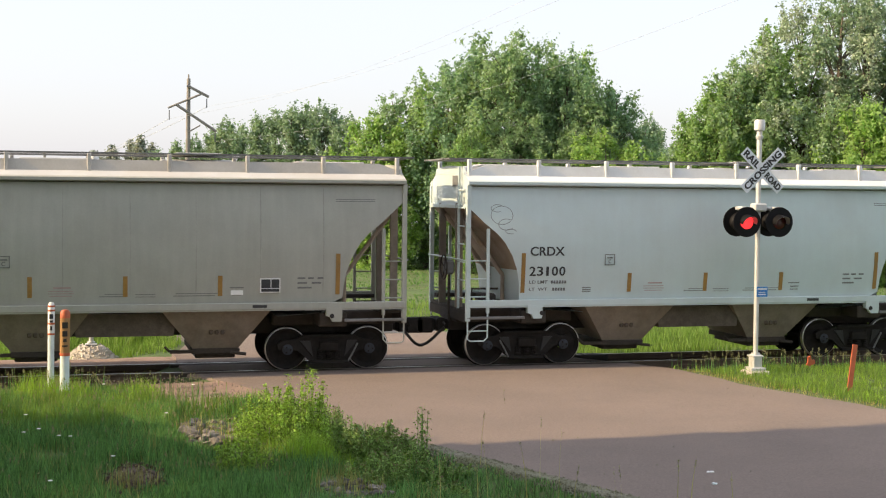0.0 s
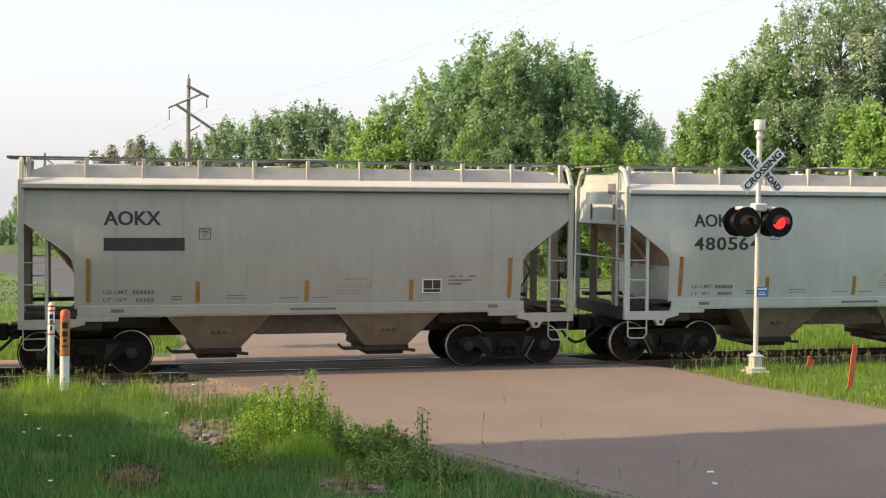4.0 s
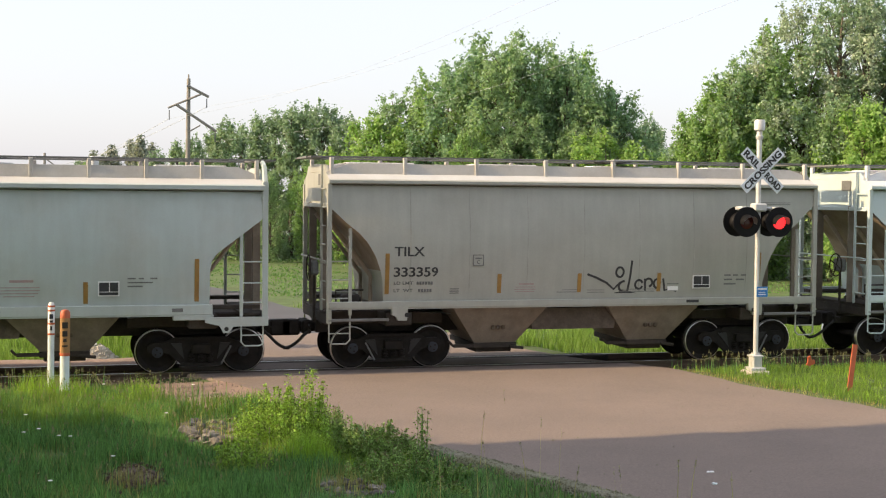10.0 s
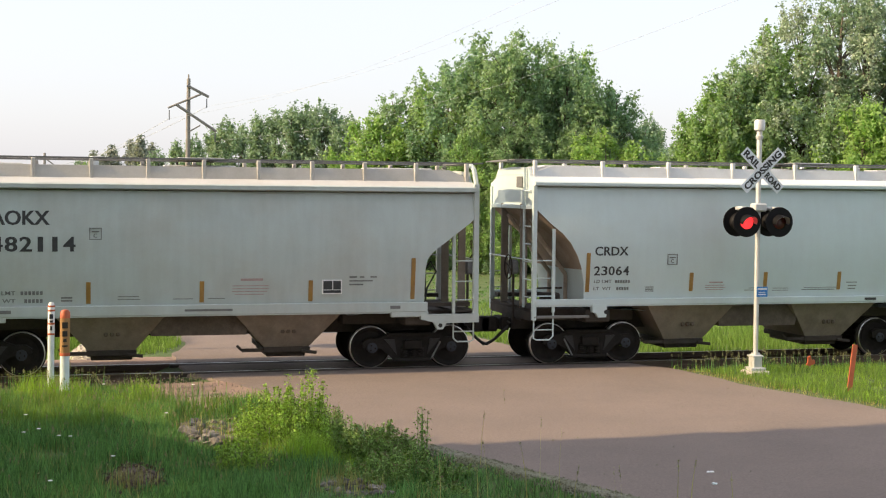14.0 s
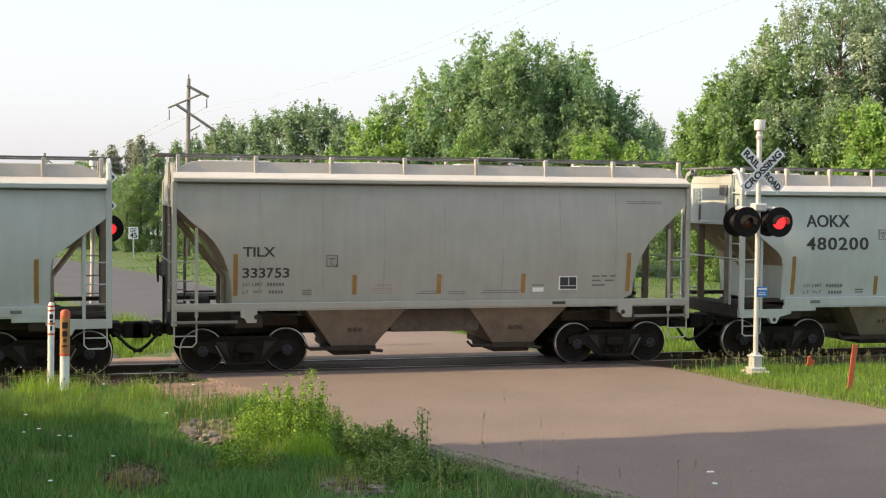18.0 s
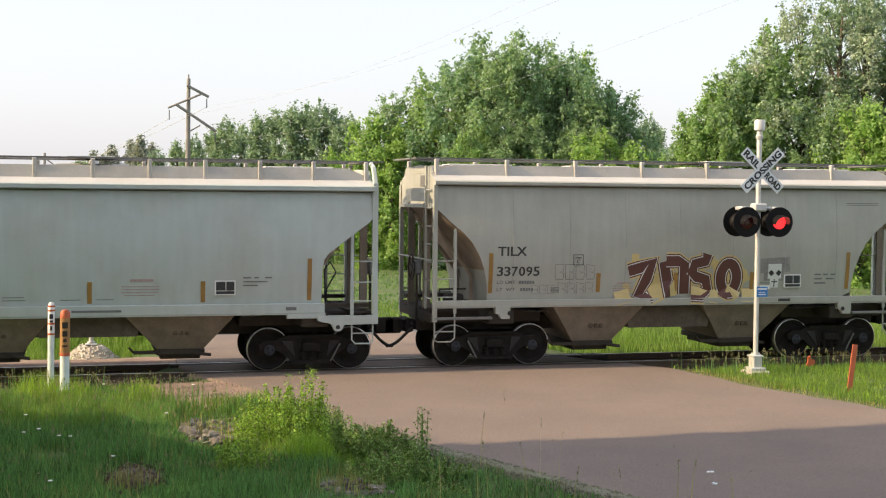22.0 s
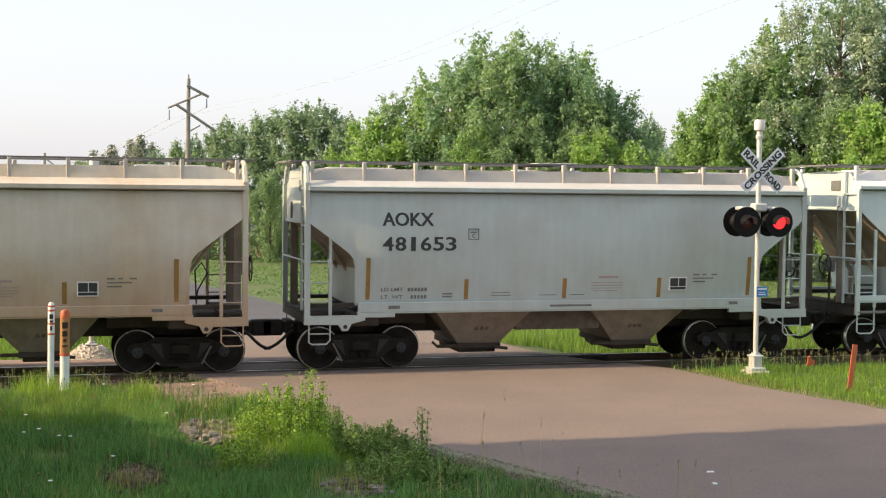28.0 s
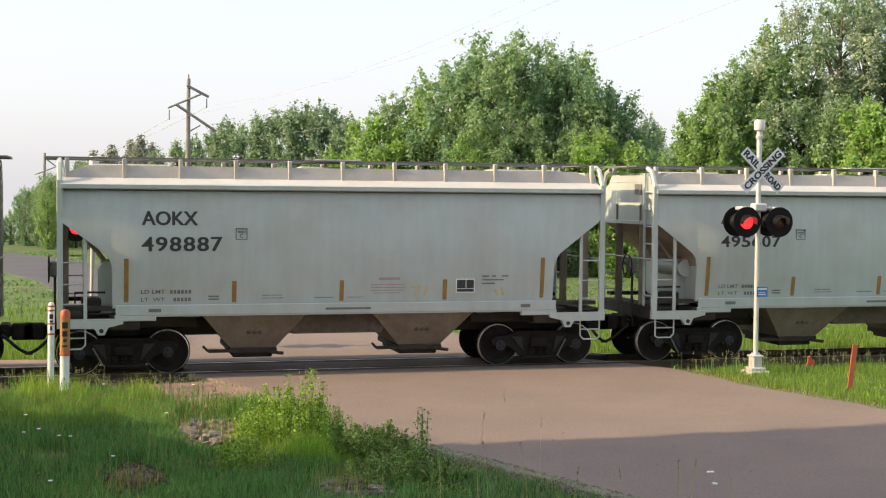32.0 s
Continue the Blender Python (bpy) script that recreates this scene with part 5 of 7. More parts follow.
    # stones in the ditch
    for i in range(170):
        x, y = (rnd.uniform(1.65, 2.75), rnd.uniform(-9.0, -6.1)) if i < 134 else (rnd.uniform(3.1, 3.9), rnd.uniform(-13.0, -11.7))
        r = (rnd.uniform(0.03, 0.11) if i % 4 else rnd.uniform(0.09, 0.15)) * (1.0 if i < 134 else 0.65)
        sh = Shape()
        rows = []
        for a in range(5):
            ph = -math.pi / 2 + math.pi * a / 4
            rows.append([(r * math.cos(ph) * math.cos(q) * (1 + 1.3 * noise.noise((i * 3.1, a * 0.7, b * 0.7))), r * 0.8 * math.cos(ph) * math.sin(q) * (1 + 1.3 * noise.noise((i * 2.3, b * 0.7, a * 0.7))), r * 0.65 * math.sin(ph)) for b, q in enumerate([math.tau * k / 6 for k in range(6)] + [0])])
            rows[-1][-1] = rows[-1][0]
        ob = part("ditch_stone", sh.sheet(rows), M["rock"], None, at=pose(x, y, terrain(x, y) + r * 0.2, rnd.uniform(-20, 20), rnd.uniform(-20, 20), rnd.uniform(0, 360)), smooth=False, fix=False)
        tagged(ob, "rough grey field stone lying in the ditch", "stone", "ditch stones")
    # daisies
    for i in range(12):
        x, y = rnd.uniform(-1.4, 2.2), rnd.uniform(-13.5, -4.5)
        if not left_verge(x, y):
            continue
        h = rnd.uniform(0.35, 0.5)
        fl = thing("daisy", pose(x, y, terrain(x, y)), "small white daisy in the long grass", "flower", "daisies")
        part("stem", Shape().tube([(0, 0, 0), (0.02, 0, h)], 0.004, 4), M["grass"], fl)
        part("bloom", Shape().lathe([(0, h + 0.012), (0.028, h + 0.008), (0.028, h), (0, h - 0.004)], 10, "z", (0.02, 0, 0)), M["petal"], fl)


# ---- the train: two makes of two-bay covered hopper ----
HALF = {"C": 6.370, "A": 6.4216}          # half of the coupled length
# how far each car stands from its even place, by coupler slack
SLACK = [0.018, -0.038, 0.008, 0.047, 0.082, 0.015, -0.053, 0.027, -0.039, -0.057, 0.047, -0.044, -0.068, -0.036, 0.002, -0.078, -0.09, -0.048, -0.006, 0.085, 0.042, 0.075, 0.091, -0.095, -0.061, -0.054, -0.024, -0.013, 0.017, 0.122, 0.1, -0.024, -0.032, -0.039, -0.046, 0.006, 0.022, 0.022]
TRUCK_X = {"C": 4.173, "A": 4.515}
WHEEL_R = 0.457
SPEC = {
    # half body length, eave foot, eave top, shoulder top, crown edge, board height, sill foot, sill top, half sill length
    "C": dict(hb=5.71, e0=3.98, e1=4.09, zs=4.21, zc=4.43, zb=4.56, s0=1.37, s1=1.51, hs=5.70,
              cut=[(5.71, 3.53), (5.36, 3.20), (5.05, 2.95), (4.87, 2.75), (4.70, 2.46), (4.59, 2.16), (4.53, 1.87), (4.51, 1.60), (4.51, 1.45)],
              bars=[(-4.45, 1.66, 2.53), (-1.95, 1.66, 2.08), (-0.10, 1.66, 2.08), (1.80, 1.66, 2.08), (4.25, 1.67, 2.53)]),
    "A": dict(hb=5.76, e0=3.82, e1=3.95, zs=4.07, zc=4.315, zb=4.46, s0=1.28, s1=1.49, hs=4.70,
              cut=[(5.76, 3.18), (5.45, 2.95), (5.12, 2.70), (4.89, 2.52), (4.81, 2.41), (4.77, 2.22), (4.76, 1.80), (4.76, 1.40)],
              bars=[(-4.49, 1.55, 2.44), (-2.32, 1.53, 1.97), (-0.07, 1.53, 1.97), (2.18, 1.53, 1.97), (4.38, 1.55, 2.43)]),
}


def side_y(z, s):
    """The body side bulges a little between sill and eave."""
    k = (z - s["s1"]) / (s["e0"] - s["s1"])
    return 1.515 + 0.115 * math.sin(math.pi * min(max(k, 0), 1))


def build_truck(parent, x, flip):
    """A three-piece freight truck with two wheelsets."""
    bolster = Shape().box(-0.2, 0.2, -1.1, 1.1, 0.42, 0.62, 0.02).box(-0.3, 0.3, -0.25, 0.25, 0.6, 0.72, 0.02)
    truck = part("truck", bolster, M["truck"], parent, "grimy dark steel freight truck", at=pose(x, 0, 0))
    frame_outline = [(-1.10, 0.58), (-0.98, 0.66), (-0.76, 0.66), (-0.52, 0.76), (0.52, 0.76), (0.76, 0.66), (0.98, 0.66), (1.10, 0.58), (1.08, 0.46),
                     (0.99, 0.44), (0.98, 0.54), (0.80, 0.54), (0.78, 0.44), (0.66, 0.42), (0.38, 0.17), (-0.38, 0.17), (-0.66, 0.42), (-0.78, 0.44),
                     (-0.80, 0.54), (-0.98, 0.54), (-0.99, 0.44), (-1.08, 0.46)]
    for s in (-1, 1):
        sh = Shape().prism(frame_outline, s * 0.93 - 0.06, s * 0.93 + 0.06)
        sh.prism([(-0.62, 0.64), (-0.40, 0.64), (-0.34, 0.30)], s * 1.0 - 0.02, s * 1.0 + 0.02, mi=1).prism([(0.62, 0.64), (0.40, 0.64), (0.34, 0.30)], s * 1.0 - 0.02, s * 1.0 + 0.02, mi=1)
        sh.box(-0.55, 0.55, s * 1.005 - 0.03, s * 1.005 + 0.03, 0.70, 0.77, 0.01).box(-0.42, 0.42, s * 1.0 - 0.045, s * 1.0 + 0.045, 0.16, 0.23, 0.01)
        part("side_frame", sh, [M["truck"], M["black"]], truck)
        for k in range(3):
            sp = Shape()
            for c in range(4):
                sp.lathe([(0.03, 0), (0.068, 0.016), (0.068, 0.036), (0.03, 0.052)], 8, "z", (-0.19 + 0.19 * k, s * 1.02, 0.245 + c * 0.052))
            part("coil_spring", sp, M["truck"], truck)
        part("brake_lever", Shape().tube([(-flip * 0.62, s * 1.05, 0.58), (-flip * 0.42, s * 1.05, 0.20)], 0.02, 6), M["faint"], truck, "scuffed pale brake rod")
    for a in (-0.889, 0.889):
        ax = Shape().tube([(0, -0.98, 0), (0, 0.98, 0)], 0.085, 12)
        for s in (-1, 1):
            rim = [(0.10, s * 0.80), (0.34, s * 0.775), (0.385, s * 0.80), (0.440, s * 0.805), (0.457, s * 0.797), (0.46, s * 0.70), (0.487, s * 0.68), (0.487, s * 0.66), (0.40, s * 0.66), (0.34, s * 0.71), (0.10, s * 0.69), (0.10, s * 0.80)]
            ax.lathe(rim, 30, "y", bands=(0, 0, 0, 1, 1, 0, 0, 0, 0, 0, 0))
            ax.lathe([(0.0, s * 0.94), (0.09, s * 0.94), (0.115, s * 0.97), (0.115, s * 1.02), (0.07, s * 1.035), (0.0, s * 1.035)], 14, "y", bands=(0, 0, 0, 2, 2))
            for k in range(3):
                t = math.tau * k / 3
                ax.box(0.06 * math.cos(t) - 0.014, 0.06 * math.cos(t) + 0.014, min(s * 1.03, s * 1.055), max(s * 1.03, s * 1.055), 0.06 * math.sin(t) - 0.014, 0.06 * math.sin(t) + 0.014, mi=0)
        part("wheelset", ax, [M["wheel"], M["tread"], M["cap"]], truck, at=pose(a, 0, WHEEL_R))
    return truck


def build_hopper(kind, paint, gear):
    """A covered hopper, its origin between the rails at mid-length."""
    s = SPEC[kind]
    body_mat = PAINT[paint]
    car = thing("hopper_car", pose(0, 0, 0), "", "freight car", "covered hopper train")
    hb, cut = s["hb"], s["cut"]
    shift = 0.15 if kind == "C" else 0.12
    ends = {-1: cut, 1: [(hb, cut[0][1] + shift * 0.95)] + [(px - shift, pz) for px, pz in cut[0:]]}
    # belly under both ends: follows the cut-out of the sides, then drops into the bays
    for e in (-1, 1):
        rows = []
        prof = ends[e][:-1] + [(ends[e][-1][0] - 0.02, 1.42), (4.2, 1.30), (3.0, 1.22)]
        for px, pz in prof:
            yy = side_y(pz, s) - 0.012
            rows.append([(e * px, -yy, pz), (e * px, -0.5, pz - 0.02), (e * px, 0.5, pz - 0.02), (e * px, yy, pz)])
        low = next(i for i, q in enumerate(prof) if q[1] < 2.25)
        part("slope_sheet", Shape().sheet(rows[:low + 1]), M["slope"], car, "dusty brown end slope sheet", fix=False)
        part("bulkhead", Shape().sheet(rows[low:]), body_mat, car, fix=False)
        # end wall above the slope
        top = [(-1.56, s["e1"]), (-1.28, s["zs"]), (-1.1, s["zc"] - 0.03), (0, s["zc"] + 0.01), (1.1, s["zc"] - 0.03), (1.28, s["zs"]), (1.56, s["e1"])]
        wall = Shape().prism([(-1.55, ends[e][0][1] - 0.02)] + top + [(1.55, ends[e][0][1] - 0.02)], e * (hb - 0.06), e * (hb - 0.01), "x")
        wall.box(e * hb - 0.03, e * hb + 0.03, -1.5, 1.5, ends[e][0][1] - 0.04, ends[e][0][1] + 0.05, 0.01)
        part("end_wall", wall, body_mat, car)
        part("end_placard", Shape().box(min(e * hb, e * (hb + 0.012)), max(e * hb, e * (hb + 0.012)), -0.75, -0.35, s["e1"] - 0.12, s["e1"] + 0.12), M["faint"], car)
    # side sheets
    xs = sorted({round(e * p[0], 3) for e in (-1, 1) for p in ends[e]} | {i * 0.9 - 4.05 for i in range(10)})

    def foot(x):
        a, cut = abs(x), ends[1 if x > 0 else -1]
        if a <= cut[-1][0]:
            return s["s1"] - 0.06
        for (x1, z1), (x0, z0) in zip(cut, cut[1:]):
            if x0 <= a <= x1 and x1 > x0:
                return z0 + (z1 - z0) * (a - x0) / (x1 - x0)
        return cut[0][1]
    for sd in (-1, 1):
        rows, inner = [], []
        for x in xs:
            z0 = foot(x)
            rows.append([(x, sd * side_y(z0 + (s["e0"] + 0.02 - z0) * k / 7, s), z0 + (s["e0"] + 0.02 - z0) * k / 7) for k in range(8)])
            inner.append([(p[0], p[1] - sd * 0.014, p[2]) for p in rows[-1]])
        sh = Shape().sheet(rows).sheet(inner)
        part("side_sheet", sh, body_mat, car, "" if sd > 0 else "smooth painted side with faded stencils", fix=False)
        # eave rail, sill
        # thin dark strip that paints the shade line under the eave lip
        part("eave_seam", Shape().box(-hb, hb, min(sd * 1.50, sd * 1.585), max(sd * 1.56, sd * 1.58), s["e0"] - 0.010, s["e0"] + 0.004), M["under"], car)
        part("eave_rail", Shape().prism([(sd * 1.50, s["e0"]), (sd * 1.645, s["e0"] + 0.03), (sd * 1.645, s["e1"] - 0.02), (sd * 1.57, s["e1"] + 0.01), (sd * 1.5, s["e1"])], -hb, hb, "x"), body_mat, car)
        hs = s["hs"]
        part("side_sill", Shape().box(-hs, hs, min(sd * 1.53, sd * 1.615), max(sd * 1.53, sd * 1.615), s["s0"], s["s1"], 0.012)
             .box(-hs, hs, min(sd * 1.45, sd * 1.60), max(sd * 1.45, sd * 1.60), s["s0"] - 0.025, s["s0"] + 0.005), body_mat, car)
    # weld seams and panel joints on the near side
    if paint == "dirty":
        for i in range(7):
            x = -4.6 + 9.2 * (i + 0.5) / 7
            pts = [(x, -side_y(s["s1"] + k * 0.3, s) - 0.001, s["s1"] + k * 0.3) for k in range(int((s["e0"] - s["s1"]) / 0.3) + 1)]
            sh = Shape().sheet([[(p[0] - 0.012, p[1] + 0.001, p[2]) for p in pts], [(p[0], p[1] - 0.003, p[2]) for p in pts], [(p[0] + 0.012, p[1] + 0.001, p[2]) for p in pts]])
            part("weld_seam", sh, M["stain"], car)
    # roof: sloped shoulder, then a raised crown
    crown = [(-1.59, s["e1"]), (-1.27, s["zs"]), (-1.235, s["zc"]), (-0.6, s["zc"] + 0.018), (0, s["zc"] + 0.024),
             (0.6, s["zc"] + 0.018), (1.235, s["zc"]), (1.27, s["zs"]), (1.59, s["e1"])]
    roof = Shape()
    rows = []
    for x, drop in ((-hb + 0.0, 1.0), (-hb + 0.5, 0.0), (hb - 0.5, 0.0), (hb, 1.0)):
        rows.append([(x, y, z - drop * max(0, z - s["zs"] - 0.01) * 0.85) for y, z in crown])
    roof.sheet(rows)
    # shoulder keeps the light roof paint, crown takes the shade-toned copy
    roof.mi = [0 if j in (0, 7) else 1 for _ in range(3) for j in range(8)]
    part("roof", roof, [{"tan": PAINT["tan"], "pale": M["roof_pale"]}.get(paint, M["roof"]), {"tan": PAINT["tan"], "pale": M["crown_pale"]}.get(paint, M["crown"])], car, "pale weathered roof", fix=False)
    # roof walk: two long gratings joined over the ends, on brackets
    for sd in (-1, 1):
        rb = Shape()
        for k in range(3):
            y = sd * (0.72 + 0.16 * k)
            rb.box(-hb - 0.3, hb + 0.3, y - 0.065, y + 0.065, s["zb"] + 0.0, s["zb"] + 0.03)
        part("running_board", rb, M["grate"], car, "dark steel running board")
        n = 8 if kind == "C" else 11
        for i in range(n):
            x = -hb + 0.12 + (2 * hb - 0.24) * i / (n - 1)
            part("board_bracket", Shape().box(x - 0.04, x + 0.04, min(sd * 1.18, sd * 1.29), max(sd * 1.18, sd * 1.29), s["zs"] - 0.02, s["zb"] + 0.0, 0.01), M["crown_pale"] if paint == "pale" else M["crown"], car)
    for e in (-1, 1):
        part("end_crossover", Shape().box(min(e * (hb - 0.15), e * (hb + 0.32)), max(e * (hb - 0.15), e * (hb + 0.32)), -0.62, 0.62, s["zb"] - 0.005, s["zb"] + 0.03), M["grate"], car)
    hatches = 4 if kind == "C" else 3
    for i in range(hatches):
        x = -hb + 1.4 + (2 * hb - 2.8) * i / (hatches - 1)
        part("hatch_cover", Shape().box(x - 0.75, x + 0.75, -0.30, 0.30, s["zc"] - 0.01, s["zc"] + 0.05, 0.015), M["roof"], car, "low white hatch cover")
        if i == hatches - 2:
            part("loose_batten", Shape().box(x - 0.5, x + 0.45, -0.95, 0.7, s["zb"] + 0.028, s["zb"] + 0.05, 0.006), M["roof"], car, "pale hatch batten lying across the boards")
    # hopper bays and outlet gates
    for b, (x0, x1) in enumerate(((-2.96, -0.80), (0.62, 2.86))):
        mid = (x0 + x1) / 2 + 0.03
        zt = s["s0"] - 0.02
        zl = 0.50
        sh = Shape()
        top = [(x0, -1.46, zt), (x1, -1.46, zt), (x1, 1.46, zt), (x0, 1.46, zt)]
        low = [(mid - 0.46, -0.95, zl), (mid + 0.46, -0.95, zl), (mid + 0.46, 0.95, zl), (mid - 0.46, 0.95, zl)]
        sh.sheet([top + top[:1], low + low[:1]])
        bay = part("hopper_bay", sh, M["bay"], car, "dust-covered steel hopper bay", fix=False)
        part("outlet_gate", Shape().box(mid - 0.50, mid + 0.50, -1.0, 1.0, 0.40, 0.52, 0.015).box(mid - 0.42, mid + 0.42, -0.85, 0.85, 0.30, 0.40, 0.02), M["under"], bay)
        part("gate_rack", Shape().box(mid - 0.95, mid - 0.45, -0.98, -0.88, 0.42, 0.49, 0.01).tube([(mid - 0.95, -0.93, 0.455), (mid - 1.05, -0.93, 0.56)], 0.03), M["under"], bay)
        part("gate_handle", Shape().tube([(mid + 0.3, -1.1, 0.44), (mid + 0.62, -1.1, 0.40)], 0.035, 8), M["under"], bay)
        for kx in (-0.12, 0.0, 0.12):
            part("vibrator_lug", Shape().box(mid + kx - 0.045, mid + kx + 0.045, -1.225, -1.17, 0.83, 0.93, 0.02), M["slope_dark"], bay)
    # keel between the bays, end draft sills
    part("centre_sill", Shape().box(-5.75, 5.75, -0.28, 0.28, 0.74, 1.10, 0.02), M["under"], car)
    # hood coloured dark to paint in the shade between the bays
    part("centre_hood", Shape().prism([(-1.15, 1.29), (-1.06, 0.82), (0.88, 0.82), (0.95, 1.29)], -1.22, 1.22), M["slope_dark"], car, "dark brown sheet between the bays, shade in its colour")
    for e in (-1, 1):
        x = e * TRUCK_X[kind]
        part("bolster", Shape().box(x - 0.3, x + 0.3, -1.5, 1.5, 0.98, 1.28, 0.03).box(min(e * 3.0, e * 5.7), max(e * 3.0, e * 5.7), -0.75, 0.75, 0.95, 1.25, 0.03), M["under"], car)
        for sd in (-1, 1):
            y0, y1 = min(sd * 1.48, sd * 1.63), max(sd * 1.48, sd * 1.63)
            if kind == "C":
                pad = Shape().prism([(x - 0.17, 1.39), (x + 0.17, 1.39), (x + 0.17, 1.20), (x + 0.15, 1.10), (x - 0.04, 1.10), (x - 0.08, 1.19), (x - 0.17, 1.22)], y0, y1)
                pad.lathe([(0.0, sd * 1.634), (0.05, sd * 1.634), (0.05, sd * 1.60)], 12, "y", (x - e * 0.10 + 0.05, 0, 1.22), mi=1, bands=(1, 1))
                part("jacking_pad", pad, [body_mat, M["black"]], car, "pale jacking pad with a dark hole")
                # step plate uses the darker grate grey to paint in its shade
                part("sill_step_plate", Shape().box(min(e * 4.4, e * 5.72), max(e * 4.4, e * 5.72), y0 + 0.03, y1 - 0.03, 1.09, 1.15, 0.01), M["grate"], car)
            else:
                lug = Shape().prism([(e * 4.55, 1.22), (e * 5.84, 1.22), (e * 5.84, 1.04), (e * 5.12, 1.03), (e * 5.04, 0.90), (e * 4.92, 0.90), (e * 4.84, 1.05), (e * 4.55, 1.12)], y0, y1)
                lug.lathe([(0.0, sd * 1.634), (0.045, sd * 1.634), (0.045, sd * 1.60)], 12, "y", (e * 4.98, 0, 0.985), mi=1, bands=(1, 1))
                part("end_plate", lug, [body_mat, M["black"]], car, "pale end sill plate with a towing eye")
                part("body_foot", Shape().box(min(e * 3.9, e * 4.72), max(e * 3.9, e * 4.72), y0 + 0.02, y1 - 0.02, 1.17, 1.29, 0.015), body_mat, car)
    # ends: sill, platform, posts, ladders, handrails, coupler, hose
    for e in (-1, 1):
        x = e * (hb + 0.03)
        part("end_sill", Shape().box(min(x, x - e * 0.12), max(x, x - e * 0.12), -1.5, 1.5, 1.02, 1.24, 0.015), M["under"], car)
        part("end_platform", Shape().box(min(x, x - e * 0.5), max(x, x - e * 0.5), -1.45, 1.45, 1.25, 1.30).box(min(x - e * 0.1, x - e * 1.25), max(x - e * 0.1, x - e * 1.25), -1.45, -1.2, 1.38, 1.46).box(min(x - e * 0.1, x - e * 1.25), max(x - e * 0.1, x - e * 1.25), 1.2, 1.45, 1.38, 1.46), M["under"], car)
        part("slope_brace", Shape().tube([(x - e * 0.12, 0.55, 3.35), (x - e * 1.15, 0.55, 2.0), (x - e * 1.15, 0.55, 1.3)], 0.05, 6).tube([(x - e * 0.12, -0.55, 3.35), (x - e * 1.15, -0.55, 2.0), (x - e * 1.15, -0.55, 1.3)], 0.05, 6), M["brace"], car)
        for sd in (-1, 1):
            y = sd * 1.55
            post = Shape()
            if kind == "C":
                post.box(min(x, x - e * 0.10), max(x, x - e * 0.10), y - 0.05, y + 0.05, 1.05, s["e0"] + 0.02, 0.012)
            else:
                post.box(min(x + e * 0.05, x - e * 0.07), max(x + e * 0.05, x - e * 0.07), y - 0.05, y + 0.05, 1.05, 4.02, 0.012)
                post.tube([(x - e * 0.01, y, 4.0), (x - e * 0.01, sd * 1.36, 4.33), (x - e * 0.01, sd * 1.1, 4.42)], 0.055, 6)
            part("corner_post", post, body_mat, car)
            # end posts take the dark bay tone, which also paints in their shade
            part("inner_post", Shape().box(min(x, x - e * 0.17), max(x, x - e * 0.17), sd * 0.70 - 0.025, sd * 0.70 + 0.025, 1.25, 3.6, 0.01), M["bay"], car, "grimy brown end post with shade put into its colour")
            lad = part("side_ladder", Shape().box(x - e * 0.50 - 0.035, x - e * 0.50 + 0.035, y - 0.03, y + 0.03, 1.22, 3.06, 0.01), body_mat, car, "slim steel side ladder")
            for z in ((1.58, 1.97, 2.36) if kind == "C" else (1.52, 1.92, 2.36)):
                part("rung", Shape().tube([(x - e * 0.50, y - sd * 0.02, z), (x, y - sd * 0.02, z)], 0.016, 6), body_mat, lad)
            part("stirrup", Shape().tube([(x - e * 0.05, y, 1.06), (x - e * 0.05, y, 0.66), (x - e * 0.12, y, 0.62), (x - e * 0.42, y, 0.62), (x - e * 0.5, y, 0.70), (x - e * 0.5, y, 1.24)], 0.018, 6)
                 .tube([(x - e * 0.05, y, 0.84), (x - e * 0.5, y, 0.84)], 0.015, 6), body_mat, lad)
        # end ladder on the far corner and rails across the end
        lad = part("end_ladder", Shape().box(min(x, x + e * 0.05), max(x, x + e * 0.05), e * 1.05 - 0.03, e * 1.05 + 0.03, 1.3, s["zb"] - 0.15, 0.008), body_mat, car)
        for k in range(7):
            z = 1.55 + k * 0.39
            part("rung", Shape().tube([(x + e * 0.03, e * 1.05, z), (x + e * 0.03, e * 1.52, z)], 0.016, 6), body_mat, lad)
        part("end_handrail", Shape().tube([(x, -1.5, 2.36), (x + e * 0.06, -1.4, 2.38), (x + e * 0.06, 1.4, 2.38), (x, 1.5, 2.36)], 0.018, 6), body_mat, car)
        cp = Shape().box(min(e * 5.7, e * 6.15), max(e * 5.7, e * 6.15), -0.17, 0.17, 0.76, 0.98, 0.03)
        cp.box(min(e * 6.08, e * (HALF[kind] + 0.12)), max(e * 6.08, e * (HALF[kind] + 0.12)), -0.2, 0.16, 0.68, 1.02, 0.04)
        cp.box(min(e * 5.85, e * 6.05), max(e * 5.85, e * 6.05), -0.34, 0.34, 0.72, 1.02, 0.03).tube([(e * 6.0, -0.9, 0.93), (e * 5.9, -0.3, 0.93)], 0.02, 6)
        part("coupler", cp, M["truck"], car)
        hose = [(e * 5.9, -0.42, 0.82)] + [(e * (5.95 + (HALF[kind] + 0.07 - 5.95) * k / 6), -0.42 + 0.04 * k, 0.80 - 0.40 * math.sin(math.pi / 2 * k / 6)) for k in range(1, 7)]
        part("air_hose", Shape().tube(hose, 0.034, 8), M["black"], car, "black looped air hose")
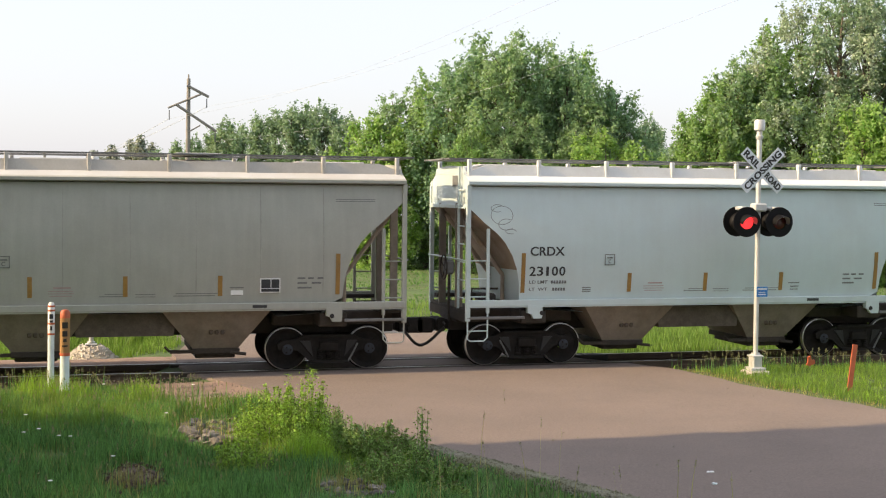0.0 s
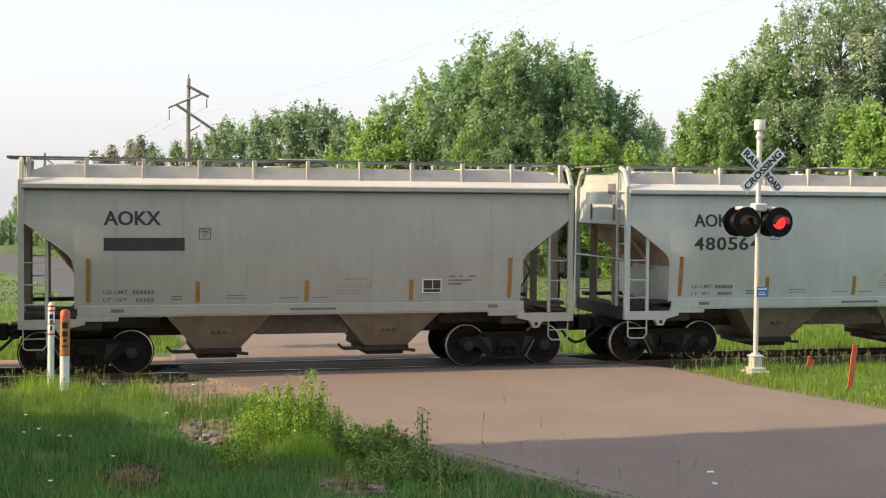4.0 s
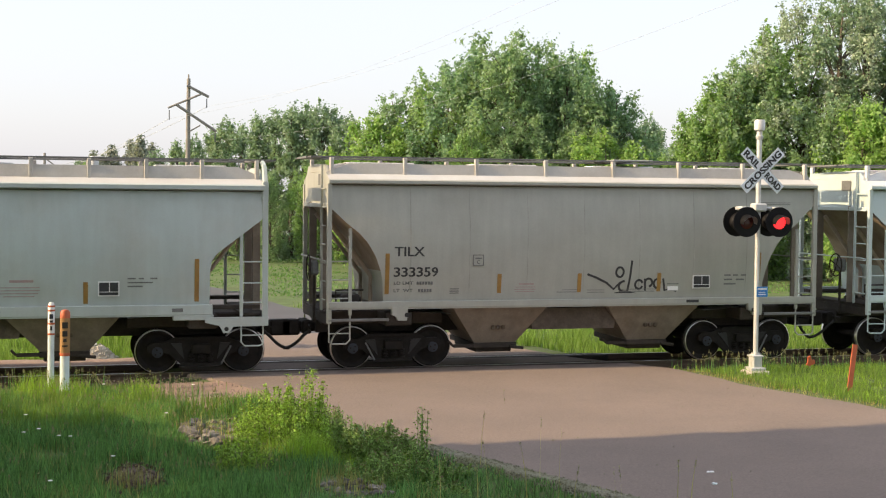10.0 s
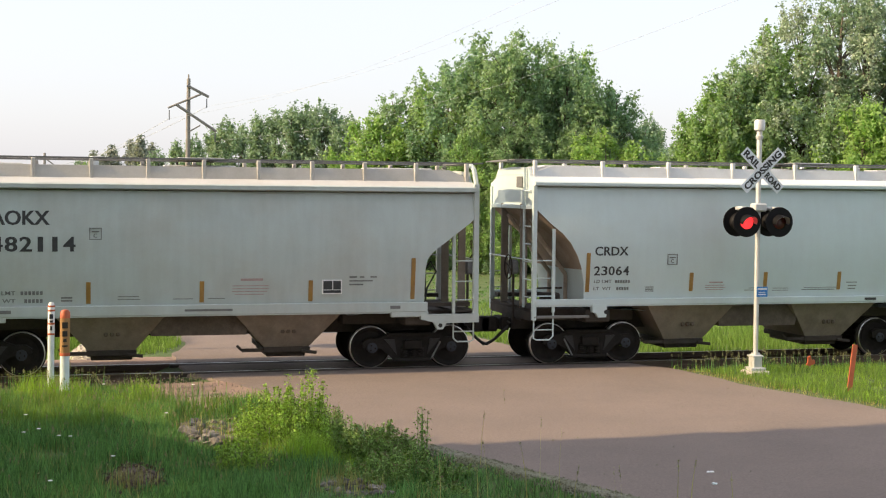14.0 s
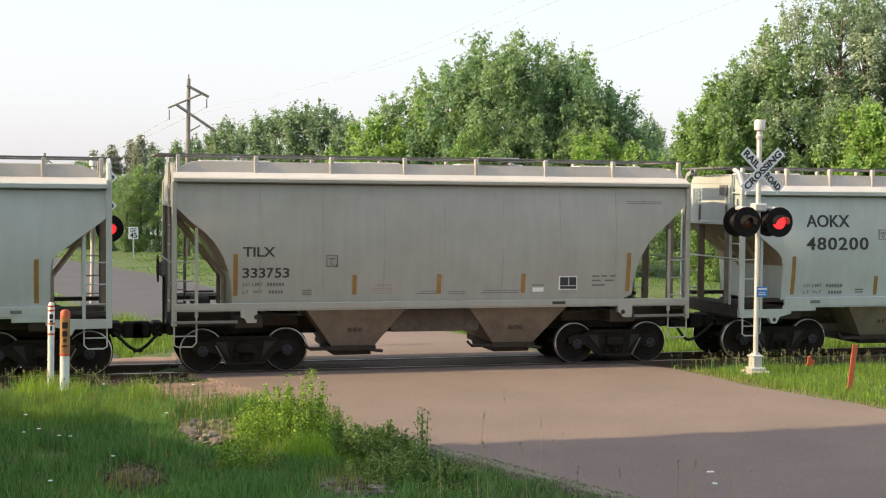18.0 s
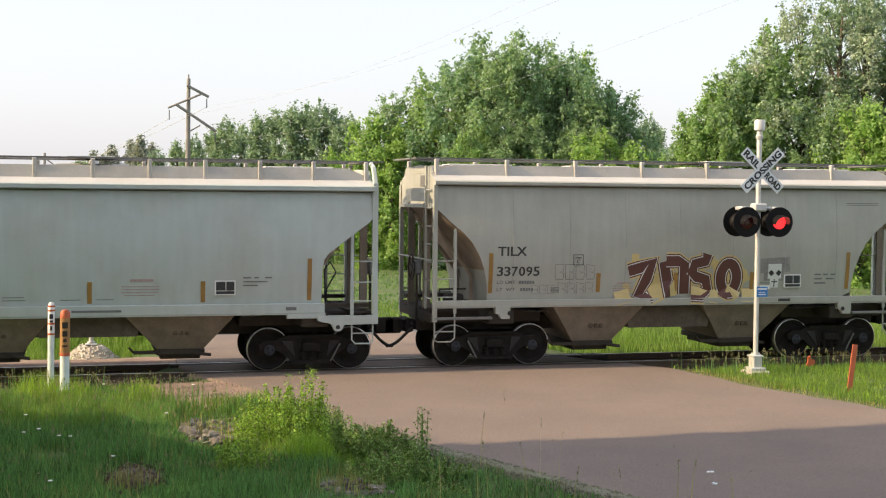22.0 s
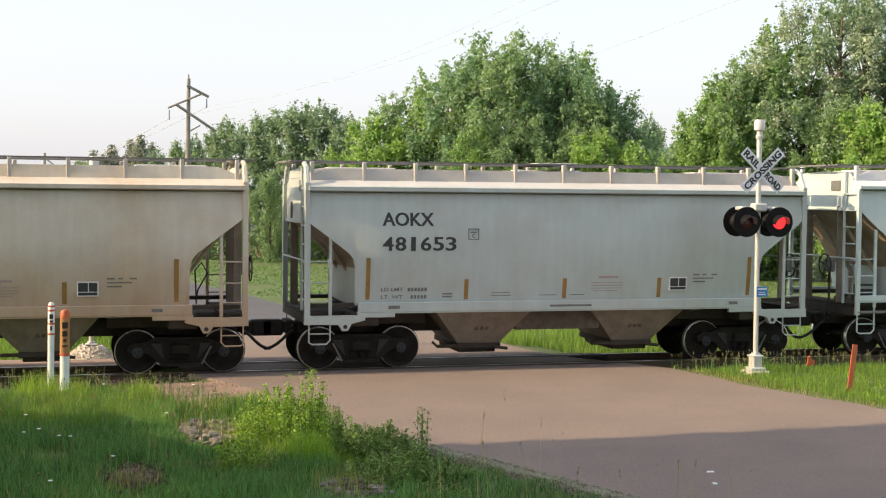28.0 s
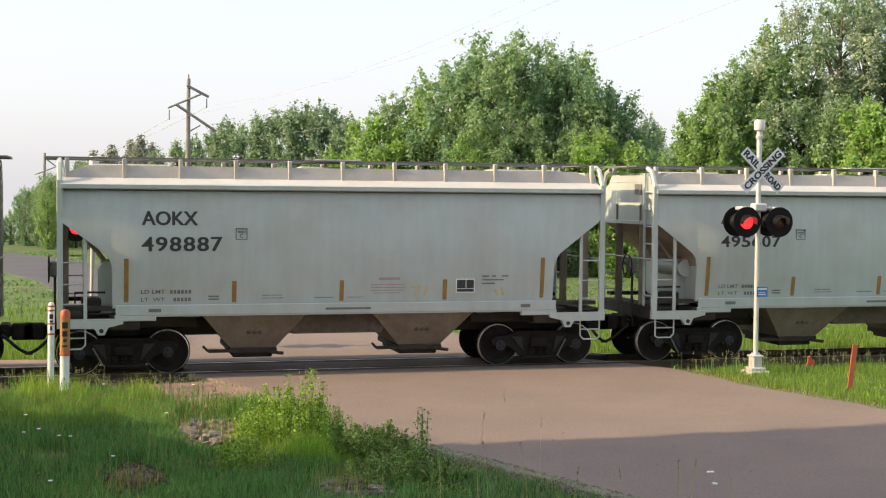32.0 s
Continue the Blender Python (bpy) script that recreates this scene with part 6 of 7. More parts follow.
        if e == gear:
            if kind == "A" and e < 0:
                part("brake_reservoir", Shape().tube([(x - e * 0.95, -1.2, 2.16), (x - e * 0.95, 0.1, 2.16)], 0.20, 14).box(x - e * 0.95 - 0.2, x - e * 0.95 + 0.2, -1.0, -0.9, 1.3, 2.1), body_mat if kind == "A" else M["under"], car, "round brake air reservoir")
            if e < 0:
                part("brake_valve", Shape().box(x - e * 0.62 - 0.2, x - e * 0.62 + 0.2, -1.15, -0.8, 1.30, 1.62, 0.04).tube([(x - e * 0.3, -1.0, 1.36), (x - e * 0.3, -1.0, 1.72), (x - e * 0.9, -1.0, 1.72)], 0.025), M["under"], car)
            else:
                part("brake_pipe", Shape().tube([(x - 0.95, -0.9, 1.45), (x - 0.98, -0.9, 2.15), (x - 0.85, -0.9, 2.32), (x - 0.72, -0.9, 2.1), (x - 0.92, -0.9, 1.75), (x - 0.96, -0.9, 1.5)], 0.018, 6), M["black"], car, "black looped brake pipe")
            wy = -0.55
            part("brake_gear_box", Shape().box(min(x + e * 0.02, x + e * 0.2), max(x + e * 0.02, x + e * 0.2), wy - 0.17, wy + 0.17, 2.02, 2.34, 0.04), M["faint"], car)
            wheel = Shape().tube([(x + e * 0.22, wy + 0.27 * math.cos(a), 2.18 + 0.27 * math.sin(a)) for a in (math.tau * k / 20 for k in range(21))], 0.016, 6)
            for k in range(4):
                a = math.tau * k / 4 + 0.4
                wheel.tube([(x + e * 0.19, wy, 2.18), (x + e * 0.22, wy + 0.27 * math.cos(a), 2.18 + 0.27 * math.sin(a))], 0.014, 5)
            part("brake_wheel", wheel, M["under"], car, "round hand brake wheel")
            part("brake_rod", Shape().tube([(x + e * 0.1, wy, 2.05), (x + e * 0.1, wy, 1.0)], 0.03), M["under"], car)
    for x, z0, z1 in s["bars"]:
        rows = []
        for k in range(5):
            z = z0 + (z1 - z0) * k / 4
            y = -side_y(z, s)
            rows.append([(x - 0.045, y + 0.01, z), (x - 0.045, y - 0.012, z), (x + 0.045, y - 0.012, z), (x + 0.045, y + 0.01, z)])
        part("reflector_strip", Shape().sheet(rows), M["yellow"], car, "faded amber reflector strip")
    build_truck(car, -TRUCK_X[kind], 1)
    build_truck(car, TRUCK_X[kind], -1)
    return car


def paint_word(name, word, car, mat, s, x, z, w, h):
    """A word that follows the curve of the side."""
    a, b = side_y(z, s) + 0.006, side_y(z + h, s) + 0.006
    ob = letters(name, word, car, mat, (0, 0, 0), (w, 0, 0), (0, 0, math.hypot(h, a - b)), "", 0.05 if h > 0.25 else 0.03)
    ob.matrix_basis = pose(x, -a, z, math.degrees(math.atan2(b - a, h)), 0, 0)


def bars(car, name, mat, kind, rows):
    """Unreadable stencil lines: x, z, width, height."""
    s = SPEC[kind]
    sh = Shape()
    for x, z, w, h in rows:
        y = -max(side_y(z, s), side_y(z + h, s))
        sh.box(x, x + w, y - 0.004, y + 0.01 + 0.1 * h, z, z + h)
    part(name, sh, mat, car)


def letter_car(car, kind, paint, mark, number, rnd):
    s = SPEC[kind]
    if kind == "C":
        y = -side_y(2.4, s) - 0.006
        if number == "337145":
            spray(car, kind, "ink", 0.03, [[(-4.20, 2.47), (-4.20, 2.66), (-4.12, 2.66)], [(-3.93, 2.66), (-3.93, 2.47)]])
        elif mark:
            paint_word("reporting_mark", mark, car, M["ink"], s, -4.30, 2.47, 0.79 if mark == "CRDX" else 0.66, 0.20)
        if mark:
            paint_word("car_number", number, car, M["ink"], s, -4.31, 2.03, 0.83 if len(number) == 5 else 0.97, 0.205)
            y = -side_y(1.8, s) - 0.006
            paint_word("load_limit_words", "LD LMT", car, M["faint"], s, -4.30, 1.86, 0.42, 0.07)
            paint_word("light_weight_words", "LT  WT", car, M["faint"], s, -4.30, 1.70, 0.42, 0.07)
        bars(car, "weight_stencil", M["faint"], kind, [(-3.8 + 0.062 * k, 1.86, 0.045, 0.065) for k in range(6)] + [(-3.76 + 0.062 * k, 1.70, 0.045, 0.065) for k in range(5)])
        if not number:
            bars(car, "mark_bar", M["ink"], kind, [(-4.30, 2.48, 0.66, 0.17)])
            bars(car, "number_bar", M["ink"], kind, [(-4.30, 2.04, 0.95, 0.18)])
        bars(car, "capacity_stencil", M["faint"], kind, [(-3.06, 1.70, 0.20, 0.025), (-3.06, 1.75, 0.20, 0.02), (-3.06, 1.66, 0.20, 0.02)])
        bars(car, "sill_note", M["faint"], kind, [(-0.62, 1.66, 0.5, 0.015), (-0.5, 1.71, 0.35, 0.012), (0.1, 1.70, 0.4, 0.012), (0.1, 1.65, 0.4, 0.012)])
        bars(car, "lining_note", M["faint"], kind, [(0.85, 1.66, 0.85, 0.016), (0.9, 1.71, 0.85, 0.012), (2.05, 1.74, 0.22, 0.02), (2.0, 1.82, 0.28, 0.02), (2.05, 1.67, 0.2, 0.02)])
        bars(car, "test_stencil", M["faint"], kind, [(3.4, 2.0, 0.16, 0.035), (3.62, 2.0, 0.12, 0.035), (3.82, 2.0, 0.12, 0.035), (3.4, 1.90, 0.2, 0.035), (3.7, 1.90, 0.2, 0.035), (3.4, 1.80, 0.3, 0.035)])
        bars(car, "eave_note", M["faint"], kind, [(4.2, 3.66, 0.85, 0.012), (4.2, 3.62, 0.85, 0.012)])
        bars(car, "caution_stencil", M["redink"], kind, [(-1.5, 1.84, 0.34, 0.03), (-1.6, 1.78, 0.48, 0.014), (-1.6, 1.73, 0.5, 0.014), (-1.58, 1.68, 0.44, 0.014)])
        if paint == "dirty":
            bars(car, "note_plate", M["white"], kind, [(2.02, 1.68, 0.25, 0.095)])
        bx, bz, bs = -2.56, 2.26, 0.24
        part("sill_tag", Shape().box(2.46, 2.76, -1.622, -1.60, 1.41, 1.47), M["ink"], car)
    else:
        y = -side_y(3.2, s) - 0.006
        if mark:
            up = 0.07 if number.startswith("495") else 0.0
            paint_word("reporting_mark", mark, car, M["ink"], s, -4.19, 3.11 + up, 1.12, 0.29 if not up else 0.25)
            if number:
                paint_word("car_number", number, car, M["ink"], s, -4.19, 2.585 + up, 1.61 if not up else 1.49, 0.295 if not up else 0.255)
            y = -side_y(1.7, s) - 0.006
            paint_word("load_limit_words", "LD LMT", car, M["faint"], s, -4.20, 1.72, 0.48, 0.08)
            paint_word("light_weight_words", "LT  WT", car, M["faint"], s, -4.20, 1.56, 0.48, 0.08)
        bars(car, "weight_stencil", M["faint"], kind, [(-3.62 + 0.074 * k, 1.72, 0.052, 0.075) for k in range(6)] + [(-3.55 + 0.074 * k, 1.56, 0.052, 0.075) for k in range(5)])
        if not number:
            bars(car, "number_bar", M["ink"], kind, [(-4.19, 2.60, 1.6, 0.26)])
        bars(car, "capacity_stencil", M["faint"], kind, [(-2.85, 1.58, 0.22, 0.03), (-2.85, 1.64, 0.22, 0.03)])
        bars(car, "sill_note", M["faint"], kind, [(-1.75, 1.60, 0.45, 0.015), (-1.75, 1.66, 0.42, 0.015), (-0.65, 1.60, 0.4, 0.015), (0.05, 1.60, 0.35, 0.015)])
        bars(car, "test_stencil", M["faint"], kind, [(3.0, 2.02, 0.16, 0.03), (3.22, 2.02, 0.1, 0.03), (3.45, 2.02, 0.14, 0.03), (3.0, 1.94, 0.5, 0.025), (3.0, 1.86, 0.3, 0.03)])
        bars(car, "caution_stencil", M["redink"], kind, [(0.72, 1.97, 0.46, 0.05), (0.55, 1.86, 0.75, 0.016), (0.55, 1.80, 0.75, 0.016), (0.55, 1.74, 0.72, 0.016), (0.6, 1.68, 0.6, 0.016)])
        part("sill_tag", Shape().box(-4.05, -3.8, -1.622, -1.60, 1.35, 1.42).box(-0.42, 0.55, -1.622, -1.60, 1.355, 1.40).box(3.88, 4.1, -1.622, -1.60, 1.35, 1.42), M["faint"], car)
        bx, bz, bs = -2.30, 2.82, 0.24
    y = -max(side_y(bz, s), side_y(bz + bs, s))
    sh = Shape()
    for q in ((bx, bx + bs, bz, bz + 0.016), (bx, bx + bs, bz + bs - 0.016, bz + bs), (bx, bx + 0.016, bz, bz + bs), (bx + bs - 0.016, bx + bs, bz, bz + bs)):
        sh.box(q[0], q[1], y - 0.004, y + 0.02, q[2], q[3])
    sh.box(bx + 0.05, bx + 0.19, y - 0.004, y + 0.004, bz + 0.15, bz + 0.175)
    part("plate_mark", sh, M["faint"], car)
    letters("plate_letter", "C", car, M["faint"], (bx + 0.08, y - 0.005, bz + 0.04), (0.07, 0, 0), (0, 0, 0.085))
    if paint != "pale" or kind == "A":
        px, pz = (2.42, 1.68) if kind == "A" else (2.62, 1.72)
        y = -side_y(pz + 0.3, s)
        card = part("route_card", Shape().box(px, px + 0.42, y - 0.008, y + 0.04, pz, pz + 0.30, 0.002), M["white"], car, "white card with black panels")
        part("panel", Shape().box(px + 0.022, px + 0.215, y - 0.012, y - 0.004, pz + 0.095, pz + 0.278).box(px + 0.232, px + 0.398, y - 0.012, y - 0.004, pz + 0.095, pz + 0.278).box(px + 0.022, px + 0.398, y - 0.012, y - 0.004, pz + 0.022, pz + 0.082), M["ink"], card)


def arc(cx, cz, rx, rz, a0, a1, n=14):
    return [(cx + rx * math.cos(radians(a0 + (a1 - a0) * k / n)), cz + rz * math.sin(radians(a0 + (a1 - a0) * k / n))) for k in range(n + 1)]


def spray(car, kind, mat, width, lines, lift=0.004, label=""):
    """Sprayed strokes on the side, one part for each colour of a tag."""
    s = SPEC[kind]
    sh = Shape()
    for pts in lines:
        n = len(sh.v)
        sh.ribbon(pts, width, 0, 0)
        for i in range(n, len(sh.v)):
            x, _, z = sh.v[i]
            sh.v[i] = (x, -(1.616 if z < s["s1"] + 0.012 else side_y(z, s)) - lift, z)
    part("graffiti", sh, M[mat], car, label, fix=False, smooth=False)


def graffiti(cars):
    c = cars[0]
    spray(c, "C", "faint", 0.012, [arc(-4.95, 3.35, 0.25, 0.2, 0, 400, 18), arc(-4.85, 3.15, 0.18, 0.12, 60, 320), arc(-4.75, 3.0, 0.12, 0.05, 0, 300), arc(-5.05, 3.5, 0.14, 0.08, 30, 300)], label="faint grey scribble")
    c = cars[6]
    spray(c, "A", "spray_teal", 0.07, [arc(-2.86, 1.98, 0.08, 0.1, 60, 330), arc(-2.68, 1.96, 0.07, 0.1, 0, 360), [(-2.56, 2.08), (-2.52, 1.86), (-2.44, 2.05), (-2.38, 1.9)], [(-2.92, 1.82), (-2.7, 1.86), (-2.45, 1.82)]], label="teal sprayed tag")
    spray(c, "A", "spray_red", 0.045, [arc(-1.9, 2.0, 0.09, 0.07, 30, 200), arc(-1.95, 1.86, 0.09, 0.08, 120, -90), arc(-1.68, 1.95, 0.07, 0.09, 0, 360), [(-1.55, 2.05), (-1.52, 1.83), (-1.42, 2.03), (-1.36, 1.82)], arc(-1.2, 1.94, 0.08, 0.1, 20, 340),
                                   [(-1.05, 2.06), (-1.04, 1.80), (-0.9, 2.02), (-0.84, 1.82)], arc(-0.7, 1.96, 0.07, 0.09, 0, 300), [(-2.02, 1.72), (-1.5, 1.78), (-1.05, 1.72), (-0.6, 1.8)], arc(-1.62, 2.15, 0.06, 0.05, 0, 360), arc(-1.05, 1.66, 0.06, 0.08, 90, 400)], label="red sprayed tag")
    spray(c, "A", "spray_pale", 0.42, [[(0.3, 2.35), (0.75, 2.35)], [(0.2, 1.95), (0.95, 1.9)], [(0.25, 1.6), (0.9, 1.55)]], 0.003)
    spray(c, "A", "spray_black", 0.04, [arc(0.42, 2.3, 0.40, 0.34, -30, 215, 20), arc(0.22, 1.92, 0.20, 0.14, 60, 260), arc(0.20, 1.70, 0.16, 0.12, 100, 280), [(0.15, 1.58), (0.3, 1.44), (0.55, 1.42), (0.8, 1.5), (0.9, 1.42)],
                                     arc(0.85, 1.88, 0.28, 0.20, -60, 120), arc(1.0, 1.62, 0.22, 0.16, -90, 70), [(0.5, 1.95), (0.52, 1.6)], [(0.75, 2.0), (0.62, 1.78), (0.8, 1.6)], [(0.38, 2.12), (0.4, 1.9)]], label="large black bubble figure")
    spray(c, "A", "spray_black", 0.025, [[(1.32, 1.8), (1.36, 2.0), (1.44, 1.82), (1.5, 2.02)], arc(1.55, 2.02, 0.05, 0.05, 0, 360), [(1.4, 1.74), (1.62, 1.78)], [(3.0, 1.62), (3.1, 1.78), (3.18, 1.62), (3.3, 1.8)], arc(3.42, 1.7, 0.06, 0.08, 0, 360), [(3.5, 1.62), (3.6, 1.82), (3.72, 1.62)]])
    c = cars[10]
    spray(c, "C", "spray_pale", 0.14, [[(-1.22, 1.92), (-1.08, 1.60)], [(-0.94, 1.92), (-1.08, 1.60)], [(-1.18, 1.9), (-0.98, 1.9)], [(-1.08, 1.88), (-1.08, 1.66)]], label="pale sprayed heart")
    spray(c, "C", "spray_black", 0.05, [arc(-0.70, 1.74, 0.12, 0.26, 60, 300), arc(-0.41, 1.74, 0.10, 0.26, 0, 360, 18), [(-0.20, 1.48), (-0.18, 2.0)], arc(-0.14, 1.86, 0.10, 0.13, 100, -90), arc(0.1, 1.88, 0.09, 0.12, 40, 270), arc(0.08, 1.62, 0.10, 0.14, 90, -130),
                                      [(-1.22, 1.46), (-1.14, 1.54)], [(-0.96, 1.46), (-1.04, 1.54)]], label="hand-sprayed black letters")
    c = cars[11]
    spray(c, "C", "spray_black", 0.05, [[(0.08, 2.06), (0.3, 1.98), (0.55, 1.86), (0.72, 1.72), (0.88, 1.88)], arc(0.85, 2.1, 0.09, 0.11, 0, 360), [(1.13, 2.36), (1.1, 2.0), (1.05, 1.66)], arc(0.98, 1.78, 0.14, 0.12, 90, 290), [(0.75, 1.62), (1.0, 1.66), (1.3, 1.6)],
                                     arc(1.32, 1.82, 0.09, 0.1, 20, 340), [(1.46, 1.95), (1.48, 1.68)], arc(1.55, 1.86, 0.09, 0.09, 150, -80), arc(1.76, 1.84, 0.08, 0.1, 0, 330), [(1.9, 1.95), (1.95, 1.68), (2.1, 1.74), (2.24, 1.66)]], label="thin black sprayed tag")
    c = cars[24]
    spray(c, "C", "spray_grey", 0.018, scribble(4, -2.99, -2.02, 1.95, 2.28, 4) + scribble(5, -2.9, -2.05, 1.60, 1.88, 4) + scribble(6, -3.52, -2.95, 1.63, 1.83, 3), label="faint grey outlined tag")
    zp = [[(-1.24, 2.12), (-0.95, 2.20), (-0.66, 2.36), (-0.80, 1.95), (-0.98, 1.58), (-0.70, 1.56), (-0.45, 1.68)], [(-0.40, 2.33), (-0.30, 1.90), (-0.24, 1.54)], [(-0.34, 2.34), (-0.05, 2.34), (0.10, 2.26), (0.12, 1.90), (0.13, 1.60)],
          [(0.66, 2.50), (0.62, 2.34), (0.36, 2.28), (0.30, 2.08), (0.42, 1.98), (0.64, 1.92), (0.70, 1.70), (0.52, 1.56), (0.28, 1.58)], arc(1.21, 1.95, 0.20, 0.33, 0, 365, 22)]
    spray(c, "C", "spray_cream", 0.30, [[(-1.55, 1.50), (-1.2, 1.58)], [(-1.30, 1.68), (-1.18, 1.76)], [(-1.18, 2.36), (-1.0, 2.36)], [(-0.62, 2.05), (-0.55, 1.6)], [(-0.12, 2.05), (-0.02, 1.56)], [(0.8, 2.2), (0.95, 2.25)], [(0.75, 1.55), (0.95, 1.52)], [(1.5, 2.1), (1.62, 1.85)], [(1.55, 1.56), (2.0, 1.55)]], 0.004, "cream sprayed background cloud")
    spray(c, "C", "spray_cream", 0.40, zp, 0.005)
    spray(c, "C", "spray_plum", 0.33, zp, 0.007, "plum-brown outline of the letters")
    spray(c, "C", "spray_pale", 0.275, zp, 0.009, "white inner line of the letters")
    spray(c, "C", "spray_plum", 0.235, zp, 0.011, "plum-brown sprayed block letters")
    spray(c, "C", "spray_grey", 0.34, [[(2.0, 2.22), (2.75, 2.26)], [(2.1, 2.05), (2.6, 2.05)]], 0.003, "thin grey sprayed patch")
    spray(c, "C", "spray_pale", 0.34, [[(2.20, 2.10), (2.54, 2.10)]], 0.006, "pale sprayed skull")
    spray(c, "C", "spray_pale", 0.22, [[(2.37, 1.98), (2.37, 1.72)]], 0.007)
    spray(c, "C", "spray_black", 0.10, [[(2.25, 2.10), (2.32, 2.02)], [(2.43, 2.02), (2.50, 2.10)]], 0.010)
    spray(c, "C", "spray_black", 0.025, [[(2.30, 1.86), (2.45, 1.86)], [(2.37, 1.92), (2.37, 1.74)]], 0.010)
    c = cars[32]
    spray(c, "A", "spray_black", 0.065, [arc(-2.02, 1.98, 0.30, 0.32, 10, 215, 20), [(-2.27, 1.80), (-2.10, 1.66), (-2.22, 1.56), (-2.20, 1.46), (-2.0, 1.46), (-1.82, 1.52)], arc(-1.38, 1.74, 0.31, 0.36, 0, 365, 24), arc(-1.40, 1.66, 0.09, 0.16, 60, 330),
                                      arc(-0.82, 1.72, 0.30, 0.37, 130, -135, 24), arc(-0.86, 1.64, 0.08, 0.15, 60, 330), arc(-0.30, 1.72, 0.29, 0.34, 120, -140, 24), arc(-0.34, 1.64, 0.07, 0.13, 60, 330), arc(0.24, 1.58, 0.11, 0.12, 0, 365)], label="black outlined bubble tag")
    c = cars[33]
    spray(c, "C", "spray_black", 0.045, [[(-1.22, 2.40), (-0.98, 2.42), (-1.04, 2.12)], [(-1.18, 2.24), (-0.98, 2.27)], [(-0.86, 2.1), (-0.8, 2.42)], arc(-0.74, 2.32, 0.09, 0.09, 120, -80), [(-0.78, 2.25), (-0.64, 2.08)], [(-0.56, 2.4), (-0.58, 2.1)],
                                      [(-0.42, 2.42), (-0.46, 2.1)], [(-0.2, 2.42), (-0.44, 2.26), (-0.22, 2.12)], arc(0.05, 2.36, 0.09, 0.08, 30, 270), arc(0.02, 2.2, 0.10, 0.09, 90, -130), [(-0.7, 2.02), (-0.42, 2.05)], [(-0.62, 1.97), (-0.48, 1.99)]], label="thin black sprayed tag")
    c = cars[36]
    spray(c, "A", "spray_cream", 0.05, [[(1.45, 1.8), (1.62, 1.84), (1.5, 1.6)], [(1.8, 1.82), (1.72, 1.6)], [(3.3, 1.75), (3.4, 1.56)], [(3.45, 1.8), (3.5, 1.6)]], label="worn orange spray marks")


def scribble(seed, x0, x1, z0, z1, count):
    """Thin outlined block letters of no meaning."""
    rnd = random.Random(seed)
    out, w = [], (x1 - x0) / count
    for i in range(count):
        a, h = x0 + i * w, z1 - z0
        out.append([(a + 0.1 * w, z0 + rnd.uniform(0, 0.1) * h), (a + 0.05 * w, z1), (a + 0.9 * w, z1 - rnd.uniform(0, 0.15) * h), (a + 0.85 * w, z0 + 0.55 * h), (a + 0.4 * w, z0 + 0.5 * h), (a + 0.9 * w, z0 + 0.4 * h), (a + 0.85 * w, z0), (a + 0.1 * w, z0)])
    return out


def train():
    protos, cars = {}, []
    tone = {"pale": "pale blue-grey", "grey": "light grey", "dirty": "dusty taupe-grey", "tan": "rusty tan-stained"}
    for kind, paint, mark, number, gear in CARS:
        key = (kind, paint, gear)
        if key in protos:
            car = copy_thing(protos[key], pose(0, 0, 0))
        else:
            car = protos[key] = build_hopper(*key)
        shape = "rounded end cut-outs" if kind == "C" else "angular end cut-outs"
        tagged(car, f"{tone[paint]} covered hopper car with {shape}", "freight car", "covered hopper train")
        cars.append(car)
    rnd = random.Random(5)
    for car, (kind, paint, mark, number, gear) in zip(cars, CARS):
        letter_car(car, kind, paint, mark, number, rnd)
    graffiti(cars)
    return cars


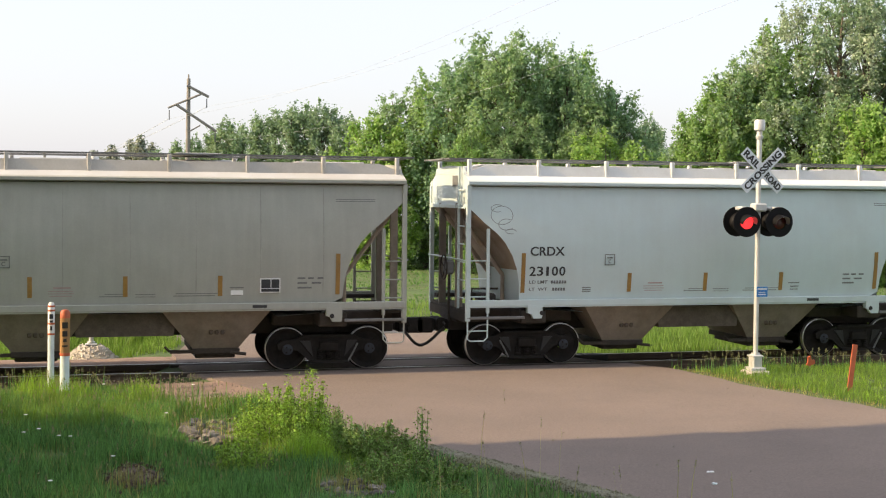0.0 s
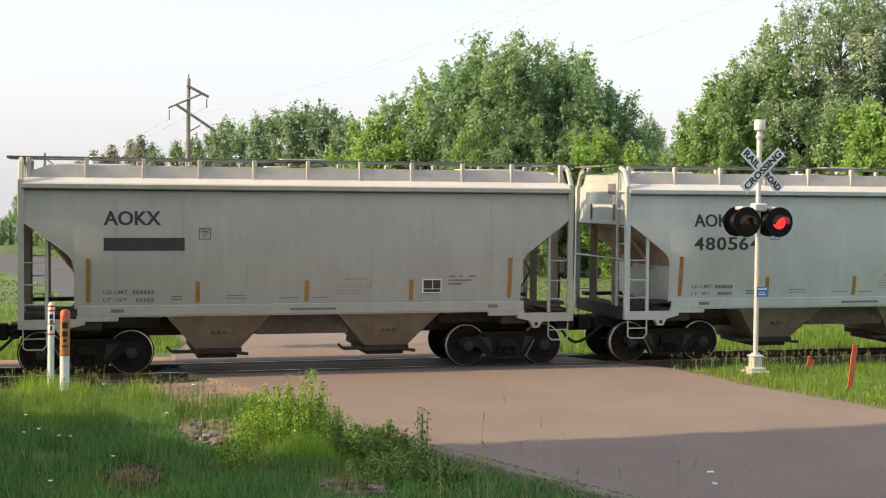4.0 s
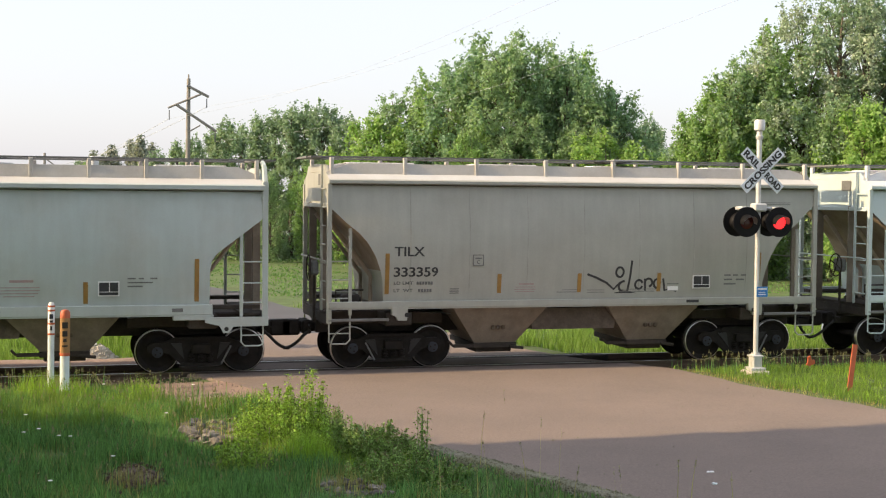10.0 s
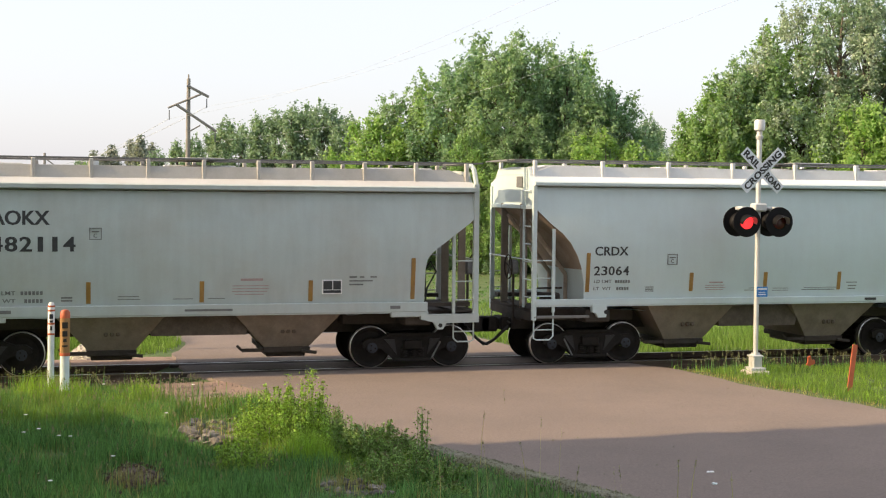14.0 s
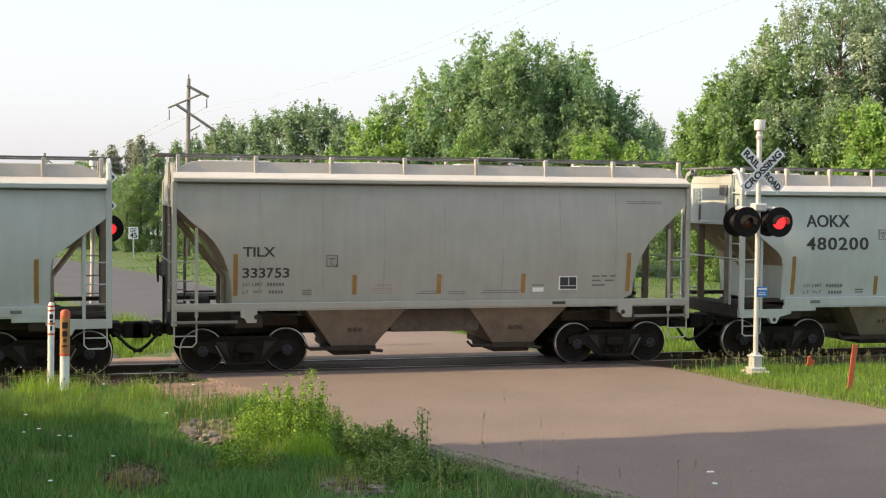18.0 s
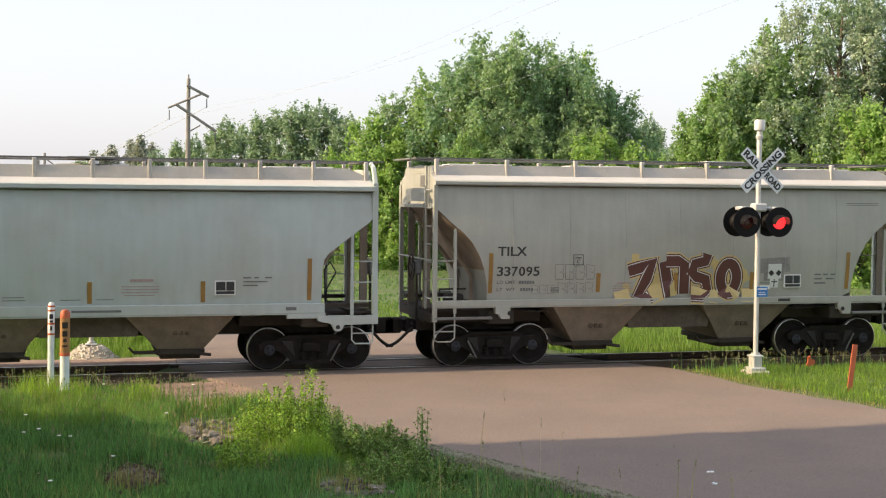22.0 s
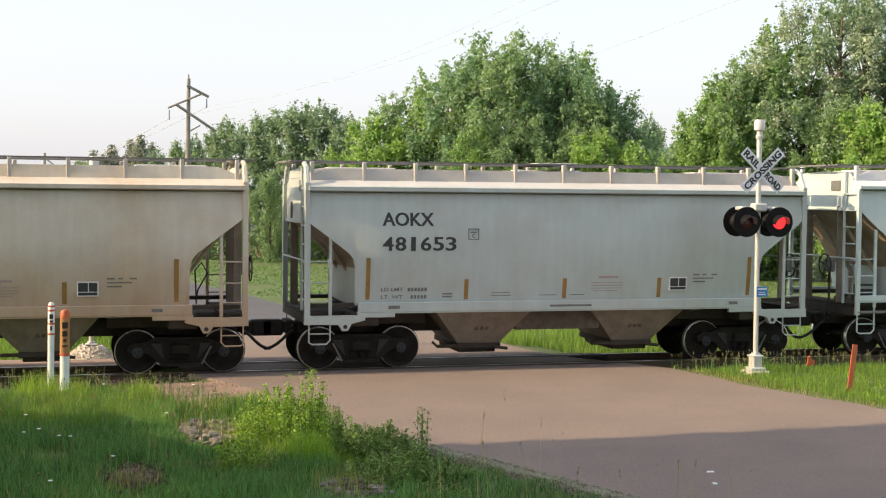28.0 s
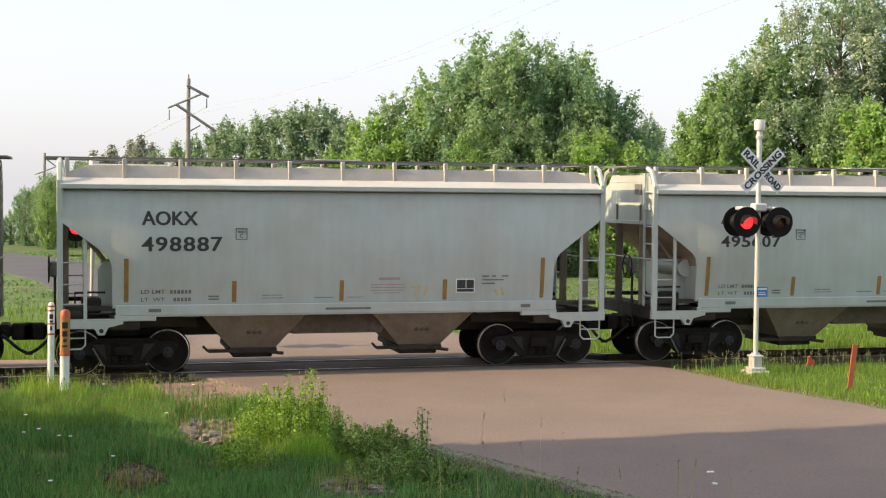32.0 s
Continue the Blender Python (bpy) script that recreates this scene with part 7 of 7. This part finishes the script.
def train_way(t):
    """How far the first car's lettering point has come, in metres, t seconds after the start."""
    u = (t - 16.0) / 16.0
    return 231.0037 + u * (224.9882 + u * (4.4751 + u * (1.1424 + u * 0.1754)))


def car_centres():
    """Each car's distance behind the first."""
    out, back = [], 0.0
    for i, c in enumerate(CARS):
        if i:
            back += HALF[CARS[i - 1][0]] + HALF[c[0]]
        out.append(back)
    return out


def motions():
    # the crossing lights flash in turn: each lens drum makes half a turn at every change
    first, half = 0.61, 0.5956
    for drum, lit_odd in DRUMS:
        ang, rows = (0.0 if lit_odd else 180.0), []
        base = drum.matrix_basis.copy()
        starts = [round((first + k * half) * FPS) - 1 for k in range(60) if first + k * half < 31.8]
        for k, f in ((4, 91), (9, 177), (14, 266), (46, 841), (51, 927)):
            starts[k] = f
        starts = [0] + starts
        rows.append((0.0, base @ pose(0, 0, 0, 0, 0, ang + 180.0)))
        ang += 180.0
        for f in starts:
            for k in range(4):
                if f + k > 0:
                    rows.append(((f + k) / FPS, base @ pose(0, 0, 0, 0, 0, ang + 60.0 * k)))
            ang += 180.0
        rows.append((32.0, base @ pose(0, 0, 0, 0, 0, ang)))
        walk(drum, rows)
    for car, back, slack in zip(TRAIN, car_centres(), SLACK):
        walk(car, [(t, pose(train_way(t) + 4.336 - back + slack, 0, 0)) for t in range(33)])
        # wheels turn while the car is near the crossing
        near = [f for f in range(0, 32 * FPS + 1) if -13 < train_way(f / FPS) + 4.336 - back < 30]
        if not near:
            continue
        stops = ([0] if near[0] > 0 else []) + near + ([32 * FPS] if near[-1] < 32 * FPS else [])
        for truck in [c for c in car.children if c.name.startswith("truck")]:
            for ws in [c for c in truck.children if c.name.startswith("wheelset")]:
                at = ws.matrix_basis.translation.copy()
                rows = []
                for f in stops:
                    g = min(max(f, near[0]), near[-1])
                    rows.append((f / FPS, pose(at.x, at.y, at.z, 0, math.degrees((train_way(g / FPS) - train_way(near[0] / FPS)) / WHEEL_R), 0)))
                walk(ws, rows)


# ---- build ----
ground_sheet()
road_sheet()
track()
roadside()
woods()
planting()
TRAIN = train()
motions()
